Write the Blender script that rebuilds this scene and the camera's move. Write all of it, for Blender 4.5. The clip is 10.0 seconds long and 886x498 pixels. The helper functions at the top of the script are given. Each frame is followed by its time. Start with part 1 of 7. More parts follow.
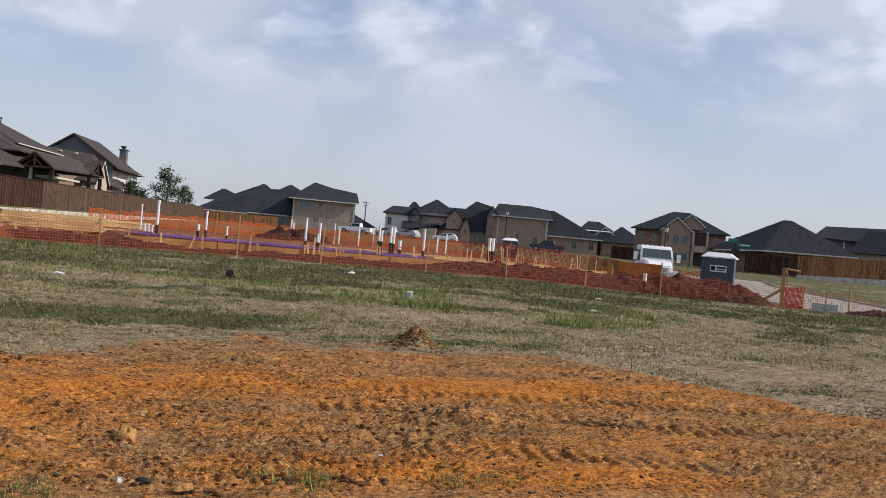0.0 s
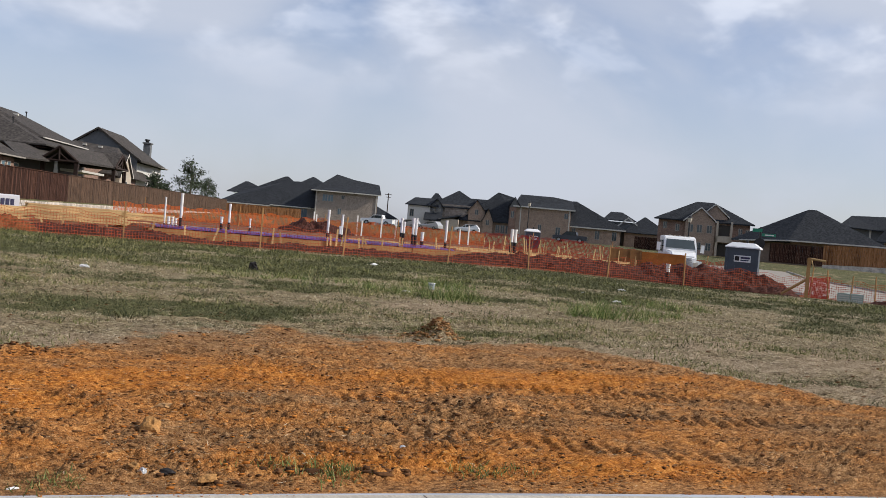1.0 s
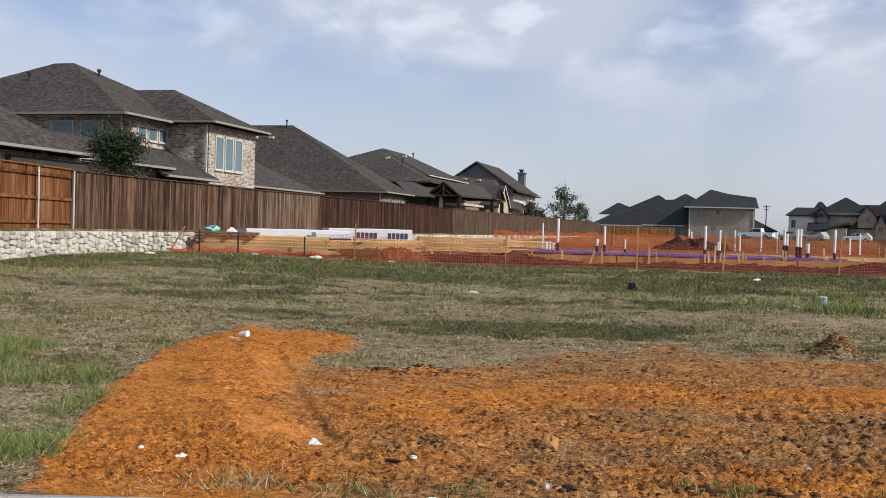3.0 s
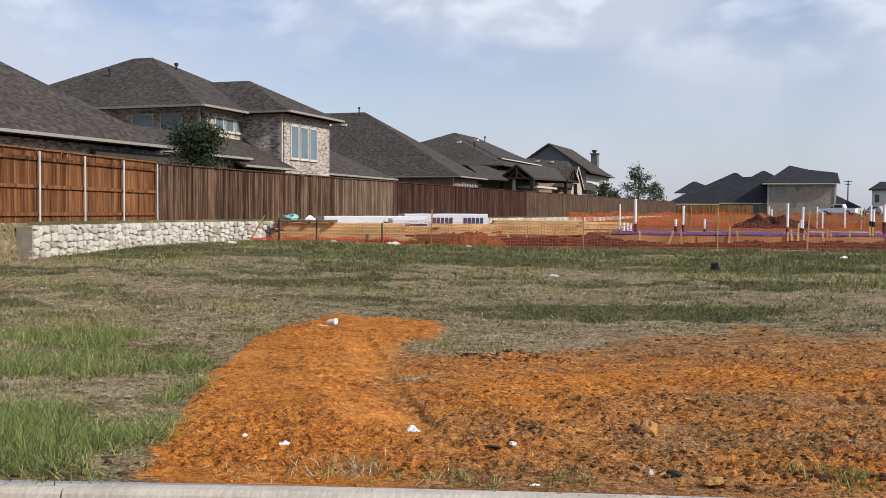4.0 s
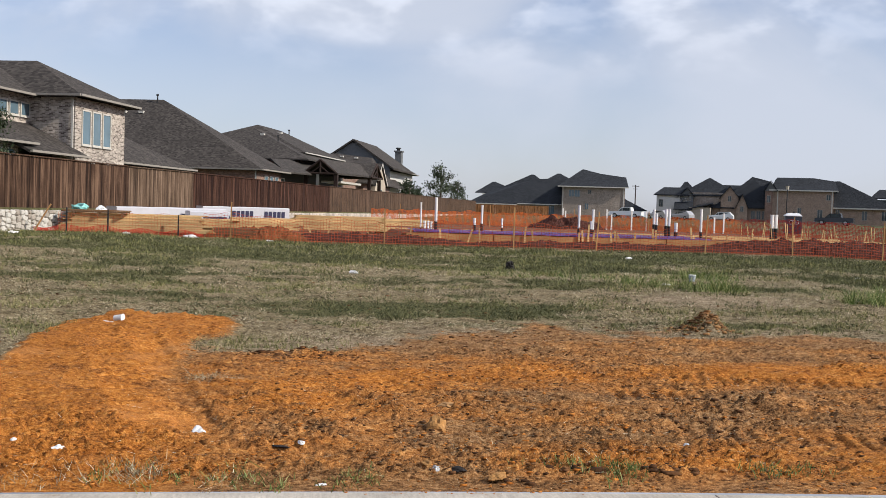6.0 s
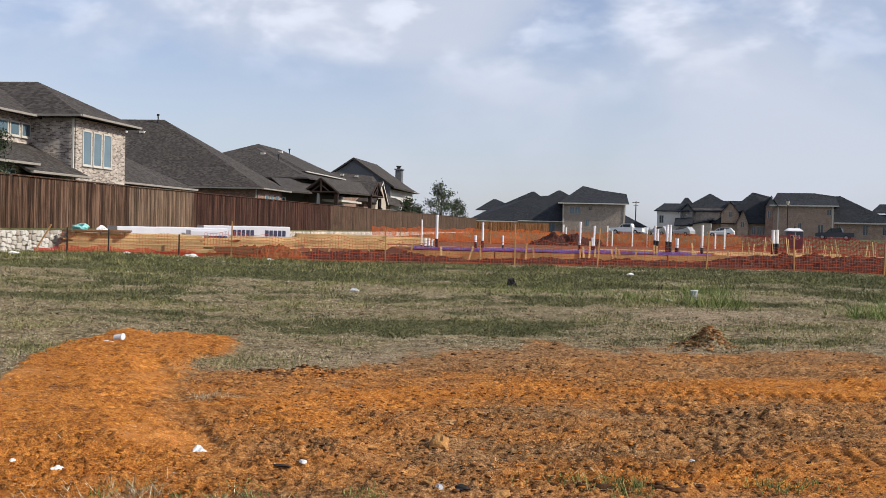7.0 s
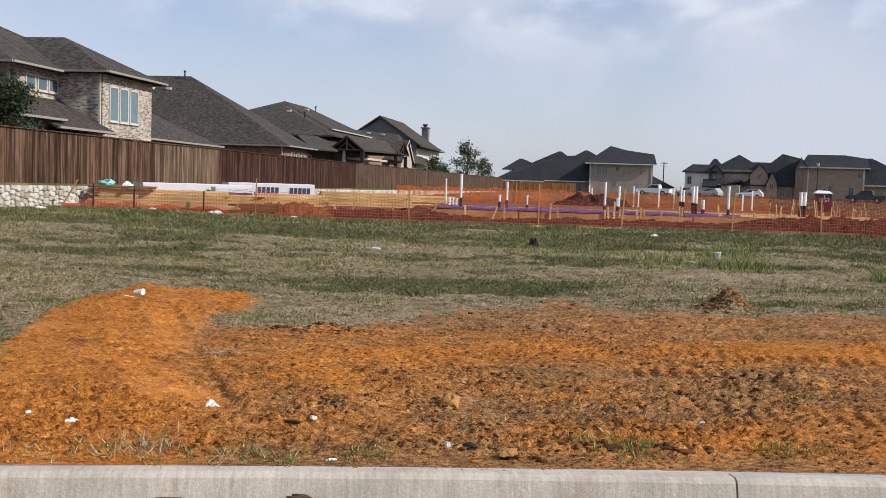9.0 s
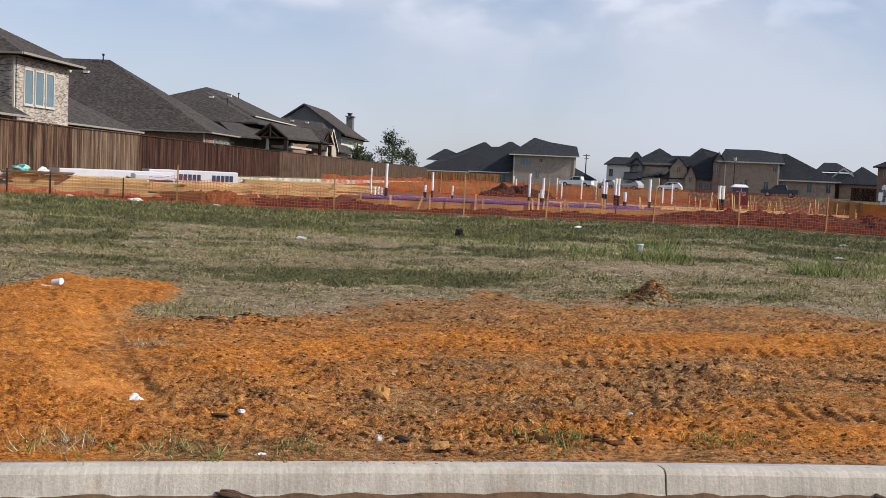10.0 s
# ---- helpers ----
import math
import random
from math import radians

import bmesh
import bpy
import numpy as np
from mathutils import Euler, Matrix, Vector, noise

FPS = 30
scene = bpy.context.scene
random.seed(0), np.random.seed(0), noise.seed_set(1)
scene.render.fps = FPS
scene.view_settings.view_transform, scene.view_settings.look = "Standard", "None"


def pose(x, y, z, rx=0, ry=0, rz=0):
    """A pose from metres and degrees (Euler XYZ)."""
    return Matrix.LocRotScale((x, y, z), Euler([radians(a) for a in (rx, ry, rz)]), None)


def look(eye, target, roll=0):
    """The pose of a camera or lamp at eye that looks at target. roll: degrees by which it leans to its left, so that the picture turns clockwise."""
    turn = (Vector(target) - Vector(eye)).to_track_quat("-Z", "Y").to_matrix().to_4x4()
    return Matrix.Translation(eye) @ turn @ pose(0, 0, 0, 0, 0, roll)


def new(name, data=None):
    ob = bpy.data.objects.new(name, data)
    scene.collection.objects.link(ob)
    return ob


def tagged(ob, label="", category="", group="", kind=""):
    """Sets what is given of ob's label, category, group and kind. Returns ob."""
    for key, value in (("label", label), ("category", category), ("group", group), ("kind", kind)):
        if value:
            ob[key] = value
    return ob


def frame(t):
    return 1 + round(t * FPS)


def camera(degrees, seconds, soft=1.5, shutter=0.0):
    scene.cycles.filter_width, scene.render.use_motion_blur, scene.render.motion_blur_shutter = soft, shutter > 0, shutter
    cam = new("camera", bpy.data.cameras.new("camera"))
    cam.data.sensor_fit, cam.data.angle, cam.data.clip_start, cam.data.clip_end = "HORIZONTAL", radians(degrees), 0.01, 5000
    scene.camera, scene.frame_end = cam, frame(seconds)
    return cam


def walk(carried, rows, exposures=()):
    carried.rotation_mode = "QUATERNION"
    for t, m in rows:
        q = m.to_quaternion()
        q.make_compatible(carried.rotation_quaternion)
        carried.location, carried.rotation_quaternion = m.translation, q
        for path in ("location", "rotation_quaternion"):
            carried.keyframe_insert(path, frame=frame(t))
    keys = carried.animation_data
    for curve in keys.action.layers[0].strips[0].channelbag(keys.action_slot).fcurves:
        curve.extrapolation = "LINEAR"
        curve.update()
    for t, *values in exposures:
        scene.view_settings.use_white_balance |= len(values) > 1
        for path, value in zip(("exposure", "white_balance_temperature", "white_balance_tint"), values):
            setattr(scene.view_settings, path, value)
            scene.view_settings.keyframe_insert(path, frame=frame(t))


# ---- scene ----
# camera and its walk
cam = camera(47.074, 10.0, soft=0.45)
walk(cam, [
    (0.00, pose(0.256, -0.022, 1.749, 89.510, -5.246, -22.534)),
    (0.50, pose(0.257, -0.038, 1.754, 89.243, -5.149, -22.063)),
    (1.00, pose(0.263, -0.027, 1.751, 88.911, -4.972, -21.266)),
    (1.50, pose(0.258, -0.018, 1.743, 88.576, -4.604, -19.330)),
    (2.00, pose(0.243, -0.006, 1.745, 88.464, -3.814, -15.186)),
    (2.50, pose(0.213, -0.013, 1.735, 88.682, -2.872, -8.426)),
    (3.00, pose(0.177, -0.041, 1.730, 88.883, -1.643, -0.467)),
    (3.20, pose(0.150, -0.012, 1.725, 88.860, -1.344, 2.126)),
    (3.75, pose(0.063, -0.032, 1.739, 88.298, -0.560, 4.157)),
    (4.30, pose(0.002, -0.040, 1.754, 87.423, -0.042, 1.730)),
    (4.50, pose(-0.000, -0.000, 1.750, 87.096, 0.000, -0.000)),
    (5.00, pose(-0.005, 0.025, 1.748, 86.655, -0.712, -3.754)),
    (5.50, pose(0.052, 0.015, 1.760, 87.152, -1.491, -6.042)),
    (5.70, pose(0.076, -0.006, 1.764, 87.460, -1.705, -6.691)),
    (6.25, pose(0.104, 0.021, 1.756, 88.142, -1.729, -7.744)),
    (6.80, pose(0.103, 0.058, 1.746, 88.682, -1.463, -7.748)),
    (7.00, pose(0.099, 0.046, 1.748, 88.852, -1.395, -7.380)),
    (7.50, pose(0.127, 0.045, 1.756, 89.027, -1.428, -6.635)),
    (8.00, pose(0.156, 0.045, 1.755, 88.673, -1.577, -6.151)),
    (8.50, pose(0.189, 0.054, 1.747, 87.659, -1.660, -5.495)),
    (9.00, pose(0.197, 0.050, 1.749, 86.506, -1.921, -5.888)),
    (9.50, pose(0.169, 0.096, 1.754, 85.980, -2.284, -8.043)),
    (10.00, pose(0.149, 0.111, 1.755, 86.099, -2.611, -10.151)),
], exposures=[(0.0, 0.18), (3.2, 0.20), (4.5, 0.29), (10.0, 0.27)])

# world and sun
SUN_AZ, SUN_EL = 116.0, 33.0          # clockwise from +y, degrees
world = bpy.data.worlds.new("sky")
scene.world = world
world.use_nodes = True
wn, wl = world.node_tree.nodes, world.node_tree.links
wn.clear()


def wnode(kind, **props):
    n = wn.new(kind)
    for k, v in props.items():
        n.inputs[k].default_value = v
    return n


sky = wn.new("ShaderNodeTexSky")
sky.sky_type, sky.sun_disc = "NISHITA", False
sky.sun_elevation, sky.sun_rotation = radians(SUN_EL), radians(SUN_AZ)
sky.air_density, sky.dust_density = 1.0, 1.0
sky_gain = wn.new("ShaderNodeMix")
sky_gain.data_type, sky_gain.blend_type = "RGBA", "MULTIPLY"
sky_gain.inputs[0].default_value = 1.0
sky_gain.inputs[7].default_value = (0.95, 0.95, 1.12, 1)
wl.new(sky.outputs[0], sky_gain.inputs[6])
geo = wn.new("ShaderNodeTexCoord")
# a thin uneven veil, with small bright puffs and blue gaps higher up
sep = wn.new("ShaderNodeSeparateXYZ")
wl.new(geo.outputs["Generated"], sep.inputs[0])
stretch = wn.new("ShaderNodeVectorMath")
stretch.operation = "MULTIPLY"
stretch.inputs[1].default_value = (1, 1, 1.9)
wl.new(geo.outputs["Generated"], stretch.inputs[0])
cl1 = wnode("ShaderNodeTexNoise", Scale=3.1, Detail=6.0, Roughness=0.48, Distortion=0.35)
cl2 = wnode("ShaderNodeTexNoise", Scale=10.5, Detail=4.0, Roughness=0.5, Distortion=0.2)
wl.new(stretch.outputs[0], cl1.inputs["Vector"])
wl.new(stretch.outputs[0], cl2.inputs["Vector"])


def wrange(fac, a, b, c, d):
    r = wn.new("ShaderNodeMapRange")
    r.interpolation_type = "SMOOTHSTEP"
    for k, v in (("From Min", a), ("From Max", b), ("To Min", c), ("To Max", d)):
        r.inputs[k].default_value = v
    wl.new(fac, r.inputs[0])
    return r.outputs[0]


def wmath(op, a, b):
    x = wn.new("ShaderNodeMath")
    x.operation = op
    for i, v in enumerate((a, b)):
        if isinstance(v, float):
            x.inputs[i].default_value = v
        else:
            wl.new(v, x.inputs[i])
    return x.outputs[0]


high = wrange(sep.outputs[2], 0.10, 0.21, 0.0, 1.0)
puff = wmath("MULTIPLY", wrange(cl2.outputs[0], 0.46, 0.66, 0.0, 1.0), high)
veil = wrange(cl1.outputs[0], 0.38, 0.62, 0.46, 0.86)
gap = wmath("MULTIPLY", wrange(cl1.outputs[0], 0.36, 0.52, 0.30, 0.0), high)
cover = wmath("ADD", wmath("SUBTRACT", veil, gap), wmath("MULTIPLY", puff, 0.30))
bright = wmath("ADD", 0.97, wmath("MULTIPLY", puff, 0.22))
cloud = wn.new("ShaderNodeMix")
cloud.data_type, cloud.blend_type = "RGBA", "MULTIPLY"
cloud.inputs[0].default_value = 1.0
cloud.inputs[6].default_value = (5.45, 5.85, 6.80, 1)
wl.new(bright, cloud.inputs[7])
skymix = wn.new("ShaderNodeMix")
skymix.data_type = "RGBA"
wl.new(cover, skymix.inputs[0])
wl.new(sky_gain.outputs[2], skymix.inputs[6])
wl.new(cloud.outputs[2], skymix.inputs[7])
bg = wnode("ShaderNodeBackground", Strength=0.1)
wl.new(skymix.outputs[2], bg.inputs[0])
wo = wn.new("ShaderNodeOutputWorld")
wl.new(bg.outputs[0], wo.inputs[0])
sun = new("sun", bpy.data.lights.new("sun", "SUN"))
sun.data.energy, sun.data.angle, sun.data.color = 4.0, radians(1.5), (1.0, 0.93, 0.82)
sd = Vector((math.sin(radians(SUN_AZ)) * math.cos(radians(SUN_EL)), math.cos(radians(SUN_AZ)) * math.cos(radians(SUN_EL)), math.sin(radians(SUN_EL))))
sun.matrix_world = look(sd * 50, (0, 0, 0))


# materials
class Mat:
    def __init__(self, name, rough=0.8, metal=0.0, spec=0.3):
        self.m = bpy.data.materials.new(name)
        self.m.use_nodes = True
        self.n, self.l = self.m.node_tree.nodes, self.m.node_tree.links
        self.b = self.n["Principled BSDF"]
        self.b.inputs["Roughness"].default_value = rough
        self.b.inputs["Metallic"].default_value = metal
        self.b.inputs["Specular IOR Level"].default_value = spec

    def co(self, kind="Object", scale=(1, 1, 1)):
        t = self.n.new("ShaderNodeTexCoord")
        m = self.n.new("ShaderNodeMapping")
        m.inputs["Scale"].default_value = scale
        self.l.new(t.outputs[kind], m.inputs[0])
        return m.outputs[0]

    def noise(self, vec, scale, detail=4.0, rough=0.6, dist=0.0):
        t = self.n.new("ShaderNodeTexNoise")
        t.inputs["Scale"].default_value, t.inputs["Detail"].default_value = scale, detail
        t.inputs["Roughness"].default_value, t.inputs["Distortion"].default_value = rough, dist
        self.l.new(vec, t.inputs["Vector"])
        return t.outputs[0]

    def ramp(self, fac, *stops):
        r = self.n.new("ShaderNodeValToRGB")
        while len(r.color_ramp.elements) < len(stops):
            r.color_ramp.elements.new(0.5)
        for e, (p, c) in zip(r.color_ramp.elements, stops):
            e.position, e.color = p, (*c, 1) if len(c) == 3 else c
        self.l.new(fac, r.inputs[0])
        return r.outputs[0]

    def range(self, fac, a, b, c=0.0, d=1.0):
        r = self.n.new("ShaderNodeMapRange")
        for i, v in enumerate((a, b, c, d)):
            r.inputs[i + 1].default_value = v
        self.l.new(fac, r.inputs[0])
        return r.outputs[0]

    def mix(self, fac, a, b, mode="MIX"):
        x = self.n.new("ShaderNodeMix")
        x.data_type, x.blend_type = "RGBA", mode
        for sock, v in ((0, fac), (6, a), (7, b)):
            if isinstance(v, (int, float)):
                x.inputs[sock].default_value = v if sock == 0 else (v, v, v, 1)
            elif isinstance(v, tuple):
                x.inputs[sock].default_value = (*v, 1)
            else:
                self.l.new(v, x.inputs[sock])
        return x.outputs[2]

    def math(self, op, a, b=0.0):
        x = self.n.new("ShaderNodeMath")
        x.operation = op
        for i, v in enumerate((a, b)):
            if isinstance(v, (int, float)):
                x.inputs[i].default_value = v
            else:
                self.l.new(v, x.inputs[i])
        return x.outputs[0]

    def random(self):
        return self.n.new("ShaderNodeObjectInfo").outputs["Random"]

    def island(self):
        return self.n.new("ShaderNodeNewGeometry").outputs["Random Per Island"]

    def out(self, col, bump=None, strength=0.3, dist=0.01, rough=None):
        if isinstance(col, tuple):
            self.b.inputs["Base Color"].default_value = (*col, 1)
        else:
            self.l.new(col, self.b.inputs["Base Color"])
        if bump is not None:
            x = self.n.new("ShaderNodeBump")
            x.inputs["Strength"].default_value, x.inputs["Distance"].default_value = strength, dist
            self.l.new(bump, x.inputs["Height"])
            self.l.new(x.outputs[0], self.b.inputs["Normal"])
        if rough is not None:
            self.l.new(rough, self.b.inputs["Roughness"])
        return self.m


def plain(name, col, rough=0.7, metal=0.0, var=0.25, scale=3.0, fine=40.0, spec=0.3, bump=0.15):
    m = Mat(name, rough, metal, spec)
    c = m.co()
    a, b = m.noise(c, scale), m.noise(c, fine, 3)
    f = m.math("ADD", m.range(a, 0.3, 0.7, 1 - var, 1 + var * 0.6), m.range(b, 0.3, 0.7, -var * 0.4, var * 0.4))
    return m.out(m.mix(1.0, col, f, "MULTIPLY"), b, bump, 0.01)


def roof_mat(name, dark, light):
    m = Mat(name, 0.92, 0.0, 0.15)
    c = m.co()
    sp = m.n.new("ShaderNodeSeparateXYZ")
    m.l.new(c, sp.inputs[0])
    # courses of shingles, every 9 cm of height, broken along their length
    course = m.math("FLOOR", m.math("MULTIPLY", sp.outputs[2], 10.5))
    cell = m.n.new("ShaderNodeCombineXYZ")
    for i in (0, 1):
        m.l.new(m.math("FLOOR", m.math("ADD", m.math("MULTIPLY", sp.outputs[i], 5.2), m.math("MULTIPLY", course, 0.37))), cell.inputs[i])
    m.l.new(course, cell.inputs[2])
    wh = m.n.new("ShaderNodeTexWhiteNoise")
    wh.noise_dimensions = "3D"
    m.l.new(cell.outputs[0], wh.inputs["Vector"])
    edge = m.range(m.math("FRACT", m.math("MULTIPLY", sp.outputs[2], 10.5)), 0.0, 0.25, 0.75, 1.0)
    big = m.noise(c, 0.35, 4)
    f = m.math("MULTIPLY", m.math("MULTIPLY", m.range(wh.outputs[0], 0, 1, 0.90, 1.10), edge), m.range(big, 0.3, 0.7, 0.91, 1.09))
    gr = m.noise(c, 60, 2)
    return m.out(m.mix(1.0, m.mix(wh.outputs[0], dark, light), f, "MULTIPLY"), gr, 0.3, 0.01)


def brick_mat(name, c1, c2, mortar, w=0.22, h=0.075, bias=0.0):
    m = Mat(name, 0.9, 0.0, 0.2)
    c = m.co()
    sp = m.n.new("ShaderNodeSeparateXYZ")
    m.l.new(c, sp.inputs[0])
    cb = m.n.new("ShaderNodeCombineXYZ")
    m.l.new(m.math("ADD", sp.outputs[0], sp.outputs[1]), cb.inputs[0])
    m.l.new(sp.outputs[2], cb.inputs[1])
    t = m.n.new("ShaderNodeTexBrick")
    t.inputs["Color1"].default_value, t.inputs["Color2"].default_value, t.inputs["Mortar"].default_value = (*c1, 1), (*c2, 1), (*mortar, 1)
    t.inputs["Scale"].default_value, t.inputs["Brick Width"].default_value, t.inputs["Row Height"].default_value = 1.0, w, h
    t.inputs["Mortar Size"].default_value, t.inputs["Bias"].default_value = 0.009, bias
    m.l.new(cb.outputs[0], t.inputs["Vector"])
    blot = m.noise(c, 1.4, 5)
    clump = m.noise(c, 6.0, 3)
    col = m.mix(1.0, t.outputs["Color"], m.math("MULTIPLY", m.range(blot, 0.3, 0.7, 0.8, 1.15), m.range(clump, 0.3, 0.7, 0.8, 1.2)), "MULTIPLY")
    return m.out(col, t.outputs["Fac"], -0.5, 0.01)


def wood_mat(name, c1, c2, rand="object", scale=(1, 1, 1), vary=0.35):
    """Boards: grain along z, tone by piece."""
    m = Mat(name, 0.85, 0.0, 0.2)
    c = m.co("Object", scale)
    g = m.range(m.noise(c, 9.0, 6, 0.7, 0.4), 0.28, 0.72)
    r = m.random() if rand == "object" else m.island()
    st = m.noise(m.co(), 0.8, 4)
    f = m.math("MULTIPLY", m.range(r, 0, 1, 1 - vary, 1 + vary), m.range(st, 0.3, 0.7, 0.68, 1.25))
    return m.out(m.mix(1.0, m.mix(g, c1, c2), f, "MULTIPLY"), g, 0.3, 0.005)


def glass_mat(name, col=(0.05, 0.08, 0.09)):
    m = Mat(name, 0.06, 0.0, 0.6)
    n = m.noise(m.co(), 0.7, 2)
    return m.out(m.mix(n, col, tuple(min(1, 2.2 * v) for v in col)))


SHINGLE = roof_mat("shingle_brown_grey", (0.035, 0.031, 0.029), (0.075, 0.066, 0.060))
SHINGLE_DARK = roof_mat("shingle_charcoal", (0.017, 0.019, 0.023), (0.036, 0.040, 0.047))
BRICK_GREY = brick_mat("brick_whitewashed", (0.48, 0.42, 0.365), (0.085, 0.062, 0.054), (0.42, 0.38, 0.34), bias=-0.05)
BRICK_BUFF = brick_mat("brick_buff", (0.34, 0.28, 0.235), (0.21, 0.165, 0.135), (0.36, 0.32, 0.28))
BRICK_TAN = brick_mat("brick_tan", (0.36, 0.26, 0.20), (0.25, 0.175, 0.135), (0.32, 0.26, 0.21))
BRICK_RED = brick_mat("brick_brown_red", (0.27, 0.16, 0.12), (0.15, 0.09, 0.072), (0.24, 0.19, 0.16))
SIDING = plain("siding_beige", (0.42, 0.36, 0.29), var=0.12)
SIDING_GREY = plain("siding_grey", (0.13, 0.135, 0.14), var=0.15)
STUCCO = plain("stucco_pale", (0.55, 0.54, 0.52), var=0.1)
TRIM = plain("trim_white_paint", (0.50, 0.48, 0.44), 0.5, var=0.08)
# dark trim paint, also the colour of boxes that stand in for shade
TRIM_AND_SHADE = plain("trim_and_shade_dark", (0.05, 0.045, 0.04), 0.6, var=0.15)
TIMBER_DARK = plain("timber_stained_dark", (0.028, 0.015, 0.011), 0.7, var=0.3, scale=6)
GLASS = glass_mat("window_glass", (0.065, 0.10, 0.125))
GLASS_DARK = glass_mat("window_glass_dark", (0.03, 0.04, 0.045))
METAL_DARK = plain("metal_dark", (0.03, 0.03, 0.032), 0.45, 0.3, 0.2)


# building helpers
def link(name, me, parent=None, label=""):
    ob = new(name, me)
    if parent is not None:
        ob.parent = parent
    if label:
        ob["label"] = label
    return ob


def part(name, bm, material, parent=None, label="", smooth=False):
    me = bpy.data.meshes.new(name)
    bmesh.ops.recalc_face_normals(bm, faces=bm.faces)
    bm.to_mesh(me)
    bm.free()
    for mm in material if isinstance(material, (list, tuple)) else [material]:
        me.materials.append(mm)
    if smooth:
        for p in me.polygons:
            p.use_smooth = True
    return link(name, me, parent, label)


def thing(name, m, label, category, group="", kind=""):
    ob = new(name)
    ob.matrix_world = m
    ob.empty_display_size = 0.3
    return tagged(ob, label, category, group, kind)


def box(bm, x0, y0, z0, x1, y1, z1, m=None):
    vs = [bm.verts.new((x, y, z)) for z in (z0, z1) for y in (y0, y1) for x in (x0, x1)]
    if m is not None:
        for v in vs:
            v.co = m @ v.co
    for f in ((0, 2, 3, 1), (4, 5, 7, 6), (0, 1, 5, 4), (2, 6, 7, 3), (0, 4, 6, 2), (1, 3, 7, 5)):
        bm.faces.new([vs[i] for i in f])
    return vs


def boxes(*dims):
    bm = bmesh.new()
    for d in dims:
        box(bm, *d)
    return bm


def tube(bm, p, q, r, n=8, r2=None):
    p, q = Vector(p), Vector(q)
    r2 = r if r2 is None else r2
    rot = (q - p).to_track_quat("Z", "Y").to_matrix()
    a = [bm.verts.new(p + rot @ Vector((r * math.cos(2 * math.pi * i / n), r * math.sin(2 * math.pi * i / n), 0))) for i in range(n)]
    b = [bm.verts.new(q + rot @ Vector((r2 * math.cos(2 * math.pi * i / n), r2 * math.sin(2 * math.pi * i / n), 0))) for i in range(n)]
    for i in range(n):
        bm.faces.new((a[i], a[(i + 1) % n], b[(i + 1) % n], b[i]))
    bm.faces.new(list(reversed(a)))
    bm.faces.new(b)


def polys(verts, faces):
    bm = bmesh.new()
    vs = [bm.verts.new(v) for v in verts]
    for f in faces:
        bm.faces.new([vs[i] for i in f])
    return bm


def thicken(verts, faces, t=0.14):
    """A roof skin with its underside t below and closed edges."""
    n = len(verts)
    vv = [*verts, *[(x, y, z - t) for x, y, z in verts]]
    ff = [tuple(f) for f in faces] + [tuple(i + n for i in reversed(f)) for f in faces]
    edges = {}
    for f in faces:
        for a, b in zip(f, (*f[1:], f[0])):
            edges[(a, b)] = True
    for a, b in edges:
        if (b, a) not in edges:
            ff.append((b, a, a + n, b + n))
    return polys(vv, ff)


def hip(x0, y0, x1, y1, z, rise_x=None, ridge=None, zr=None):
    """Hip roof over a rectangle at eave height z; ridge: (x0, y0, x1, y1) of the ridge at height zr."""
    a, b, c, d = ridge
    v = [(x0, y0, z), (x1, y0, z), (x1, y1, z), (x0, y1, z), (a, b, zr), (c, d, zr)]
    if abs(c - a) >= abs(d - b):      # ridge along x, a < c
        f = [(0, 1, 5, 4), (1, 2, 5), (2, 3, 4, 5), (3, 0, 4)]
    else:                              # ridge along y, b < d
        f = [(0, 1, 4), (1, 2, 5, 4), (2, 3, 5), (3, 0, 4, 5)]
    return thicken(v, f)


def numnoise(x, y, seed=0):
    """Smooth value noise in -1..1 on arrays."""
    def h(i, j):
        k = (i * 374761393 + j * 668265263 + seed * 974634541) & 0xFFFFFFFF
        k = ((k ^ (k >> 13)) * 1274126177) & 0xFFFFFFFF
        k = k ^ (k >> 16)
        return (k & 0xFFFF) / 32767.5 - 1
    xi, yi = np.floor(x).astype(np.int64), np.floor(y).astype(np.int64)
    fx, fy = x - xi, y - yi
    fx, fy = fx * fx * fx * (fx * (fx * 6 - 15) + 10), fy * fy * fy * (fy * (fy * 6 - 15) + 10)
    a, b, c, d = h(xi, yi), h(xi + 1, yi), h(xi, yi + 1), h(xi + 1, yi + 1)
    return (a * (1 - fx) + b * fx) * (1 - fy) + (c * (1 - fx) + d * fx) * fy


def fbm(x, y, octaves=4, seed=0, gain=0.5):
    r, amp = 0.0, 1.0
    for o in range(octaves):
        r = r + amp * numnoise(x * 2 ** o + 17.3 * o, y * 2 ** o - 9.1 * o, seed + o)
        amp *= gain
    return r


def sstep(a, b, x):
    t = np.clip((np.asarray(x, float) - a) / (b - a), 0, 1)
    return t * t * (3 - 2 * t)


# the lie of the land
OX, OY = -11.1, 31.5                      # the fence's corner
HU = (math.sin(radians(16)), math.cos(radians(16)))
HV = (HU[1], -HU[0])


def kerb_y(x):
    """Back edge of the kerb."""
    x = np.clip(np.asarray(x, float), -12, 12)
    return 5.75 - 0.010 * (x + 0.5) ** 2


def fence_w(x, y):
    """How far left of the fence line a point lies."""
    return -((x - OX) * HV[0] + (y - OY) * HV[1])


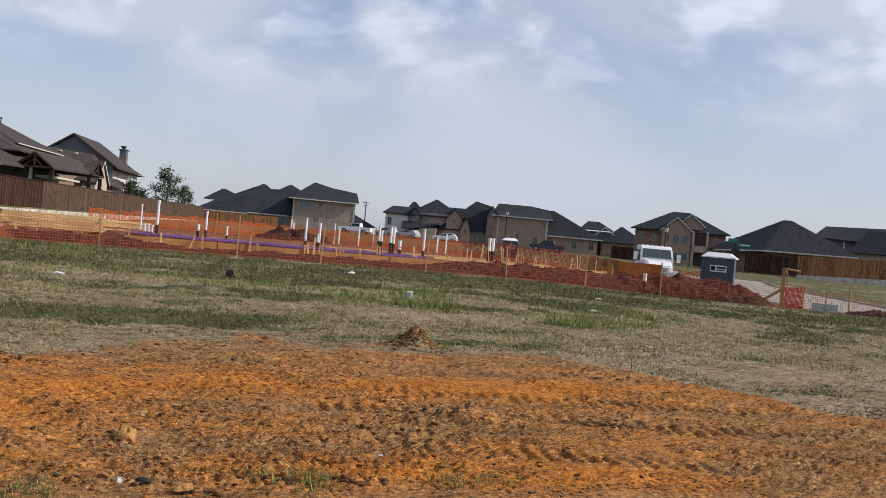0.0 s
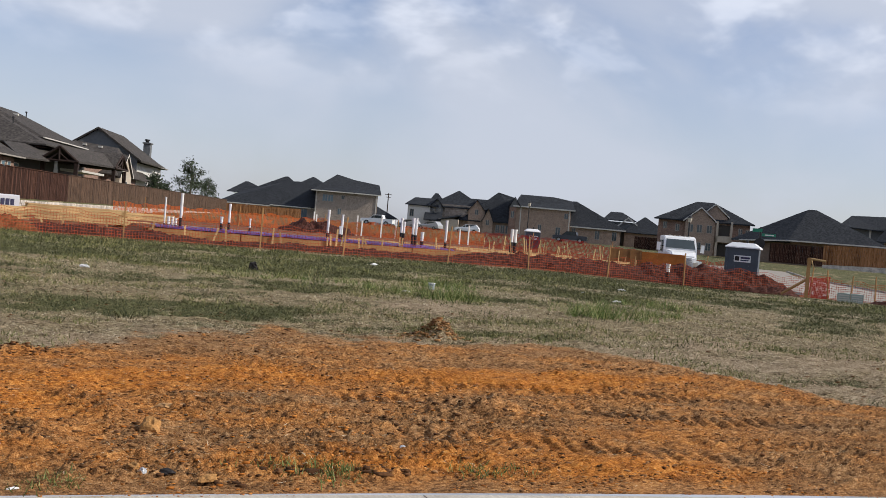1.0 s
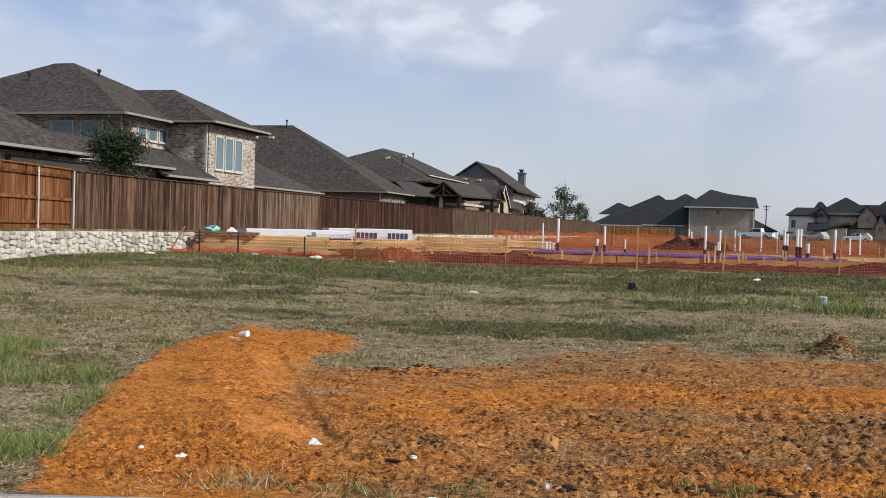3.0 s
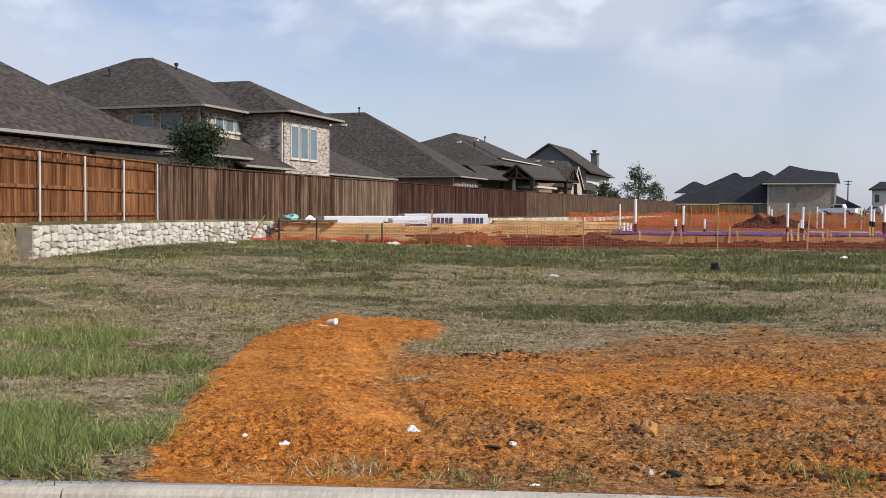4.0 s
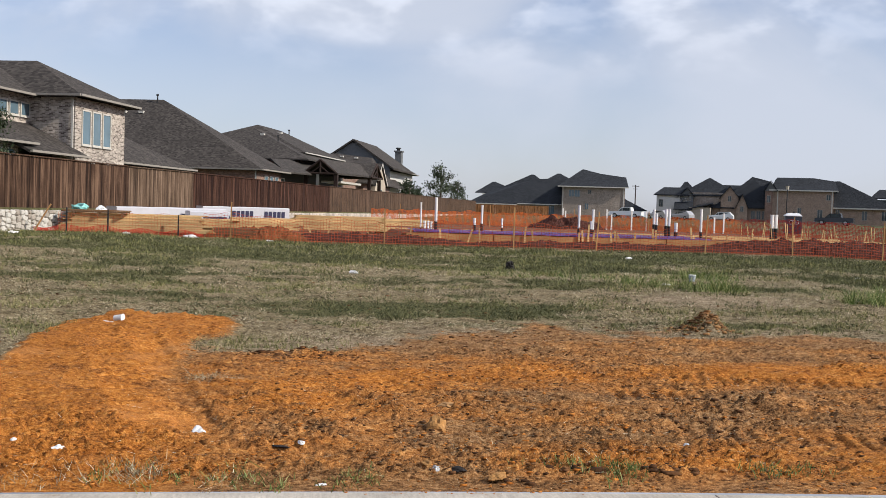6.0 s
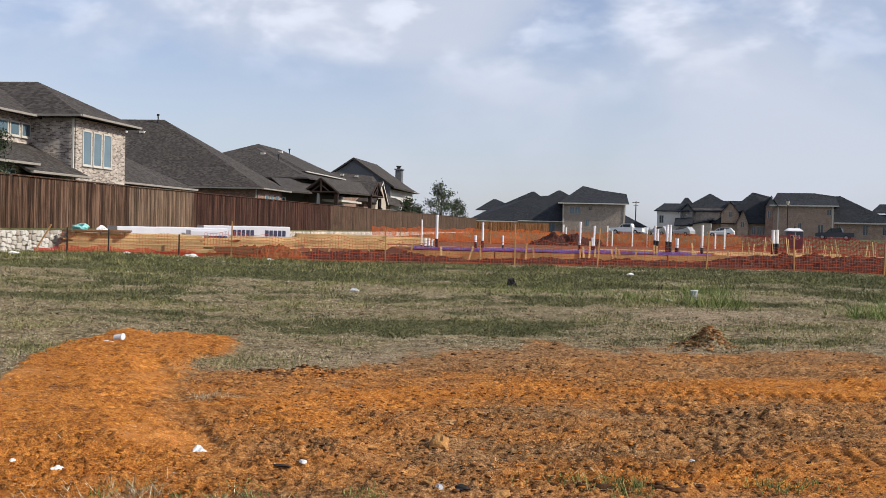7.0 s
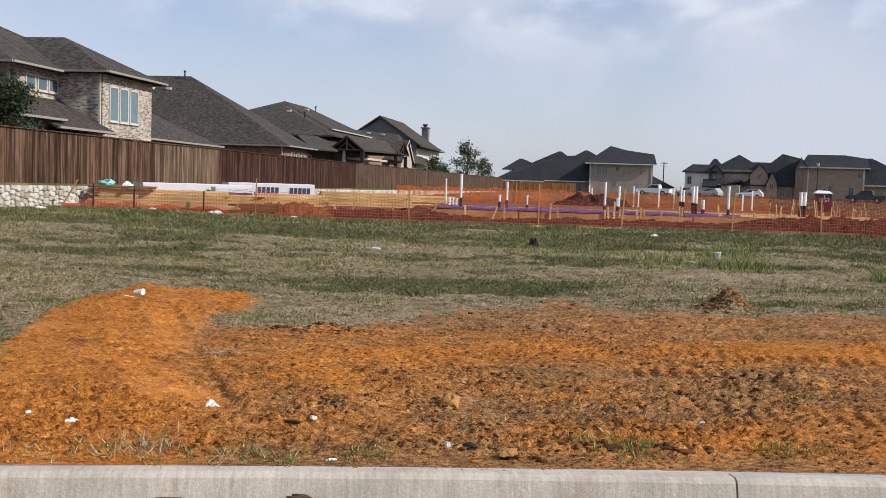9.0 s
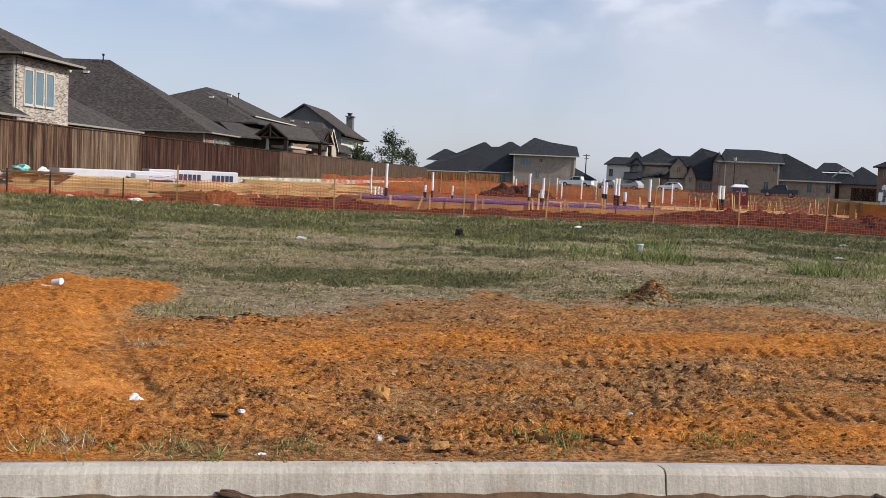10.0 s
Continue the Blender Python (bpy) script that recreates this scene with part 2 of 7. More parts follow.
def fence_bend(x, y):
    """The same for the nearer stretch, which stands at another angle."""
    a = radians(6)
    return -((x - OX) * math.cos(a) - (y - OY) * math.sin(a))


def bank(x, y):
    return np.where(y > OY, fence_w(x, y), fence_bend(x, y))


def land(x, y):
    """Smooth height of the ground."""
    x, y = np.asarray(x, float), np.asarray(y, float)
    d = np.maximum(np.hypot(x, y), 0.1)
    az = np.degrees(np.arctan2(x, np.maximum(y, 0.01)))
    mid = np.interp(d, (5.7, 20, 37, 50, 70, 120, 180, 300, 3000), (0.15, 0.30, 0.45, 0.5, 0.65, 1.15, 1.5, 1.6, 2.5))
    left = np.interp(d, (5.7, 20, 30, 45, 70, 120, 180, 300, 3000), (0.15, 0.42, 0.68, 0.66, 0.7, 1.15, 1.5, 1.6, 2.5))
    right = np.interp(d, (5.7, 37, 46, 55, 104, 112, 140, 200, 300, 3000), (0.15, 0.42, 0.2, 0.02, 0.0, 0.25, 0.9, 1.5, 1.7, 2.5))
    z = mid + (left - mid) * sstep(2, -13, az) + (right - mid) * sstep(26, 37, az)
    up_ = sstep(-0.72, -0.5, bank(x, y))
    return z + (np.maximum(1.40, z) - z) * up_


# ground
def oval(x, y, cx, cy, rx, ry):
    """1 at a place, falling to 0 round it."""
    return np.exp(-((x - cx) / rx) ** 2 - ((y - cy) / ry) ** 2)


def clay_mask(x, y):
    """Bare orange clay beside the kerb, 0..1; the fresh fill at its left end; the trodden band."""
    n = fbm(x * 0.9, y * 0.9, 4, 11) * 0.55
    fine = fbm(x * 4.5, y * 4.5, 3, 13)
    left_edge = np.interp(y, (5.7, 6.66, 7.64, 8.98, 10.88, 12.43, 13.0, 13.5), (-2.05, -2.28, -2.43, -2.66, -2.80, -2.70, -2.45, -1.9))
    right_edge = np.interp(y, (5.7, 7.3, 9.1, 10.3, 11.2, 12.05, 13.5), (-0.25, -0.50, -0.95, -1.08, -1.00, -0.78, -0.85))
    soft = 0.16 + 0.5 * sstep(9.6, 8.2, y)
    fill = (sstep(-0.07, 0.10, x - left_edge + n * 0.10 + 0.05 * fine) * sstep(0.12, -0.12, y - (13.45 + n * 0.25 + 0.12 * fine))
            * sstep(soft, -soft, x - right_edge - n * 0.2 - 0.07 * fine))
    top = np.interp(x, (-1.0, 0.2, 0.9, 1.7, 2.4, 3.2, 4.1, 4.9, 6.6, 7.9, 8.3, 8.9, 9.8, 11.5), (10.3, 10.35, 11.0, 12.0, 12.5, 12.9, 12.3, 12.5, 12.3, 11.7, 10.2, 8.6, 7.2, 5.9))
    band = sstep(0.75, -0.75, y - top + 1.0 * n + 0.25 * fine) * sstep(-1.7, -0.8, x)
    streak = fbm(x * 0.55 + 0.12 * y, y * 1.9, 4, 23)
    lean = (0.56 + 0.26 * oval(x, y, 1.2, 9.0, 1.0, 0.5) + 0.34 * oval(x, y, 3.1, 9.5, 2.6, 0.55) + 0.25 * oval(x, y, 6.0, 9.5, 1.6, 0.5)
            + 0.18 * sstep(6.8, 6.1, y) + 0.3 * oval(x, y, 0.2, 8.2, 0.8, 1.6) - 0.26 * oval(x, y, 2.5, 7.6, 2.3, 0.6) - 0.25 * oval(x, y, 1.1, 7.1, 0.5, 0.25)
            - 0.30 * sstep(9.9, 11.4, y) - 0.30 * sstep(4.5, 7.5, x) * sstep(9.0, 7.8, y) + 0.30 * streak + 0.16 * fine)
    verge = sstep(0.42, 0.10, y - kerb_y(x) + 0.25 * n) * sstep(-0.9, -0.3, x)
    c = np.maximum(fill, band * np.clip(lean, 0.08, 1.0)) * (1 - 0.55 * verge)
    return np.clip(c, 0, 1), fill, band


def green_mask(x, y):
    d = np.hypot(x, y)
    n = fbm(x * 0.30, y * 0.45, 4, 41)
    f = fbm(x * 1.5, y * 1.9, 4, 43)
    g = np.clip(0.12 + 0.5 * n + 0.42 * f, 0, 1)
    g = np.maximum(g, sstep(22.5, 28.5, d + 3.0 * n) * np.clip(0.85 + 0.5 * n + 0.35 * f, 0, 1))
    g = np.maximum(g, np.clip(1.5 * oval(x, y, 1.9, 15.0, 2.6, 1.15), 0, 1) * np.clip(0.95 + 0.6 * f, 0, 1))
    g = np.maximum(g, np.clip(1.2 * oval(x, y, -3.4, 18.5, 2.2, 1.1) + 1.1 * oval(x, y, 7.5, 15.5, 1.6, 0.7) + 1.1 * oval(x, y, 4.0, 20.5, 3.5, 1.2), 0, 1) * np.clip(0.75 + 0.7 * f, 0, 1))
    g = np.maximum(g, sstep(-2.4, -3.3, x) * sstep(14, 9, y) * np.clip(0.62 + 0.6 * n + 0.5 * f, 0, 1))
    # bleached and bare stretches
    g = g * (1 - 0.75 * oval(x, y, 2.0, 23.0, 3.4, 1.3)) * (1 - 0.8 * oval(x, y, 7.0, 17.2, 2.6, 1.5)) * (1 - 0.7 * oval(x, y, 10.5, 13.5, 3.0, 2.2)) * (1 - 0.6 * oval(x, y, -5.5, 16.0, 1.4, 1.5))
    g = g * (1 - 0.92 * sstep(-1.6, -1.0, x) * sstep(13.6, 12.9, y + 0.5 * f) * sstep(9.0, 7.5, x))
    return np.clip(g, 0, 1)


def bare_mask(x, y):
    """Grey trodden soil without straw, between the clay and the grass."""
    n = fbm(x * 1.1, y * 1.6, 4, 51)
    b = sstep(14.2, 12.6, y + 0.9 * n) * sstep(-0.9, 0.0, x) * (0.60 + 0.5 * n)
    b = np.maximum(b, 1.25 * oval(x, y, 1.05, 11.55, 0.75, 0.55))
    b = np.maximum(b, (0.8 + 0.5 * n) * np.clip(oval(x, y, 7.0, 17.2, 2.4, 1.4) + oval(x, y, 10.8, 13.0, 2.6, 2.2) + oval(x, y, 9.2, 10.0, 1.6, 2.0), 0, 1))
    return np.clip(b, 0, 1)


# tracks left by a tracked machine: from, to, half width, depth, cleat height
TRACKS = ((-2.25, 11.9, -0.84, 6.9, 0.20, 0.016, 0.030), (-1.80, 11.9, -0.52, 6.6, 0.17, 0.026, 0.030),
          (-0.35, 10.0, 0.85, 6.3, 0.20, 0.012, 0.020), (0.35, 10.0, 1.55, 6.3, 0.18, 0.012, 0.020),
          (2.4, 8.75, 7.6, 7.35, 0.22, 0.014, 0.026), (3.2, 9.65, 8.4, 8.3, 0.20, 0.012, 0.024), (2.6, 7.15, 5.6, 6.3, 0.20, 0.012, 0.022))


def tracks(x, y):
    """Relief of the cleated tracks, and how much they press the soil flat."""
    h, press = 0.0, 0.0
    for x0, y0, x1, y1, wd, deep, cleat in TRACKS:
        ln = math.hypot(x1 - x0, y1 - y0)
        ux, uy = (x1 - x0) / ln, (y1 - y0) / ln
        s = (x - x0) * ux + (y - y0) * uy
        p = (x - x0) * uy - (y - y0) * ux + 0.05 * numnoise(s * 0.9, 0 * s + x0, 65)
        ends = sstep(0.0, 0.5, s) * sstep(ln, ln - 0.6, s)
        worn = np.clip(0.90 + 0.5 * numnoise(s * 1.7 + 3, p * 2.0, 66), 0.45, 1)
        w = np.exp(-(p / wd) ** 6) * ends
        ph = (s - 0.12 * p + 0.02 * numnoise(s * 5, p * 5, 67)) * 40.0
        h = h + w * (cleat * worn * np.tanh(2.6 * np.sin(ph)) - deep) + 0.5 * deep * np.exp(-((np.abs(p) - wd - 0.05) / 0.05) ** 2) * ends
        press = np.maximum(press, w)
    return h, press


def soil_height(x, y):
    """Clods, ruts and lumps on top of the smooth land."""
    c, fill, band = clay_mask(x, y)
    near = sstep(40, 14, y)
    kd = y - kerb_y(x)
    dug = np.clip(np.maximum(fill, band), 0, 1)
    track, press = tracks(x, y)
    ease = sstep(0.0, 0.35, kd)
    broad = fbm(x * 1.0, y * 1.3, 3, 5) * 0.016 + fbm(x * 3.0, y * 4.5, 2, 6) * 0.010
    # torn crust in low ledges across the lot, crumbs between them
    ledge = np.maximum(0, 0.42 - np.abs(fbm(x * 3.4 + 0.6 * y, y * 9.0, 4, 8, 0.62))) * 0.062
    ledge = ledge + np.maximum(0, 0.36 - np.abs(fbm(x * 7.5 - 1.0 * y, y * 19.0, 3, 10, 0.6))) * 0.045 * sstep(16, 9, y)
    rough = sstep(-0.45, 0.35, fbm(x * 0.8, y * 1.1, 3, 12))
    crumb = np.clip(fbm(x * 17, y * 22, 3, 9, 0.65) - 0.15, 0, 0.5) * 0.048
    grit = fbm(x * 24, y * 26, 2, 15) * 0.011 * sstep(18, 8, y)
    loose = (ledge * (0.35 + 0.65 * rough) + crumb * (0.35 + 0.65 * rough)) * (1 - 0.85 * press)
    turf = (fbm(x * 5, y * 6, 4, 7, 0.6) * 0.016 + np.clip(fbm(x * 8, y * 9, 3, 14) - 0.3, 0, 0.6) * 0.03) * (1 - dug)
    mound = 0.05 * fill * np.exp(-((y - 11.3) / 2.6) ** 2)
    rim = 0.07 * fill * sstep(12.7, 13.25, y) * np.clip(0.6 + fbm(x * 4, y * 4, 3, 63), 0, 1.5)
    heap = 0.20 * np.exp(-(((x - 5.3) / 0.25) ** 2 + ((y - 12.85) / 0.22) ** 2)) * (1 + 0.6 * fbm(x * 6, y * 6, 3, 61))
    heap = heap + 0.05 * np.exp(-(((x - 0.0) / 0.36) ** 2 + ((y - 10.45) / 0.14) ** 2)) * (1 + 0.8 * fbm(x * 7, y * 7, 3, 62))
    heap = heap + 0.09 * np.exp(-(((x - 3.9) / 0.30) ** 2 + ((y - 7.95) / 0.14) ** 2)) * (1 + 0.8 * fbm(x * 7, y * 7, 3, 64))
    return ((broad + (loose + grit) * dug + turf) * near + track * dug + mound + rim) * ease + heap + 0.02 * sstep(0, 0.3, kd)


def ground_z(x, y):
    return land(x, y) + soil_height(np.asarray(x, float), np.asarray(y, float))


def gz(x, y):
    return float(ground_z(np.array([x]), np.array([y]))[0])


def make_ground():
    az = np.concatenate([np.arange(-86, -30, 2.0), np.arange(-30, 52, 0.11), np.arange(52, 87, 2.0)])
    d, steps = 0.0, []
    while d < 3200:
        steps.append(d)
        d += 0.011 + 0.004 * d if d < 10 else 0.051 + 0.02 * (d - 10)
    d = np.array(steps)
    D, A = np.meshgrid(d, np.tan(np.radians(az)), indexing="ij")
    X = A * (5.75 + D)
    Y = D + np.where(D < 40, kerb_y(X) * np.clip(1 - D / 40, 0, 1) + 5.75 * np.clip(D / 40, 0, 1), 5.75)
    Z = ground_z(X, Y)
    nr, nc = X.shape
    i = np.arange(nr * nc).reshape(nr, nc)
    quads = np.stack([i[:-1, :-1], i[:-1, 1:], i[1:, 1:], i[1:, :-1]], -1).reshape(-1, 4)
    co = np.stack([X, Y, Z], -1).reshape(-1, 3)
    # the land behind the street
    k = len(co)
    back = np.array([(-9000, -12.0, 0.12), (9000, -12.0, 0.12), (9000, -3000, 0.5), (-9000, -3000, 0.5)])
    co = np.concatenate([co, back])
    quads = np.concatenate([quads, [[k, k + 3, k + 2, k + 1]]])
    me = bpy.data.meshes.new("ground")
    me.vertices.add(len(co))
    me.vertices.foreach_set("co", co.ravel())
    me.loops.add(4 * len(quads))
    me.loops.foreach_set("vertex_index", quads.ravel().astype(np.int32))
    me.polygons.add(len(quads))
    me.polygons.foreach_set("loop_start", np.arange(0, 4 * len(quads), 4, dtype=np.int32))
    me.update(calc_edges=True)
    me.polygons.foreach_set("use_smooth", np.ones(len(quads), bool))
    c, fill, band = clay_mask(co[:, 0], co[:, 1])
    g = green_mask(co[:, 0], co[:, 1])
    site = site_mask(co[:, 0], co[:, 1])
    att = me.color_attributes.new("soil", "FLOAT_COLOR", "POINT")
    att.data.foreach_set("color", np.stack([c, g, site, fill], -1).ravel())
    bare = bare_mask(co[:, 0], co[:, 1])
    tone = me.color_attributes.new("tone", "FLOAT_COLOR", "POINT")
    tone.data.foreach_set("color", np.stack([bare, band, tracks(co[:, 0], co[:, 1])[1], np.ones(len(co))], -1).ravel())
    me.materials.append(GROUND)
    return tagged(link("ground", me), "uneven ground of orange clay and patchy dry grass", "ground", kind="structure")


def site_mask(x, y):
    """Churned red earth of the building site behind the mesh fence."""
    n = fbm(x * 0.5, y * 0.5, 3, 77)
    edge = site_front(x)
    return sstep(-0.3, 0.8, y - edge + 0.5 * n) * sstep(96, 84, y + 3 * n) * sstep(-0.9, -1.5, bank(x, y)) * sstep(36, 33, x - 0.12 * (y - 36) + 1.2 * n)


def site_front(x):
    """Line of the mesh fence."""
    return np.interp(x, (-10, -8.4, -3, 3, 12, 22, 30, 40), (34.0, 34.4, 35.6, 36.4, 36.2, 35.4, 33.6, 31.0))


def ground_material():
    m = Mat("clay_and_grass", 0.95, 0, 0.1)

    def masks(layer):
        at = m.n.new("ShaderNodeVertexColor")
        at.layer_name = layer
        sp = m.n.new("ShaderNodeSeparateColor")
        m.l.new(at.outputs[0], sp.inputs[0])
        return (*sp.outputs[:3], at.outputs["Alpha"])

    def blend(*pairs):
        r = 0.0
        for v, k in pairs:
            r = m.math("ADD", r, m.math("MULTIPLY", v, k))
        return r
    clay_m, green_m, site_m, fill_m = masks("soil")
    bare_m, band_m, press_m, _ = masks("tone")
    c = m.co()
    wide = m.co("Object", (0.6, 1.25, 1))
    n1, n2, n3, n5 = m.noise(c, 0.9, 5), m.noise(wide, 5.0, 6, 0.7), m.noise(wide, 30.0, 5, 0.72), m.noise(c, 95.0, 3, 0.7)
    tex = blend((n2, 0.24), (n3, 0.46), (n5, 0.30))
    fresh = m.ramp(tex, (0.40, (0.140, 0.038, 0.007)), (0.46, (0.350, 0.114, 0.019)), (0.52, (0.475, 0.172, 0.032)), (0.59, (0.66, 0.310, 0.085)))
    brown = m.ramp(tex, (0.40, (0.048, 0.022, 0.010)), (0.46, (0.175, 0.084, 0.033)), (0.52, (0.300, 0.160, 0.070)), (0.60, (0.50, 0.320, 0.170)))
    grey = m.ramp(tex, (0.40, (0.050, 0.035, 0.021)), (0.46, (0.170, 0.125, 0.077)), (0.52, (0.280, 0.217, 0.143)), (0.60, (0.48, 0.395, 0.280)))
    dry = m.ramp(tex, (0.41, (0.028, 0.020, 0.011)), (0.47, (0.120, 0.090, 0.051)), (0.53, (0.260, 0.207, 0.122)), (0.60, (0.50, 0.430, 0.280)))
    green = m.ramp(tex, (0.36, (0.022, 0.024, 0.011)), (0.47, (0.066, 0.068, 0.030)), (0.56, (0.135, 0.128, 0.060)), (0.66, (0.29, 0.26, 0.14)))
    earth = m.ramp(blend((n2, 0.5), (n1, 0.5)), (0.36, (0.050, 0.015, 0.008)), (0.50, (0.145, 0.048, 0.020)), (0.64, (0.30, 0.125, 0.05)))
    jitter = m.math("SUBTRACT", blend((n2, 0.55), (n3, 0.45)), 0.5)

    def over(mask, lo, hi, k=1.1):
        return m.range(m.math("ADD", mask, m.math("MULTIPLY", jitter, k)), lo, hi)
    base = m.mix(over(green_m, 0.30, 0.72), dry, green)
    base = m.mix(m.math("MULTIPLY", over(bare_m, 0.30, 0.75), m.range(green_m, 0.3, 0.7, 1.0, 0.25)), base, grey)
    base = m.mix(over(band_m, 0.25, 0.70), base, brown)
    base = m.mix(over(clay_m, 0.22, 1.05, 2.2), base, fresh)
    # paler pressed skin in worn patches of the fresh fill
    skin = m.math("MULTIPLY", m.range(m.noise(c, 1.3, 4, 0.6), 0.55, 0.66, 0.0, 0.45), fill_m)
    base = m.mix(skin, base, (0.56, 0.25, 0.085))
    base = m.mix(site_m, base, earth)
    base = m.mix(1.0, base, m.range(n1, 0.3, 0.7, 0.88, 1.10), "MULTIPLY")
    return m.out(base, blend((n3, 0.7), (n5, 0.3), (n2, 0.3)), 1.0, 0.042)


GROUND = ground_material()
make_ground()


# street and kerb
CONCRETE = Mat("concrete_kerb", 0.85, 0, 0.2)
_c = CONCRETE.co()
_a, _b = CONCRETE.noise(_c, 2.2, 5), CONCRETE.noise(CONCRETE.co("Object", (14, 2, 1.2)), 3.0, 5, 0.7)
_d, _e = CONCRETE.noise(_c, 60, 3), CONCRETE.noise(_c, 5.0, 6, 0.7)
_col = CONCRETE.mix(CONCRETE.range(_e, 0.55, 0.72, 0, 0.55), (0.45, 0.41, 0.355), (0.36, 0.235, 0.135))
CONCRETE = CONCRETE.out(CONCRETE.mix(1.0, _col, CONCRETE.math("MULTIPLY", CONCRETE.range(_a, 0.3, 0.7, 0.82, 1.12), CONCRETE.math("MULTIPLY", CONCRETE.range(_b, 0.3, 0.7, 0.78, 1.15), CONCRETE.range(_d, 0.3, 0.7, 0.88, 1.1))), "MULTIPLY"), _d, 0.35, 0.01)
ROADWAY = plain("concrete_road", (0.27, 0.24, 0.205), 0.8, var=0.25, scale=1.2, fine=60, bump=0.3)
MUD = plain("mud_wet", (0.10, 0.055, 0.028), 0.45, var=0.35, scale=5, fine=40, bump=0.6)


def strip(points, profile):
    """Sweep a profile of (offset towards the street, height) along the kerb."""
    verts, faces = [], []
    n = len(profile)
    for i, (x, y) in enumerate(points):
        for o, z in profile:
            verts.append((x, y - o, z))
        if i:
            a = (i - 1) * n
            faces += [(a + k, a + k + 1, a + n + k + 1, a + n + k) for k in range(n - 1)]
    faces += [tuple(range(n)), tuple(reversed(range(len(verts) - n, len(verts))))]
    return polys(verts, faces)


def kerb_points(a, b, step=0.25):
    n = max(2, int((b - a) / step))
    return [(a + (b - a) * i / n, float(kerb_y(a + (b - a) * i / n))) for i in range(n + 1)]


KERB_PROFILE = [(0.0, -0.25), (0.0, 0.135), (0.012, 0.149), (0.11, 0.152), (0.135, 0.144), (0.15, 0.125), (0.175, 0.02), (0.19, 0.002), (0.19, -0.25)]
kerb = thing("kerb", Matrix(), "pale grey concrete kerb with stained rounded edge", "kerb", kind="structure")
joints = [-60, -12.3, -7.4, -2.50, 2.49, 7.4, 12.3, 60]
for a, b in zip(joints, joints[1:]):
    part("kerb_stone", strip(kerb_points(a + 0.006, b - 0.006), KERB_PROFILE), CONCRETE, kerb, smooth=False)
tagged(part("road", strip(kerb_points(-150, 150, 1.5), [(0.19, 0.0), (0.75, 0.012), (0.76, 0.010), (9.0, 0.12), (17.9, 0.10), (17.9, -0.2)]), ROADWAY),
       "concrete roadway with muddy gutter", "road", kind="structure")


# walls, roofs and windows of houses; local x runs along the fence, y away from it
def window(house, face, a, z0, w, h, at, panes=1, pane_mat=None, frame_mat=None):
    """A window on a wall. face: '-x', '-y' (outward side); a: start along the wall, at: the wall's plane."""
    t = 0.07
    fr = bmesh.new()

    def put(bm, u0, v0, u1, v1, d0, d1):
        if face == "-y":
            box(bm, a + u0, at - d1, z0 + v0, a + u1, at - d0, z0 + v1)
        else:
            box(bm, at - d1, a + u0, z0 + v0, at - d0, a + u1, z0 + v1)
    put(fr, -t, -t, w + t, 0, 0.0, 0.06)
    put(fr, -t, h, w + t, h + t, 0.0, 0.06)
    put(fr, -t, 0, 0, h, 0.0, 0.06)
    put(fr, w, 0, w + t, h, 0.0, 0.06)
    for i in range(1, panes):
        put(fr, i * w / panes - 0.03, 0, i * w / panes + 0.03, h, 0.0, 0.06)
    f = part("window", fr, frame_mat or TRIM, house)
    gl = bmesh.new()
    put(gl, 0, 0, w, h, 0.004, 0.025)
    part("pane", gl, pane_mat or GLASS, f)
    si = bmesh.new()
    put(si, -t - 0.04, -t - 0.06, w + t + 0.04, -t - 0.004, 0.0, 0.10)
    part("sill", si, frame_mat or TRIM, f)
    return f


GUTTER = plain("gutter_beige", (0.30, 0.275, 0.245), 0.5, var=0.12)


def gutter(house, pts, z, r=0.07, material=None):
    bm = bmesh.new()
    for p, q in zip(pts, pts[1:]):
        d = (Vector(q) - Vector(p)).normalized()
        nn = Vector((-d.y, d.x)) * 0.07
        c0, c1 = Vector(p), Vector(q)
        v = [bm.verts.new((c0.x + s * nn.x, c0.y + s * nn.y, z + k)) for s, k in ((-1, -0.11), (1, -0.11), (1.2, 0), (-1.2, 0))]
        u = [bm.verts.new((c1.x + s * nn.x, c1.y + s * nn.y, z + k)) for s, k in ((-1, -0.11), (1, -0.11), (1.2, 0), (-1.2, 0))]
        for i in range(4):
            bm.faces.new((v[i], v[(i + 1) % 4], u[(i + 1) % 4], u[i]))
        bm.faces.new(v[::-1])
        bm.faces.new(u)
    return part("gutter", bm, material or GUTTER, house)


def downpipe(house, x, y, z0, z1, material=None):
    return part("downpipe", boxes((x - 0.04, y - 0.05, z0, x + 0.04, y + 0.05, z1)), material or TRIM, house)


def roof_vent(roof, x, y, z):
    bm = bmesh.new()
    tube(bm, (x, y, z - 0.3), (x, y, z + 0.35), 0.06, 8)
    tube(bm, (x, y, z + 0.35), (x, y, z + 0.5), 0.12, 8)
    part("vent_pipe", bm, METAL_DARK, roof)


def roof_louvre(roof, x, y, z, tilt=(0, 0)):
    bm = bmesh.new()
    box(bm, -0.22, -0.22, -0.1, 0.22, 0.22, 0.10, pose(x, y, z))
    part("roof_louvre", bm, TRIM, roof)


def walls(house, name, material, *dims, label=""):
    return part(name, boxes(*dims), material, house, label)


def fence_frame(z=0.0):
    return pose(OX, OY, z, 0, 0, 74)


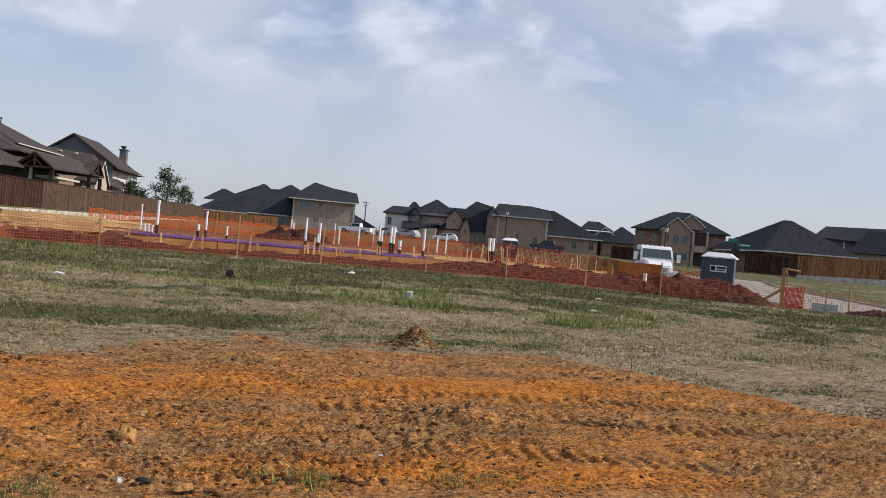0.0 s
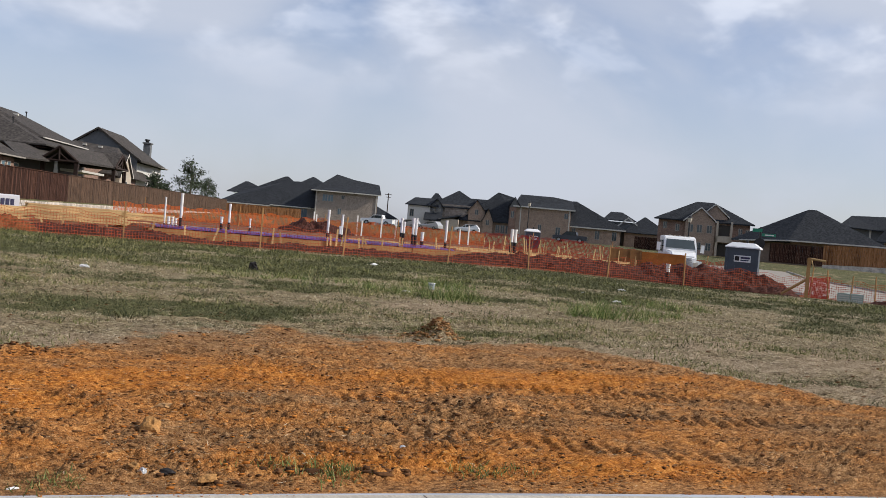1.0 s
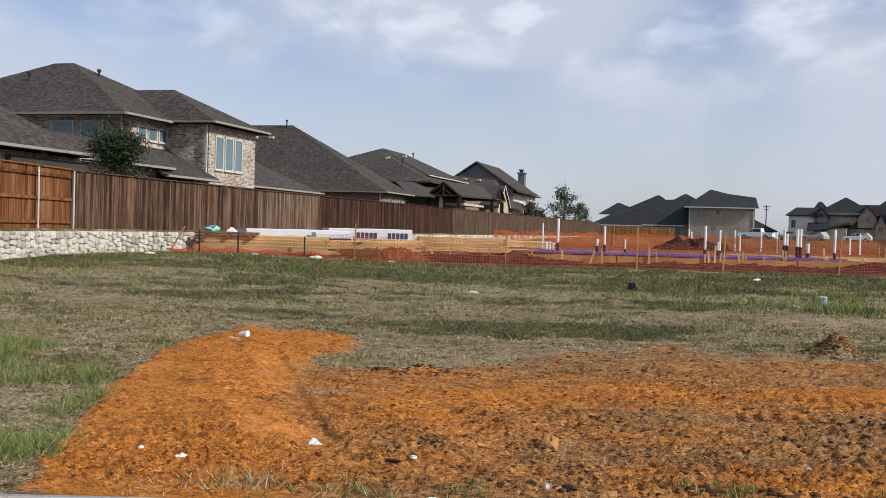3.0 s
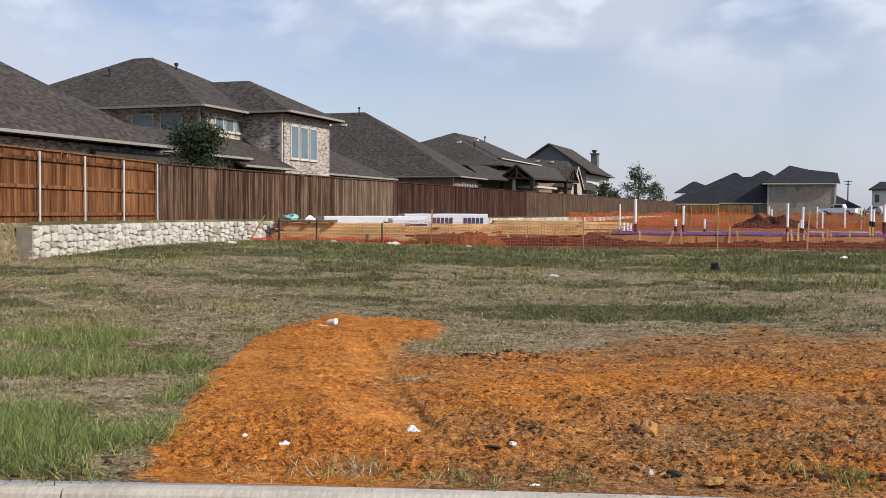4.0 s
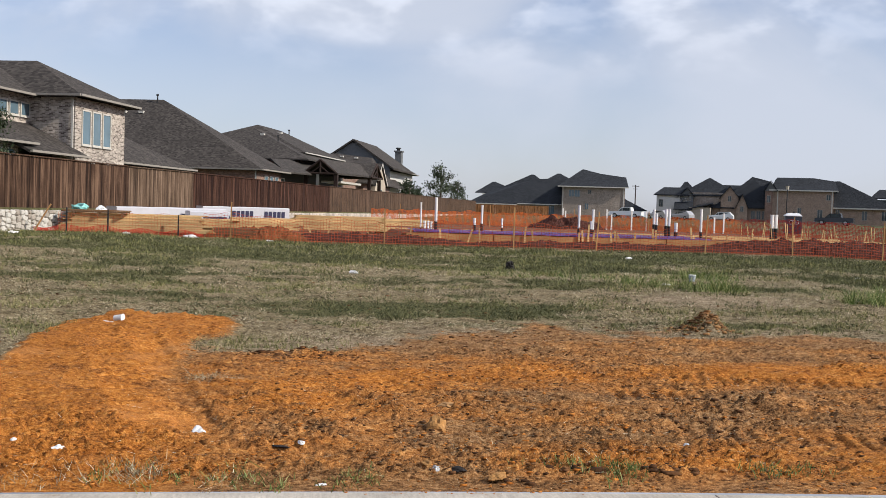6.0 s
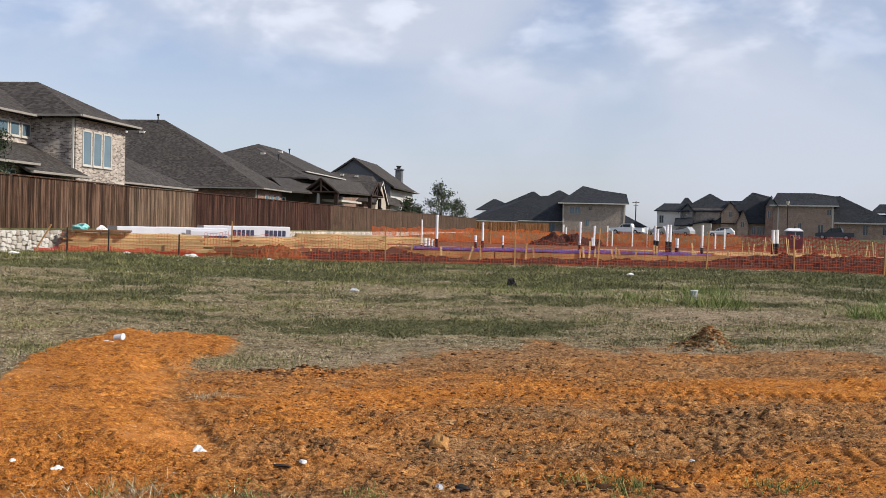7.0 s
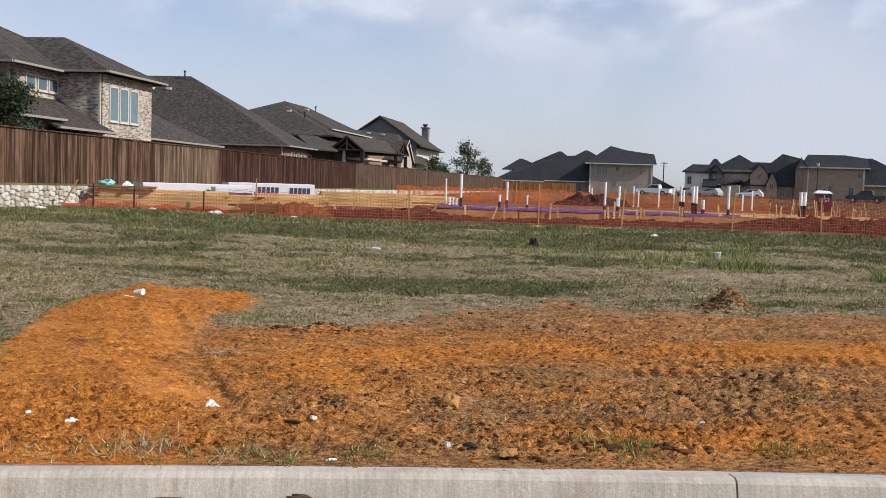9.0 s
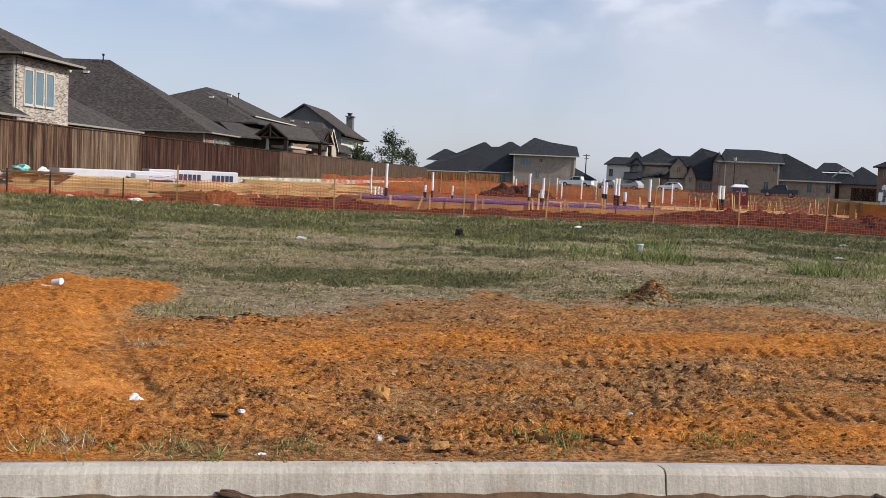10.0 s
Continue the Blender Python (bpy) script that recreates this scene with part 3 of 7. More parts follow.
# the two-storey house behind the fence
def house_two_storey():
    h = thing("house", fence_frame(), "two-storey whitewashed brick house with brown-grey shingle hip roofs", "house", "houses behind the fence")
    g = 1.2
    walls(h, "wall", BRICK_GREY, (19.6, 10.6, g, 31, 24, 7.25), label="upper block of mottled whitewashed brick")
    walls(h, "wall", BRICK_GREY, (23.3, 8.0, g, 29.0, 10.6, 7.15), label="projecting brick bay with three tall windows")
    r = part("roof", hip(18.2, 9.95, 31.6, 26.0, 7.2, None, (24.6, 17.6, 24.6, 18.9), 10.85), SHINGLE, h)
    roof_vent(r, 22.2, 18.8, 9.45)
    roof_vent(r, 24.6, 15.9, 9.95)
    roof_louvre(r, 24.0, 18.9, 10.25)
    roof_louvre(r, 24.1, 17.8, 10.3)
    part("roof", hip(22.7, 7.4, 29.6, 16.5, 7.25, None, (26.15, 11.9, 26.15, 16.0), 9.45), SHINGLE, h)
    gutter(h, [(18.15, 26.0), (18.15, 9.9), (22.7, 9.9)], 7.22)
    gutter(h, [(22.65, 10.0), (22.65, 7.35), (29.65, 7.35)], 7.27)
    downpipe(h, 19.5, 11.0, 4.6, 7.3)
    downpipe(h, 23.2, 8.1, 3.5, 7.1)
    for i in range(3):
        window(h, "-y", 24.05 + i * 1.15, 4.75, 0.82, 1.75, 8.0)
        window(h, "-y", 24.05 + i * 1.15, 2.2, 0.82, 1.45, 8.0)
        window(h, "-y", 20.35 + i * 1.05, 6.1, 0.75, 0.62, 10.6)
    window(h, "-x", 12.2, 5.85, 1.25, 1.05, 19.6)
    window(h, "-x", 14.0, 5.85, 1.25, 1.05, 19.6)
    # lower wings
    walls(h, "wall", BRICK_GREY, (-14, 6.0, g, 9.0, 20, 4.2), label="single-storey wing of brown brick")
    part("roof", hip(-15, 5.3, 8.9, 20.7, 4.35, None, (-7.0, 13.0, 1.3, 13.0), 9.4), SHINGLE, h)
    gutter(h, [(-15, 5.25), (8.95, 5.25)], 4.37)
    walls(h, "wall", BRICK_GREY, (9.0, 8.2, g, 18.3, 20, 4.3), label="brick link with small windows")
    part("roof", thicken([(8.4, 7.5, 4.42), (18.8, 7.5, 4.42), (19.6, 10.6, 5.75), (8.4, 10.6, 5.75)],
                         [(0, 1, 2, 3)]), SHINGLE, h)
    gutter(h, [(8.4, 7.45), (18.85, 7.45)], 4.44)
    walls(h, "wall", BRICK_GREY, (18.3, 9.0, g, 23.3, 12, 3.9))
    part("roof", thicken([(17.7, 7.2, 4.03), (23.3, 7.2, 4.05), (23.3, 10.6, 5.7), (17.7, 10.6, 5.7)], [(0, 1, 2, 3)]), SHINGLE, h)
    gutter(h, [(17.7, 7.15), (23.3, 7.15)], 4.05)
    for i in range(2):
        window(h, "-y", 16.2 + i * 1.05, 3.1, 0.7, 0.95, 8.2)
    for i in range(3):
        window(h, "-y", 0.6 + i * 1.3, 3.0, 0.9, 0.8, 6.0)
    part("porch_beam", boxes((4.4, 5.7, 3.55, 9.0, 5.95, 4.0)), TRIM_AND_SHADE, h)
    # low roof on the far side of the bay
    walls(h, "wall", BRICK_GREY, (29.0, 9.2, g, 40, 20, 3.9))
    part("roof", hip(29.0, 8.3, 40.5, 20.5, 4.05, None, (33.0, 13.2, 36.5, 13.2), 6.6), SHINGLE, h)
    gutter(h, [(29.0, 8.25), (40.6, 8.25)], 4.07)
    return h


def house_big_hip():
    h = thing("house", fence_frame(), "single-storey brick house under a large brown-grey hip roof", "house", "houses behind the fence")
    z = 4.62
    v = [(50.6, 36, z), (50.6, 6.9, z), (57.9, 6.9, z), (66.5, 25.5, z), (66.5, 36, z), (59, 19.0, 10.85), (59, 28, 10.85)]
    r = part("roof", thicken(v, [(0, 1, 5, 6), (1, 2, 5), (2, 3, 5), (3, 4, 6, 5), (4, 0, 6)]), SHINGLE, h)
    roof_vent(r, 58.6, 19.4, 10.8)
    roof_louvre(r, 57.2, 20.2, 9.55)
    roof_louvre(r, 57.2, 21.8, 9.55)
    walls(h, "wall", BRICK_RED, (51.2, 7.5, 1.2, 57.4, 35, 4.5))
    walls(h, "wall", BRICK_RED, (57.4, 20, 1.2, 65, 35, 4.5))
    gutter(h, [(50.55, 36), (50.55, 6.85), (58.0, 6.85)], 4.64)
    downpipe(h, 51.1, 7.6, 1.3, 4.5)
    for i in range(3):
        window(h, "-y", 53.0 + i * 1.35, 2.9, 0.75, 1.2, 7.5)
    return h


def gable_end(x, y0, y1, z, ya, za, depth=0.25):
    """A gabled wall in a plane of constant x, its foot buried in the ground."""
    v = [(x, y0, 1.2), (x, y1, 1.2), (x, y1, z), (x, ya, za), (x, y0, z)]
    v += [(a + depth, b, c) for a, b, c in v]
    return polys(v, [(0, 1, 2, 3, 4), (9, 8, 7, 6, 5), (0, 5, 6, 1), (1, 6, 7, 2), (2, 7, 8, 3), (3, 8, 9, 4), (4, 9, 5, 0)])


def house_patio():
    h = thing("house", fence_frame(), "brick house with brown-grey roofs and a dark timber patio cover", "house", "houses behind the fence")
    r = part("roof", hip(69.0, 8.5, 100, 26.6, 6.4, None, (77.6, 17.0, 89.0, 17.0), 9.95), SHINGLE, h)
    roof_vent(r, 74.0, 13.2, 8.5)
    roof_louvre(r, 75.6, 15.4, 9.15)
    v = [(73, 10, 7.25), (89.3, 10, 7.25), (89.6, 18, 10.65), (81.5, 18, 10.65), (73, 26, 7.25), (89.6, 26, 7.25)]
    r = part("roof", thicken(v, [(0, 1, 2, 3), (4, 0, 3), (3, 2, 5, 4)]), SHINGLE, h)
    roof_vent(r, 88.6, 16.6, 10.2)
    roof_louvre(r, 84.0, 16.2, 9.95)
    gutter(h, [(73, 9.95), (89.4, 9.95)], 7.27, material=TRIM)
    walls(h, "wall", BRICK_RED, (70, 9.6, 1.2, 99, 25.6, 6.3))
    part("wall", gable_end(88.8, 10.6, 25.4, 7.2, 18, 10.4), BRICK_RED, h)
    # lean-to roof and the patio cover with a gable at each end
    part("roof", thicken([(57.6, 7.2, 4.72), (81, 7.2, 5.05), (81, 10.4, 6.75), (63.2, 10.4, 6.10)], [(0, 1, 2, 3)]), SHINGLE, h)
    part("roof", thicken([(66.0, 4.7, 5.0), (66.0, 6.4, 6.3), (66.0, 8.1, 5.0), (82.5, 8.1, 5.3), (82.5, 6.4, 6.6), (82.5, 4.7, 5.3)], [(0, 1, 4, 5), (1, 2, 3, 4)], 0.18), SHINGLE, h)
    part("roof", thicken([(79.3, 4.6, 5.2), (82.2, 4.6, 6.75), (85.3, 4.6, 5.2), (85.3, 9, 5.2), (82.2, 9, 6.75), (79.3, 9, 5.2)], [(0, 1, 4, 5), (1, 2, 3, 4)], 0.18), SHINGLE, h)
    # dark panel behind the cover, its colour standing in for deep shade
    part("recess", boxes((59.5, 9.3, 1.2, 86, 9.5, 5.2)), TRIM_AND_SHADE, h, "dark panel for the deep shade under the patio cover")
    for ends, mid, top in ((((65.9, 4.75, 4.92), (65.9, 8.05, 4.92)), (65.9, 6.4, 4.92), (65.9, 6.4, 6.2)), (((79.4, 4.55, 5.1), (85.2, 4.55, 5.1)), (82.25, 4.55, 5.1), (82.25, 4.55, 6.6))):
        bm = bmesh.new()
        for e in ends:
            tube(bm, e, top, 0.11, 6)
            tube(bm, Vector(e).lerp(Vector(mid), 0.45), Vector(mid).lerp(Vector(top), 0.55), 0.07, 6)
        tube(bm, *ends, 0.11, 6)
        tube(bm, mid, top, 0.10, 6)
        part("truss", bm, TIMBER_DARK, h, "dark-stained timber truss")
    for x, y in ((66.2, 4.95), (66.2, 7.85), (79.8, 4.8), (84.8, 4.8)):
        part("post", boxes((x - 0.17, y - 0.17, 1.2, x + 0.17, y + 0.17, 4.95)), TIMBER_DARK, h)
        bm = bmesh.new()
        tube(bm, (x, y, 3.9), (x + (0.9 if x < 82 else -0.9), y, 4.9), 0.09, 6)
        part("brace", bm, TIMBER_DARK, h)
    part("post", polys([(66.5, 6.6, 1.2), (66.9, 6.6, 1.2), (66.9, 7.1, 1.2), (66.5, 7.1, 1.2), (66.6, 6.75, 5.0), (66.8, 6.75, 5.0), (66.8, 6.95, 5.0), (66.6, 6.95, 5.0)],
                       [(3, 2, 1, 0), (4, 5, 6, 7), (0, 1, 5, 4), (1, 2, 6, 5), (2, 3, 7, 6), (3, 0, 4, 7)]), TRIM, h, "white tapered column under the patio cover")
    part("canopy", boxes((70.0, 5.4, 4.15, 78.5, 7.4, 4.35)), TRIM, h, "white canopy")
    window(h, "-y", 61.8, 3.3, 2.2, 0.95, 9.3)
    return h


def house_chimney():
    h = thing("house", fence_frame(), "grey two-storey house with a gable and a chimney", "house", "houses behind the fence")
    # high gable looking along the fence
    part("roof", thicken([(111.6, 8.6, 7.45), (111.6, 14.5, 11.4), (111.6, 20.4, 7.45), (127, 20.4, 7.45), (127, 14.5, 11.4), (127, 8.6, 7.45)], [(0, 1, 4, 5), (1, 2, 3, 4)], 0.25), SHINGLE, h)
    part("wall", gable_end(112, 9.2, 19.8, 7.5, 14.5, 11.1), SIDING_GREY, h, "grey sided gable wall")
    # roof sloping down before it, with a narrow beige gable
    v = [(92, 19.5, 4.9), (93.5, 8.2, 4.9), (111.4, 8.2, 4.9), (110.5, 11.4, 8.75), (110.5, 17.0, 9.25), (110.5, 19.5, 8.0)]
    part("roof", thicken(v, [(0, 1, 3, 4), (1, 2, 3), (0, 4, 5)]), SHINGLE, h)
    roof_louvre(h, 108.3, 13.2, 8.6)
    roof_louvre(h, 108.3, 15.2, 8.75)
    walls(h, "wall", BRICK_RED, (95, 9, 1.2, 111, 19, 4.85))
    v = [(97.1, 7.9, 4.75), (100.8, 7.9, 7.55), (104.4, 7.9, 4.75), (104.4, 12.5, 4.75), (100.8, 12.5, 7.55), (97.1, 12.5, 4.75)]
    part("roof", thicken(v, [(0, 1, 4, 5), (1, 2, 3, 4)], 0.22), SHINGLE, h)
    part("barge_board", polys([(97.1, 7.85, 4.6), (100.8, 7.85, 7.35), (104.4, 7.85, 4.6), (104.4, 7.85, 4.85), (100.8, 7.85, 7.65), (97.1, 7.85, 4.85)], [(0, 1, 4, 5), (1, 2, 3, 4)]), TRIM, h)
    part("wall", polys([(97.6, 8.1, 1.2), (104, 8.1, 1.2), (104, 8.1, 4.85), (100.8, 8.1, 7.3), (97.6, 8.1, 4.85), (97.6, 12, 1.2), (104, 12, 1.2), (104, 12, 4.85), (100.8, 12, 7.3), (97.6, 12, 4.85)],
                       [(0, 1, 2, 3, 4), (9, 8, 7, 6, 5), (0, 5, 6, 1), (1, 6, 7, 2), (0, 4, 9, 5), (2, 7, 8, 3), (3, 8, 9, 4)]), SIDING, h, "beige stucco gable wall")
    window(h, "-y", 100.0, 3.3, 1.6, 0.9, 8.1)
    # the farther wing
    part("roof", hip(112.5, 9.2, 134.6, 22, 7.35, None, (114, 14.0, 127, 14.0), 10.55), SHINGLE, h)
    gutter(h, [(118, 9.15), (134.7, 9.15)], 7.37)
    walls(h, "wall", STUCCO, (113, 10.0, 1.2, 133.6, 21.5, 7.25), label="pale stucco upper wall")
    part("roof", thicken([(104, 8.6, 4.85), (124.5, 8.6, 4.85), (116, 11.2, 7.1), (104, 11.2, 7.1)], [(0, 1, 2, 3)]), SHINGLE, h)
    bm = bmesh.new()
    box(bm, 132.1, 11.6, 6.5, 133.5, 12.6, 10.9)
    box(bm, 131.95, 11.45, 10.9, 133.65, 12.75, 11.1)
    ch = part("chimney", bm, SIDING_GREY, h)
    bm = bmesh.new()
    tube(bm, (132.8, 12.2, 11.1), (132.8, 12.2, 11.4), 0.28, 8)
    tube(bm, (132.8, 12.2, 11.4), (132.8, 12.2, 11.6), 0.42, 8)
    part("chimney_cap", bm, METAL_DARK, ch)
    return h


house_two_storey()
house_big_hip()
house_patio()
house_chimney()


# wooden fence on the bank
def board_mat(name, dark, mid, pale):
    """Weathered boards: each its own tone, run-down streaks along the grain."""
    m = Mat(name, 0.88, 0.0, 0.15)
    r = m.random()
    shift = m.n.new("ShaderNodeCombineXYZ")
    for i, k in enumerate((37.0, 53.0, 19.0)):
        m.l.new(m.math("MULTIPLY", r, k), shift.inputs[i])

    def moved(scale):
        v = m.n.new("ShaderNodeVectorMath")
        m.l.new(m.co("Object", scale), v.inputs[0])
        m.l.new(shift.outputs[0], v.inputs[1])
        return v.outputs[0]
    grain = m.noise(moved((30, 30, 1.5)), 1.6, 5, 0.7)
    run = m.noise(moved((7, 7, 1.1)), 1.0, 4, 0.6)
    tone = m.math("ADD", m.math("MULTIPLY", r, 0.14), m.math("ADD", m.math("MULTIPLY", run, 0.55), m.math("MULTIPLY", grain, 0.45)))
    return m.out(m.ramp(tone, (0.42, dark), (0.56, mid), (0.72, pale)), grain, 0.4, 0.006)


BOARD_GREY = board_mat("fence_board_weathered", (0.013, 0.007, 0.005), (0.055, 0.030, 0.019), (0.175, 0.108, 0.072))
BOARD_PALE = board_mat("fence_board_pale", (0.030, 0.019, 0.013), (0.098, 0.064, 0.043), (0.215, 0.150, 0.106))
BOARD_DARK = board_mat("fence_board_stained", (0.011, 0.005, 0.004), (0.036, 0.016, 0.011), (0.100, 0.050, 0.033))
BOARD_RICH = board_mat("fence_board_cedar", (0.036, 0.014, 0.006), (0.125, 0.050, 0.020), (0.24, 0.110, 0.048))
BOARD_FRESH = board_mat("fence_board_fresh_cedar", (0.075, 0.031, 0.012), (0.23, 0.105, 0.044), (0.38, 0.19, 0.09))
BOARD_STUFF = wood_mat("fence_board_far", (0.045, 0.026, 0.017), (0.115, 0.072, 0.048), "island", scale=(5, 5, 0.3), vary=0.40)
STEEL = plain("galvanised_steel", (0.55, 0.54, 0.52), 0.5, 0.4, 0.1)


def board_mesh(name, w, t, h, material):
    bm = bmesh.new()
    # dog-eared top
    pts = [(0, 0), (w, 0), (w, h - 0.03), (w - 0.03, h), (0.03, h), (0, h - 0.03)]
    a = [bm.verts.new((x, 0, z)) for x, z in pts]
    b = [bm.verts.new((x, t, z)) for x, z in pts]
    bm.faces.new(a)
    bm.faces.new(b[::-1])
    for i in range(6):
        bm.faces.new((a[i], b[i], b[(i + 1) % 6], a[(i + 1) % 6]))
    me = bpy.data.meshes.new(name)
    bmesh.ops.recalc_face_normals(bm, faces=bm.faces)
    bm.to_mesh(me)
    bm.free()
    me.materials.append(material)
    return me


def fence_section(s0, s1, z0a, z0b, za, zb, material, label, frame_m, single=True, boards_y=0.0, back=False):
    f = thing("wooden_fence", frame_m @ pose(s0, 0, 0), label, "fence", "wooden fence on the bank")
    n = int((s1 - s0) / 0.145)
    rnd = random.Random(int(s0 * 10) + 5)
    me = board_mesh("slat", 0.1435, 0.02, 1.0, material)
    if not single:
        bm = bmesh.new()
    for i in range(n):
        k = i / n
        z0, z1 = z0a + (z0b - z0a) * k, za + (zb - za) * k + rnd.uniform(-0.02, 0.02)
        x = i * (s1 - s0) / n
        dy = rnd.uniform(-0.008, 0.008)
        if single:
            ob = link("slat", me, f)
            ob.matrix_basis = pose(x, dy, z0, 0, rnd.uniform(-0.35, 0.35), rnd.uniform(-1.5, 1.5)) @ Matrix.Diagonal((1, 1, z1 - z0, 1))
        else:
            box(bm, x, dy, z0, x + 0.138, dy + 0.02, z1)
    if not single:
        o = part("slats", bm, BOARD_STUFF, f)
        o["kind"] = "stuff"
    y = -0.06 if back else 0.022
    for k in (0.12, 0.5, 0.88):
        a0, b0 = z0a + (za - z0a) * k, z0b + (zb - z0b) * k
        part("rail", polys([(0, y, a0 - 0.045), (s1 - s0, y, b0 - 0.045), (s1 - s0, y, b0 + 0.045), (0, y, a0 + 0.045),
                            (0, y + 0.038, a0 - 0.045), (s1 - s0, y + 0.038, b0 - 0.045), (s1 - s0, y + 0.038, b0 + 0.045), (0, y + 0.038, a0 + 0.045)],
                           [(0, 1, 2, 3), (7, 6, 5, 4), (0, 4, 5, 1), (3, 2, 6, 7), (0, 3, 7, 4), (1, 5, 6, 2)]), material, f)
    part("cap_rail", polys([(0, -0.06, za), (s1 - s0, -0.06, zb), (s1 - s0, 0.09, zb), (0, 0.09, za),
                            (0, -0.06, za + 0.04), (s1 - s0, -0.06, zb + 0.04), (s1 - s0, 0.09, zb + 0.04), (0, 0.09, za + 0.04)],
                           [(3, 2, 1, 0), (4, 5, 6, 7), (0, 1, 5, 4), (2, 3, 7, 6), (0, 4, 7, 3), (1, 2, 6, 5)]), material, f)
    m = int((s1 - s0) / 2.15)
    for i in range(m + 1):
        x, k = i * (s1 - s0) / max(m, 1), i / max(m, 1)
        bm = bmesh.new()
        yy = -0.11 if back else 0.10
        tube(bm, (x, yy, z0a + (z0b - z0a) * k - 0.4), (x, yy, za + (zb - za) * k - 0.03), 0.032, 8)
        part("post", bm, STEEL, f, "galvanised steel post" if back else "")
    return f


FR = fence_frame()
fence_section(0.0, 13.1, 1.36, 1.34, 3.20, 3.19, BOARD_GREY, "weathered grey-brown vertical board fence with cap rail", FR)
fence_section(13.1, 20.0, 1.36, 1.36, 3.18, 3.22, BOARD_PALE, "pale weathered vertical board fence", FR)
fence_section(20.0, 45.7, 1.36, 1.40, 3.20, 3.25, BOARD_DARK, "dark red-brown stained vertical board fence", FR)
fence_section(45.7, 137.0, 1.40, 1.42, 3.27, 3.50, BOARD_PALE, "long pale brown vertical board fence", FR, single=False)
BEND = pose(OX, OY, 0, 0, 0, 84) @ pose(-20, 0, 0)
fence_section(0.0, 20.0, 1.40, 1.40, 3.26, 3.22, BOARD_RICH, "cedar-stained board fence seen from its rail side with steel posts", BEND, back=True)

# retaining wall of pale rubble stone
STONE = Mat("rubble_limestone", 0.9, 0, 0.2)
_c = STONE.co()
_n = STONE.noise(_c, 6, 5)
STONE = STONE.out(STONE.mix(1.0, STONE.ramp(STONE.math("ADD", STONE.math("MULTIPLY", STONE.random(), 0.7), STONE.math("MULTIPLY", _n, 0.3)),
                  (0.05, (0.22, 0.17, 0.13)), (0.25, (0.38, 0.345, 0.30)), (0.6, (0.50, 0.475, 0.43)), (0.95, (0.57, 0.55, 0.52))),
                  STONE.range(STONE.noise(_c, 30, 3), 0.3, 0.7, 0.8, 1.1), "MULTIPLY"), _n, 0.5, 0.02)
MORTAR = plain("mortar", (0.27, 0.24, 0.20), 0.95, var=0.3)
STONE_FAR = plain("rubble_limestone_far", (0.52, 0.47, 0.41), 0.9, var=0.45, scale=1.5, fine=9)


def stone_mesh(rnd):
    """A rough facing stone about 1 x 1, its face bulging towards -y."""
    bm = bmesh.new()
    n = rnd.choice((5, 6, 7))
    ring = []
    for i in range(n):
        a = 2 * math.pi * (i + rnd.uniform(-0.2, 0.2)) / n
        r = 0.5 / max(abs(math.cos(a)), abs(math.sin(a))) * rnd.uniform(0.86, 1.0)
        r = min(r, 0.62)
        ring.append((r * math.cos(a), r * math.sin(a)))
    b = [bm.verts.new((x, 0.10, z)) for x, z in ring]
    f = [bm.verts.new((x, -0.02, z)) for x, z in ring]
    g = [bm.verts.new((x * 0.78, -0.055 + rnd.uniform(-0.01, 0.01), z * 0.76)) for x, z in ring]
    for i in range(n):
        j = (i + 1) % n
        bm.faces.new((b[i], b[j], f[j], f[i]))
        bm.faces.new((f[i], f[j], g[j], g[i]))
    bm.faces.new(g)
    me = bpy.data.meshes.new("stone")
    bmesh.ops.recalc_face_normals(bm, faces=bm.faces)
    bm.to_mesh(me)
    bm.free()
    me.materials.append(STONE)
    return me


def stone_wall(frame_m, s0, s1, label, count, z0=0.45, z1=1.36):
    w = thing("stone_wall", frame_m, label, "wall", kind="structure")
    part("core", boxes((s0, -1.02, 0.2, s1, -0.62, z1 - 0.02)), MORTAR, w)
    rnd = random.Random(int(s0) + 77)
    kinds = [stone_mesh(rnd) for _ in range(14)]
    rest = bmesh.new()
    made = 0
    s = s0
    while s < s1:
        z = z0
        cw = rnd.uniform(0.17, 0.30) * (1 if made < count else 1.3)
        while z < z1 - 0.04:
            hh = min(rnd.uniform(0.11, 0.22), z1 - z)
            if z1 - z - hh < 0.08:
                hh = z1 - z
            x, ww = s + cw / 2 + rnd.uniform(-0.06, 0.06), cw * rnd.uniform(0.92, 1.2)
            if made < count:
                o = link("stone", rnd.choice(kinds), w)
                o.matrix_basis = pose(x, -1.03 + rnd.uniform(-0.02, 0.02), z + hh / 2, 0, rnd.uniform(-12, 12), rnd.uniform(-4, 4)) @ Matrix.Diagonal((ww, 1.0, hh * 1.06, 1))
                made += 1
            else:
                box(rest, x - ww * 0.46, -1.08 - rnd.uniform(0, 0.03), z + 0.01, x + ww * 0.46, -1.0, z + hh - 0.01)
            z += hh
        s += cw
    if rest.verts:
        o = part("stones", rest, STONE_FAR, w)
        o["kind"] = "stuff"
    else:
        rest.free()
    return w


stone_wall(BEND, 11.5, 20.1, "pale limestone rubble retaining wall below the fence", 300)
stone_wall(FR, -0.9, 19.0, "pale limestone rubble retaining wall below the fence", 300)
stone_wall(FR, 19.0, 136.0, "long pale limestone retaining wall below the fence", 0)


# the farther houses: local x to the right, y away; k enlarges them about the eye's height
EYE_Z = 1.75


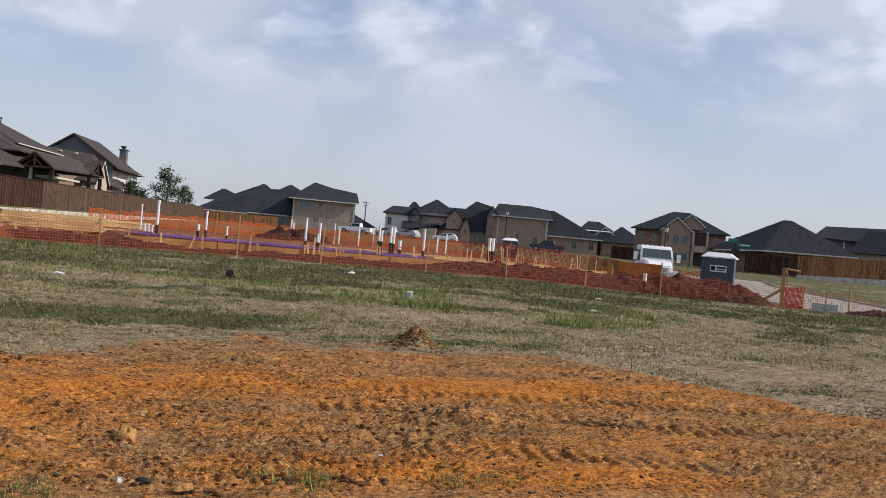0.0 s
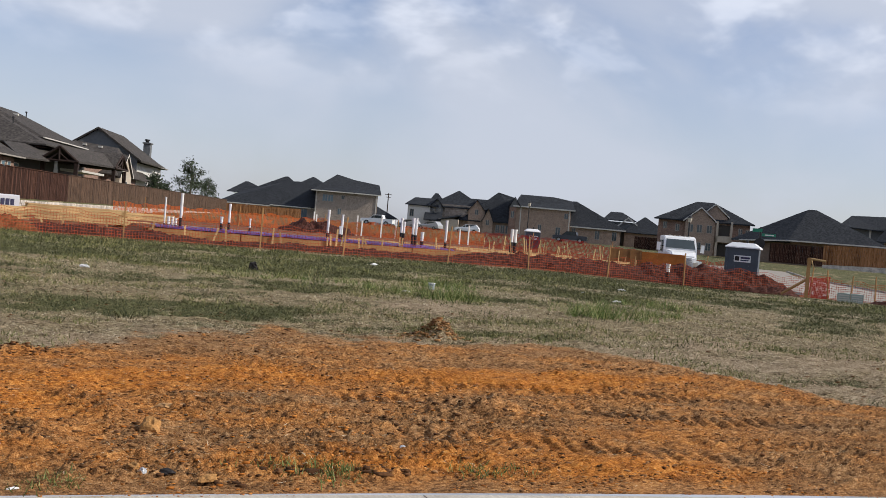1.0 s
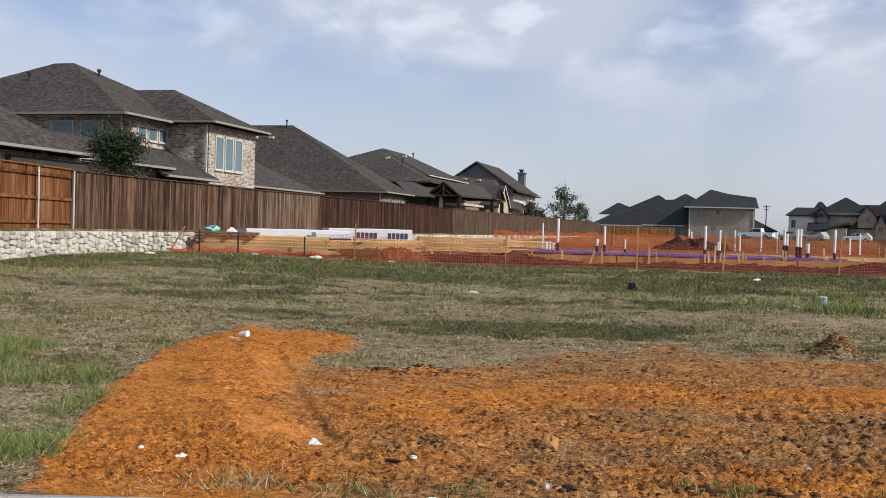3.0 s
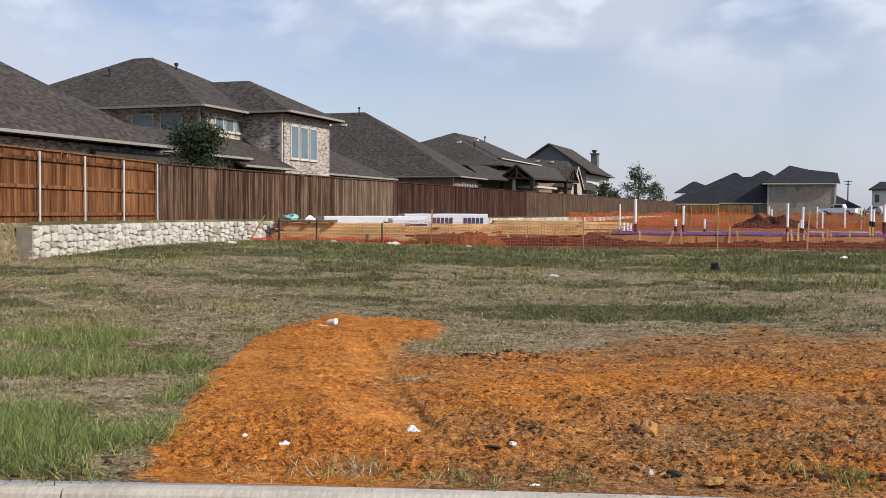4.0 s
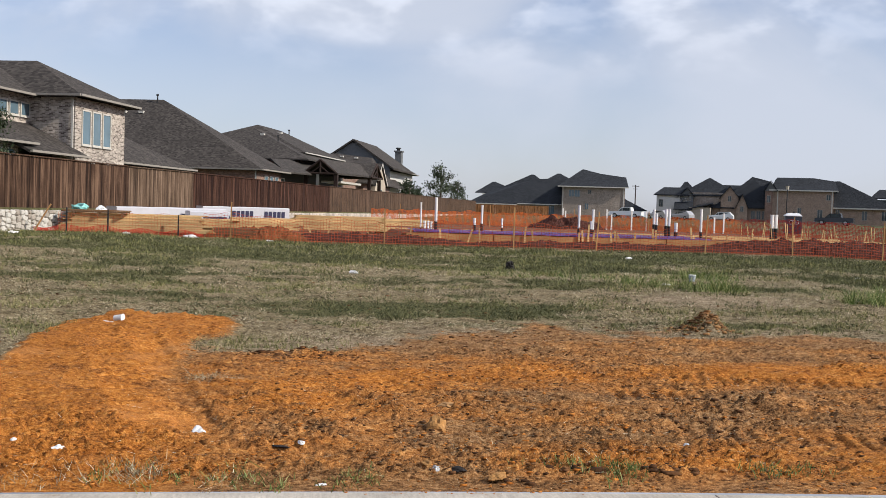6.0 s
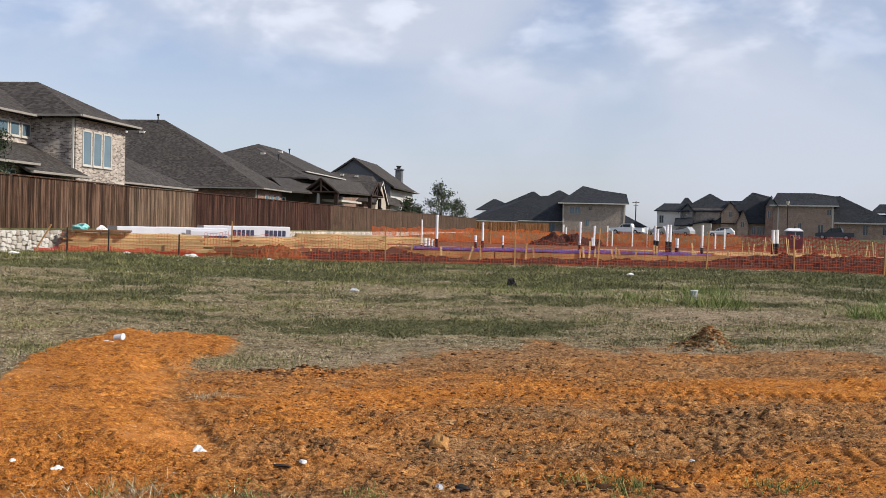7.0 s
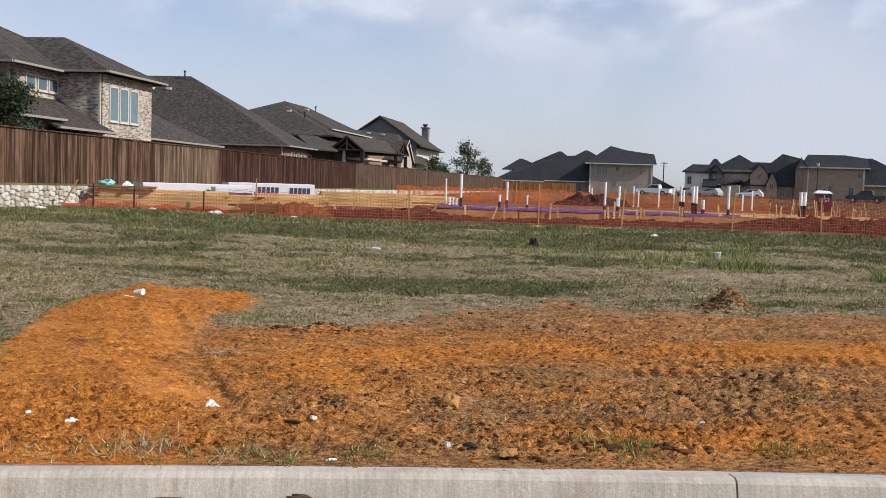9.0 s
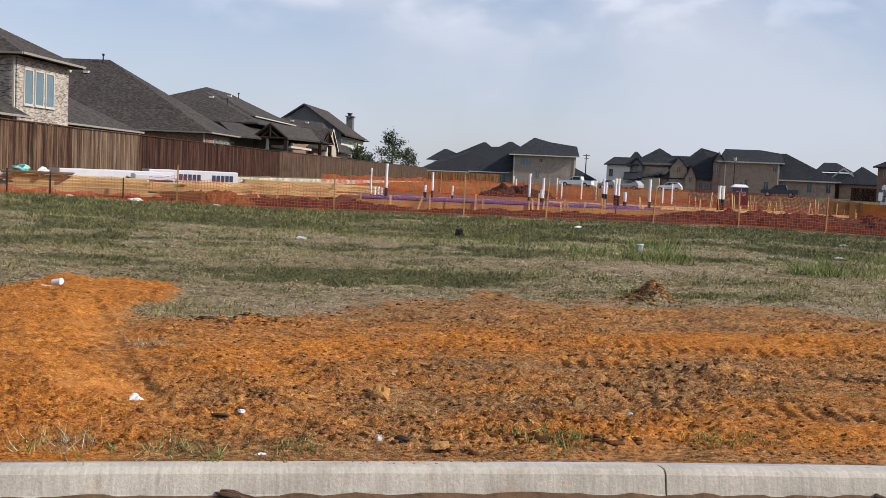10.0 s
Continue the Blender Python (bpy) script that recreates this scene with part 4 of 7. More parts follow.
def far_thing(az, dist, k, label, name="house", category="house", group="houses beyond the site"):
    d = dist * k
    t = thing(name, pose(d * math.sin(radians(az)), d * math.cos(radians(az)), 0, 0, 0, -az), label, category, group)
    t["k"] = k
    return t


def fit_k(bm, k):
    for v in bm.verts:
        v.co = (v.co.x * k, v.co.y, EYE_Z + (v.co.z - EYE_Z) * k)
    return bm


def fpart(name, bm, material, parent, label=""):
    k = parent.get("k") or parent.parent.get("k")
    if name == "roof":
        # rises a little with depth, as the ridges stand back from the walls
        d = parent.location.xy.length
        for v in bm.verts:
            f = 1 + max(0.0, v.co.y) / d
            v.co.x, v.co.z = v.co.x * f, EYE_Z + (v.co.z - EYE_Z) * f
    return part(name, fit_k(bm, k), material, parent, label)


def fwindow(h, x, z0, w, hh, y=0.0, mat=None):
    f = fpart("window", boxes((x - 0.05, y - 0.05, z0 - 0.05, x + w + 0.05, y, z0), (x - 0.05, y - 0.05, z0 + hh, x + w + 0.05, y, z0 + hh + 0.05),
                              (x - 0.05, y - 0.05, z0, x, y, z0 + hh), (x + w, y - 0.05, z0, x + w + 0.05, y, z0 + hh),
                              (x + w / 2 - 0.03, y - 0.06, z0, x + w / 2 + 0.03, y, z0 + hh)), GUTTER, h)
    fpart("pane", boxes((x, y - 0.03, z0, x + w, y - 0.004, z0 + hh)), mat or GLASS_DARK, f)
    return f


def fascia(h, x0, x1, z, y, x2=None, y2=None):
    dims = [(x0, y - 0.12, z - 0.16, x1, y, z + 0.02)]
    return fpart("gutter", boxes(*dims), TRIM, h)


def house_e():
    h = far_thing(15.9, 185, 1.0, "two-storey buff brick house with dark charcoal roofs")
    fpart("wall", boxes((-5.9, 0, 0.9, 5.3, 10, 6.95)), BRICK_BUFF, h)
    v = [(-6.7, -0.7, 6.95), (5.9, -0.7, 6.95), (5.9, 10.7, 6.95), (-6.7, 10.7, 6.95), (-2.3, 5, 10.05), (0.9, 5, 9.3), (5.4, 5, 8.75)]
    fpart("roof", thicken(v, [(0, 1, 6), (0, 6, 5), (0, 5, 4), (1, 2, 6), (2, 3, 4), (2, 4, 5), (2, 5, 6), (3, 0, 4)]), SHINGLE_DARK, h)
    fascia(h, -6.7, 5.9, 6.95, -0.72)
    fpart("wall", boxes((-14.3, 2.0, 0.9, -5.9, 13, 3.55)), BRICK_BUFF, h)
    # the porch's shade is put into this wall's dark colour
    fpart("wall", boxes((-22.3, 6.5, 0.9, -14.3, 13, 3.5)), TRIM_AND_SHADE, h, "back wall of a covered porch, coloured dark for shade")
    for x in (-22.0, -18.2, -14.5):
        fpart("post", boxes((x - 0.2, 2.0, 0.9, x + 0.2, 2.4, 3.4)), TRIM, h, "white porch post")
    v = [(-23.4, 1.2, 3.35), (-5.9, 1.2, 3.72), (-5.9, 7, 8.3), (-10.9, 7, 8.05), (-5.9, 15, 3.7), (-23.4, 15, 3.35), (-19.0, 7.5, 5.6)]
    fpart("roof", thicken(v, [(0, 1, 2, 3), (0, 3, 6), (5, 0, 6), (3, 2, 4, 5), (3, 5, 6)]), SHINGLE_DARK, h)
    fascia(h, -23.4, -14.0, 3.42, 1.15)
    fascia(h, -14.0, -6.6, 3.60, 1.15)
    fpart("wall", boxes((-21.5, 12, 2.5, -14.5, 18, 5.4)), STUCCO, h)
    fpart("roof", hip(-21.7, 11.3, -13.0, 19, 5.4, None, (-18.5, 14.5, -18.0, 14.5), 7.35), SHINGLE_DARK, h)
    fascia(h, -21.7, -14.0, 5.4, 11.25)
    fpart("roof", hip(-18.6, 12, -6.5, 20, 5.6, None, (-11.5, 15.5, -11.0, 15.5), 8.85), SHINGLE_DARK, h)
    fpart("roof", hip(-10.8, 12, -2.0, 20, 6.9, None, (-6.8, 15.5, -6.3, 15.5), 9.15), SHINGLE_DARK, h)
    fwindow(h, -4.6, 5.1, 0.85, 1.15, mat=GLASS)
    fwindow(h, -3.6, 5.1, 0.85, 1.15, mat=GLASS)
    fwindow(h, -1.2, 5.7, 0.5, 0.6)
    fwindow(h, -1.7, 2.9, 0.55, 1.0, mat=GLASS)
    fwindow(h, -8.6, 1.7, 1.3, 1.6, 2.0, mat=GLASS)
    fpart("downpipe", boxes((5.0, -0.1, 0.9, 5.15, 0, 6.9)), TRIM, h)
    fpart("downpipe", boxes((-5.8, -0.1, 0.9, -5.65, 0, 6.9)), TRIM, h)
    # garage seen past its corner
    g = far_thing(15.9, 205, 1.0, "low house with a charcoal hip roof beyond the brick house")
    fpart("wall", boxes((3, 0, 0.9, 9.5, 8, 3.1)), STUCCO, g)
    fpart("roof", hip(2, -0.6, 10.2, 9, 3.1, None, (5.4, 4, 5.8, 4), 5.3), SHINGLE_DARK, g)
    return h


def house_row():
    k = 1.333
    # pale house at the end of the row
    h = far_thing(25.5, 150, k, "pale two-storey house with charcoal gabled roofs")
    fpart("wall", boxes((-16.4, 0, 1.0, -12.0, 8, 5.2)), STUCCO, h)
    fpart("roof", hip(-16.8, -0.5, -11.8, 8.5, 5.15, None, (-15.4, 3.2, -12.4, 3.2), 6.2), SHINGLE_DARK, h)
    fpart("wall", boxes((-13.2, 1.2, 1.0, -7.0, 10, 5.6)), BRICK_BUFF, h)
    fpart("roof", hip(-13.8, 3, -10.4, 10, 5.2, None, (-12.5, 5.5, -12.1, 5.5), 7.05), SHINGLE_DARK, h)
    fpart("roof", hip(-13.4, 1.0, -4.6, 11, 5.2, None, (-9.1, 5.5, -8.9, 5.5), 7.65), SHINGLE_DARK, h)
    fpart("roof", hip(-9.5, 4.0, -2.0, 12, 5.0, None, (-7.4, 7.5, -4.4, 7.5), 6.68), SHINGLE_DARK, h)
    v = [(-13.4, -0.4, 4.9), (-12.1, -0.4, 6.3), (-10.9, -0.4, 4.9), (-10.9, 4, 4.9), (-12.1, 4, 6.3), (-13.4, 4, 4.9)]
    fpart("roof", thicken(v, [(0, 1, 4, 5), (1, 2, 3, 4)]), SHINGLE_DARK, h)
    fpart("wall", polys([(-13.1, 0, 1), (-11.2, 0, 1), (-11.2, 0, 5.0), (-12.1, 0, 6.1), (-13.1, 0, 5.0)], [(0, 1, 2, 3, 4)]), SIDING_GREY, h)
    fpart("wall", boxes((-11.6, -1.8, 1, -8.7, 1, 3.4)), SIDING, h)
    fpart("roof", thicken([(-13.8, -2.2, 3.1), (-11.2, -2.2, 3.1), (-11.2, 0.2, 4.2), (-13.8, 0.2, 4.2)], [(0, 1, 2, 3)]), SHINGLE_DARK, h)
    fpart("roof", thicken([(-11.9, -2.2, 3.2), (-8.4, -2.2, 4.0), (-8.4, 1.2, 4.2), (-11.9, 1.2, 3.4)], [(0, 1, 2, 3)]), SHINGLE_DARK, h)
    for i in range(3):
        fwindow(h, -12.6 + i * 0.4, 4.4, 0.25, 0.5)
    fwindow(h, -16.0, 3.4, 0.5, 1.0)
    # middle house: steep roof and two front gables
    h = far_thing(25.5, 150, k, "brown brick house with a steep charcoal roof and front gables")
    fpart("wall", boxes((-8.6, 1, 1, -0.9, 9, 3.5)), BRICK_TAN, h)
    v = [(-8.4, 0.4, 3.6), (0.9, 0.4, 3.6), (0.9, 10, 3.6), (-8.4, 10, 3.6), (-3.2, 5, 7.92), (-0.7, 5, 7.3)]
    fpart("roof", thicken(v, [(0, 1, 5, 4), (1, 2, 5), (2, 3, 4, 5), (3, 0, 4)]), SHINGLE_DARK, h)
    fpart("roof", hip(-9.0, 0.2, -5.5, 9, 3.5, None, (-8.0, 4, -7.4, 4), 5.0), SHINGLE_DARK, h)
    for x0, x1, z, zr, y in ((-7.4, -5.0, 5.0, 6.6, 0.3), (-5.2, -3.7, 3.6, 5.5, -0.6)):
        xm = (x0 + x1) / 2
        fpart("wall", polys([(x0, y, 1), (x1, y, 1), (x1, y, z), (xm, y, zr - 0.1), (x0, y, z), (x0, y + 4, 1), (x1, y + 4, 1), (x1, y + 4, z), (xm, y + 4, zr - 0.1), (x0, y + 4, z)],
                            [(0, 1, 2, 3, 4), (9, 8, 7, 6, 5), (0, 4, 9, 5), (1, 6, 7, 2)]), BRICK_TAN, h)
        v = [(x0 - 0.2, y - 0.3, z - 0.15), (xm, y - 0.3, zr), (x1 + 0.2, y - 0.3, z - 0.15), (x1 + 0.2, y + 5, z - 0.15), (xm, y + 5, zr), (x0 - 0.2, y + 5, z - 0.15)]
        fpart("roof", thicken(v, [(0, 1, 4, 5), (1, 2, 3, 4)]), SHINGLE_DARK, h)
        fwindow(h, xm - 0.2, z - 0.6, 0.4, 0.7, y)
    # solid dark box, the entrance's shade put in as colour
    fpart("porch", boxes((-4.9, 0.3, 1.0, -3.9, 0.95, 3.0)), TRIM_AND_SHADE, h, "dark box for the shade in the entrance")
    for i in range(3):
        fwindow(h, -3.2 + i * 0.75, 2.0, 0.5, 1.1, 1.0)
    # the nearest of the row, its long side seen square
    h = far_thing(25.5, 150, k, "two-storey tan brick house with a charcoal roof and low wing")
    fpart("wall", boxes((-0.4, 0, 1, 7.6, 10, 6.1)), BRICK_TAN, h)
    v = [(-0.9, -0.5, 6.2), (8.2, -0.5, 6.2), (8.2, 10.5, 6.2), (-0.9, 10.5, 6.2), (0.1, 4.5, 7.9), (4.9, 4.5, 7.9), (7.7, 4.5, 7.5)]
    fpart("roof", thicken(v, [(0, 1, 6), (0, 6, 5), (0, 5, 4), (1, 2, 6), (2, 3, 4), (2, 4, 5), (2, 5, 6), (3, 0, 4)]), SHINGLE_DARK, h)
    fascia(h, -0.9, 8.2, 6.2, -0.52)
    fpart("wall", boxes((7.6, 1, 1, 15.1, 10, 3.85)), BRICK_TAN, h)
    v = [(7.6, 0.4, 3.9), (15.8, 0.4, 3.9), (15.8, 10.6, 3.9), (7.6, 10.6, 3.9), (7.6, 5, 7.5), (8.3, 5, 7.55)]
    fpart("roof", thicken(v, [(0, 1, 5, 4), (1, 2, 5), (2, 3, 4, 5)]), SHINGLE_DARK, h)
    fascia(h, 7.6, 15.8, 3.9, 0.38)
    v = [(-1.6, -0.9, 6.0), (-0.7, -0.9, 7.5), (0.3, -0.9, 6.0), (0.3, 4, 6.0), (-0.7, 4, 7.5), (-1.6, 4, 6.0)]
    fpart("roof", thicken(v, [(0, 1, 4, 5), (1, 2, 3, 4)]), SHINGLE_DARK, h)
    fpart("wall", boxes((-1.4, -0.5, 1, -0.4, 4, 5.98)), BRICK_RED, h)
    fpart("gable_infill", polys([(-1.45, -0.6, 5.95), (0.15, -0.6, 5.95), (-0.7, -0.6, 7.3), (-1.45, 3.5, 5.95), (0.15, 3.5, 5.95), (-0.7, 3.5, 7.3)], [(0, 1, 2), (5, 4, 3), (0, 3, 4, 1), (1, 4, 5, 2), (2, 5, 3, 0)]), SIDING_GREY, h)
    for x, z, w, hh, y in ((3.0, 2.9, 0.4, 0.8, 0), (5.6, 2.2, 0.6, 1.3, 0), (6.7, 4.9, 0.5, 0.7, 0), (8.0, 2.7, 0.45, 0.9, 1), (11.4, 2.3, 0.6, 1.2, 1), (13.9, 2.3, 0.6, 1.2, 1), (-1.1, 4.4, 0.4, 0.9, -0.5)):
        fwindow(h, x, z, w, hh, y)
    fpart("downpipe", boxes((7.35, -0.1, 1, 7.5, 0, 6.1)), TRIM, h)
    fpart("downpipe", boxes((0.2, -0.1, 1, 0.35, 0, 6.1)), TRIM, h)
    # roofs beyond
    h = far_thing(33, 190, 1.1, "grey gabled house far beyond the row")
    fpart("wall", boxes((-8.8, 0.4, 0.5, -3.8, 8, 6.0)), SIDING_GREY, h)
    fpart("roof", hip(-9.4, -0.3, -3.2, 8.4, 6.3, None, (-8.0, 3.5, -5.9, 3.5), 7.75), SHINGLE_DARK, h)
    fpart("barge_board", polys([(-6.6, -0.6, 5.0), (-4.7, -0.6, 6.7), (-3.0, -0.6, 5.4), (-3.0, -0.6, 5.7), (-4.7, -0.6, 7.0), (-6.6, -0.6, 5.3)], [(0, 1, 4, 5), (1, 2, 3, 4)]), TRIM, h)
    h = far_thing(33, 190, 1.1, "low house with a charcoal hip roof")
    fpart("wall", boxes((-5.2, -1, 0.5, 3.0, 6, 4.3)), BRICK_TAN, h)
    fpart("roof", hip(-5.6, -1.7, 3.4, 7, 4.2, None, (-1.9, 2.5, -1.6, 2.5), 7.2), SHINGLE_DARK, h)


def house_balcony():
    h = far_thing(35.6, 120, 1.45, "two-storey brown brick house with gables, white trim and a balcony")
    fpart("wall", boxes((-5.0, 0.6, 0.5, 5.2, 10, 5.25)), BRICK_RED, h)
    fpart("roof", hip(-5.5, -0.1, 5.7, 10.6, 5.3, None, (-0.9, 4.6, 1.0, 4.6), 7.45), SHINGLE_DARK, h)
    for x0, x1, z, zr, y in ((-2.2, 1.6, 5.2, 6.85, -0.3), (-0.4, 2.9, 5.9, 7.35, 0.5)):
        xm = (x0 + x1) / 2
        fpart("wall", polys([(x0 + 0.25, y, 0.5), (x1 - 0.25, y, 0.5), (x1 - 0.25, y, z), (xm, y, zr - 0.15), (x0 + 0.25, y, z), (x0 + 0.25, y + 3, 0.5), (x1 - 0.25, y + 3, 0.5), (x1 - 0.25, y + 3, z), (xm, y + 3, zr - 0.15), (x0 + 0.25, y + 3, z)],
                            [(0, 1, 2, 3, 4), (9, 8, 7, 6, 5), (0, 4, 9, 5), (1, 6, 7, 2)]), BRICK_TAN, h)
        fpart("barge_board", polys([(x0, y - 0.3, z - 0.12), (xm, y - 0.3, zr - 0.12), (x1, y - 0.3, z - 0.12), (x1, y - 0.3, z + 0.06), (xm, y - 0.3, zr + 0.06), (x0, y - 0.3, z + 0.06)], [(0, 1, 4, 5), (1, 2, 3, 4)]), TRIM, h)
        v = [(x0, y - 0.28, z), (xm, y - 0.28, zr), (x1, y - 0.28, z), (x1, y + 4, z), (xm, y + 4, zr), (x0, y + 4, z)]
        fpart("roof", thicken(v, [(0, 1, 4, 5), (1, 2, 3, 4)], 0.1), SHINGLE_DARK, h)
    # stacked balconies
    fpart("balcony", boxes((1.5, -0.6, 3.05, 3.3, 0.6, 3.2), (1.5, -0.6, 3.2, 3.3, -0.5, 3.75), (1.5, -0.6, 0.5, 1.75, -0.35, 5.4), (3.05, -0.6, 0.5, 3.3, -0.35, 5.4)), SIDING, h, "beige balcony with solid parapet")
    # thin dark boxes before the wall, shade behind the balconies put in as colour
    fpart("recess", boxes((1.8, 0.40, 3.8, 3.0, 0.55, 5.0)), TRIM_AND_SHADE, h)
    fpart("recess", boxes((1.8, 0.40, 1.5, 3.0, 0.55, 2.9)), TRIM_AND_SHADE, h)
    for x, z in ((-1.6, 4.0), (-0.6, 4.0), (0.5, 4.0), (-1.6, 2.0), (-0.6, 2.0), (0.5, 2.0)):
        fwindow(h, x, z, 0.5, 0.8, -0.3)
    for x, z in ((-4.4, 4.2), (-3.0, 4.0), (4.0, 4.0), (4.8, 3.9), (4.0, 2.0)):
        fwindow(h, x, z, 0.35, 0.7, 0.6)


def house_hip_right():
    h = far_thing(40.8, 110, 1.41, "low brick house with a broad charcoal hip roof")
    v = [(-7.0, 3.5, 3.45), (-1.4, -0.6, 3.75), (7.9, 2.0, 3.85), (7.9, 13, 3.85), (-7.0, 13, 3.45), (0.3, 6, 7.0), (1.1, 6, 7.0)]
    fpart("roof", thicken(v, [(0, 1, 5), (1, 2, 6, 5), (2, 3, 6), (3, 4, 5, 6), (4, 0, 5)]), SHINGLE_DARK, h)
    fpart("wall", boxes((-6.4, 4, 0.5, -1.2, 12, 3.5), (-1.2, 2.6, 0.5, 7.2, 12, 3.7)), BRICK_TAN, h)
    fpart("gutter", polys([(-7.0, 3.4, 3.32), (-1.4, -0.7, 3.62), (-1.4, -0.7, 3.76), (-7.0, 3.4, 3.46)], [(0, 1, 2, 3)]), TRIM, h)
    fpart("gutter", polys([(-1.4, -0.7, 3.62), (7.9, 1.9, 3.72), (7.9, 1.9, 3.86), (-1.4, -0.7, 3.76)], [(0, 1, 2, 3)]), TRIM, h)
    for x in (-0.6, 1.0, 2.4, 4.0, 5.4):
        fwindow(h, x, 2.6, 0.7, 0.7, 2.6, GLASS)
    h = far_thing(44, 150, 1.3, "two-storey house with charcoal roofs and pale siding")
    fpart("wall", boxes((-3.0, 1, 0.5, 12, 10, 6.85)), SIDING_GREY, h)
    v = [(-4.0, 0, 7.0), (1.2, 0, 6.75), (12, 0, 6.75), (12, 11, 6.75), (-4.0, 11, 7.0), (-2.4, 5, 8.5), (12, 5, 8.9)]
    fpart("roof", thicken(v, [(0, 1, 5), (1, 2, 6, 5), (3, 4, 5, 6), (4, 0, 5)]), SHINGLE_DARK, h)
    fpart("roof", thicken([(0.8, -3, 5.2), (12, -3, 5.2), (12, 1, 8.3), (3.0, 1, 8.3)], [(0, 1, 2, 3)]), SHINGLE_DARK, h)
    fpart("wall", boxes((2, -2.4, 0.5, 12, 1, 5.1)), BRICK_TAN, h)
    fpart("downpipe", boxes((0.0, 0.8, 3, 0.25, 1, 6.9)), TRIM, h)
    # board fence and stone footing in front of them
    for x0, x1, z0, z1, mat, lab, n in ((-3.0, 2.0, 1.7, 3.25, BOARD_DARK, "dark stained board fence in front of the low house", 34), (2.0, 15.0, 1.75, 3.45, BOARD_FRESH, "orange-brown cedar board fence on a stone footing", 88)):
        f = far_thing(40.8, 106, 1.41, lab, "wooden_fence", "fence", "wooden fences beyond the street")
        f["k"] = 1.41
        for i in range(n):
            w = (x1 - x0) / n
            zz = z0 + (0.5 * (i / n) if x0 > 0 else 0.0)
            fpart("slat", boxes((x0 + i * w, 0, zz - 0.3, x0 + (i + 0.94) * w, 0.03, z1 + (0.35 * i / n if x0 > 0 else 0))), mat, f)
        for zz in (0.2, 0.8):
            fpart("rail", boxes((x0, 0.035, z0 + zz + 0.3, x1, 0.09, z0 + zz + 0.4)), mat, f)
    w = far_thing(40.8, 105.6, 1.41, "low pale stone footing wall", "stone_wall", "wall", "")
    fpart("footing", polys([(2.0, 0, 0.6), (15, 0, 0.6), (15, 0, 2.0), (2.0, 0, 1.55), (2.0, 0.3, 0.6), (15, 0.3, 0.6), (15, 0.3, 2.0), (2.0, 0.3, 1.55)],
                           [(0, 1, 2, 3), (3, 2, 6, 7), (4, 7, 6, 5), (0, 3, 7, 4), (1, 5, 6, 2)]), STONE_FAR, w)
    f = far_thing(33, 150, 1.2, "brown board fence between the far houses", "wooden_fence", "fence", "wooden fences beyond the street")
    for i in range(50):
        fpart("slat", boxes((-2.6 + i * 0.1, 0, 0.5, -2.6 + i * 0.1 + 0.094, 0.03, 3.2)), BOARD_DARK, f)
    f = far_thing(11.8, 168, 1.0, "red-brown board fence at the end of the long fence", "wooden_fence", "fence", "wooden fences beyond the street")
    for i in range(80):
        fpart("slat", boxes((-7.4 + i * 0.15, 0, 0.9, -7.4 + i * 0.15 + 0.142, 0.03, 3.05)), BOARD_FRESH, f)


house_e()
house_row()
house_balcony()
house_hip_right()


# the building site behind the mesh fence
LUMBER = wood_mat("lumber_fresh", (0.42, 0.27, 0.12), (0.58, 0.40, 0.20), "object", scale=(1, 1, 8), vary=0.25)
LUMBER_STUFF = wood_mat("lumber_fresh_stack", (0.42, 0.27, 0.12), (0.60, 0.42, 0.22), "island", scale=(1, 1, 8), vary=0.3)
LUMBER_DARK = wood_mat("lumber_dark", (0.10, 0.055, 0.03), (0.19, 0.11, 0.06), "object", scale=(1, 1, 8))
FORM = wood_mat("form_board", (0.30, 0.155, 0.062), (0.45, 0.26, 0.115), "object", scale=(1, 1, 6), vary=0.15)
PVC = plain("pvc_white", (0.74, 0.73, 0.70), 0.4, var=0.06)
PVC_BLACK = plain("foam_sleeve_black", (0.018, 0.017, 0.017), 0.6, var=0.3)
MESH_ORANGE = plain("mesh_orange_plastic", (0.42, 0.070, 0.022), 0.5, var=0.2, scale=1.0)
MESH_RED = plain("mesh_red_plastic", (0.50, 0.045, 0.028), 0.5, var=0.2, scale=1.0)
MESH_BRIGHT = plain("mesh_orange_bright", (0.72, 0.16, 0.032), 0.5, var=0.15, scale=1.0)
EARTH = plain("earth_red_brown", (0.066, 0.020, 0.013), 0.95, var=0.5, scale=3.0, fine=14, bump=0.9)
EARTH_ORANGE = plain("earth_orange", (0.165, 0.058, 0.021), 0.95, var=0.5, scale=3.0, fine=14, bump=0.9)
WRAP = plain("wrap_white", (0.50, 0.50, 0.54), 0.4, var=0.08, scale=2)
WRAP_INK = plain("wrap_ink_dark_blue", (0.03, 0.03, 0.07), 0.5, var=0.1)
TARP = plain("tarp_teal", (0.25, 0.58, 0.55), 0.5, var=0.2)
PURPLE = plain("vapour_sheet_purple", (0.155, 0.055, 0.30), 0.35, var=0.35, scale=1.2, fine=9, bump=0.6)
PLASTIC_GREY = plain("plastic_grey_blue", (0.065, 0.080, 0.100), 0.45, var=0.12)
PLASTIC_WHITE = plain("plastic_white", (0.70, 0.71, 0.72), 0.4, var=0.06)
PAINT_WHITE = plain("vehicle_paint_white", (0.72, 0.73, 0.74), 0.25, var=0.05, spec=0.5)
PAINT_SILVER = plain("vehicle_paint_silver", (0.42, 0.43, 0.45), 0.3, 0.3, var=0.08)
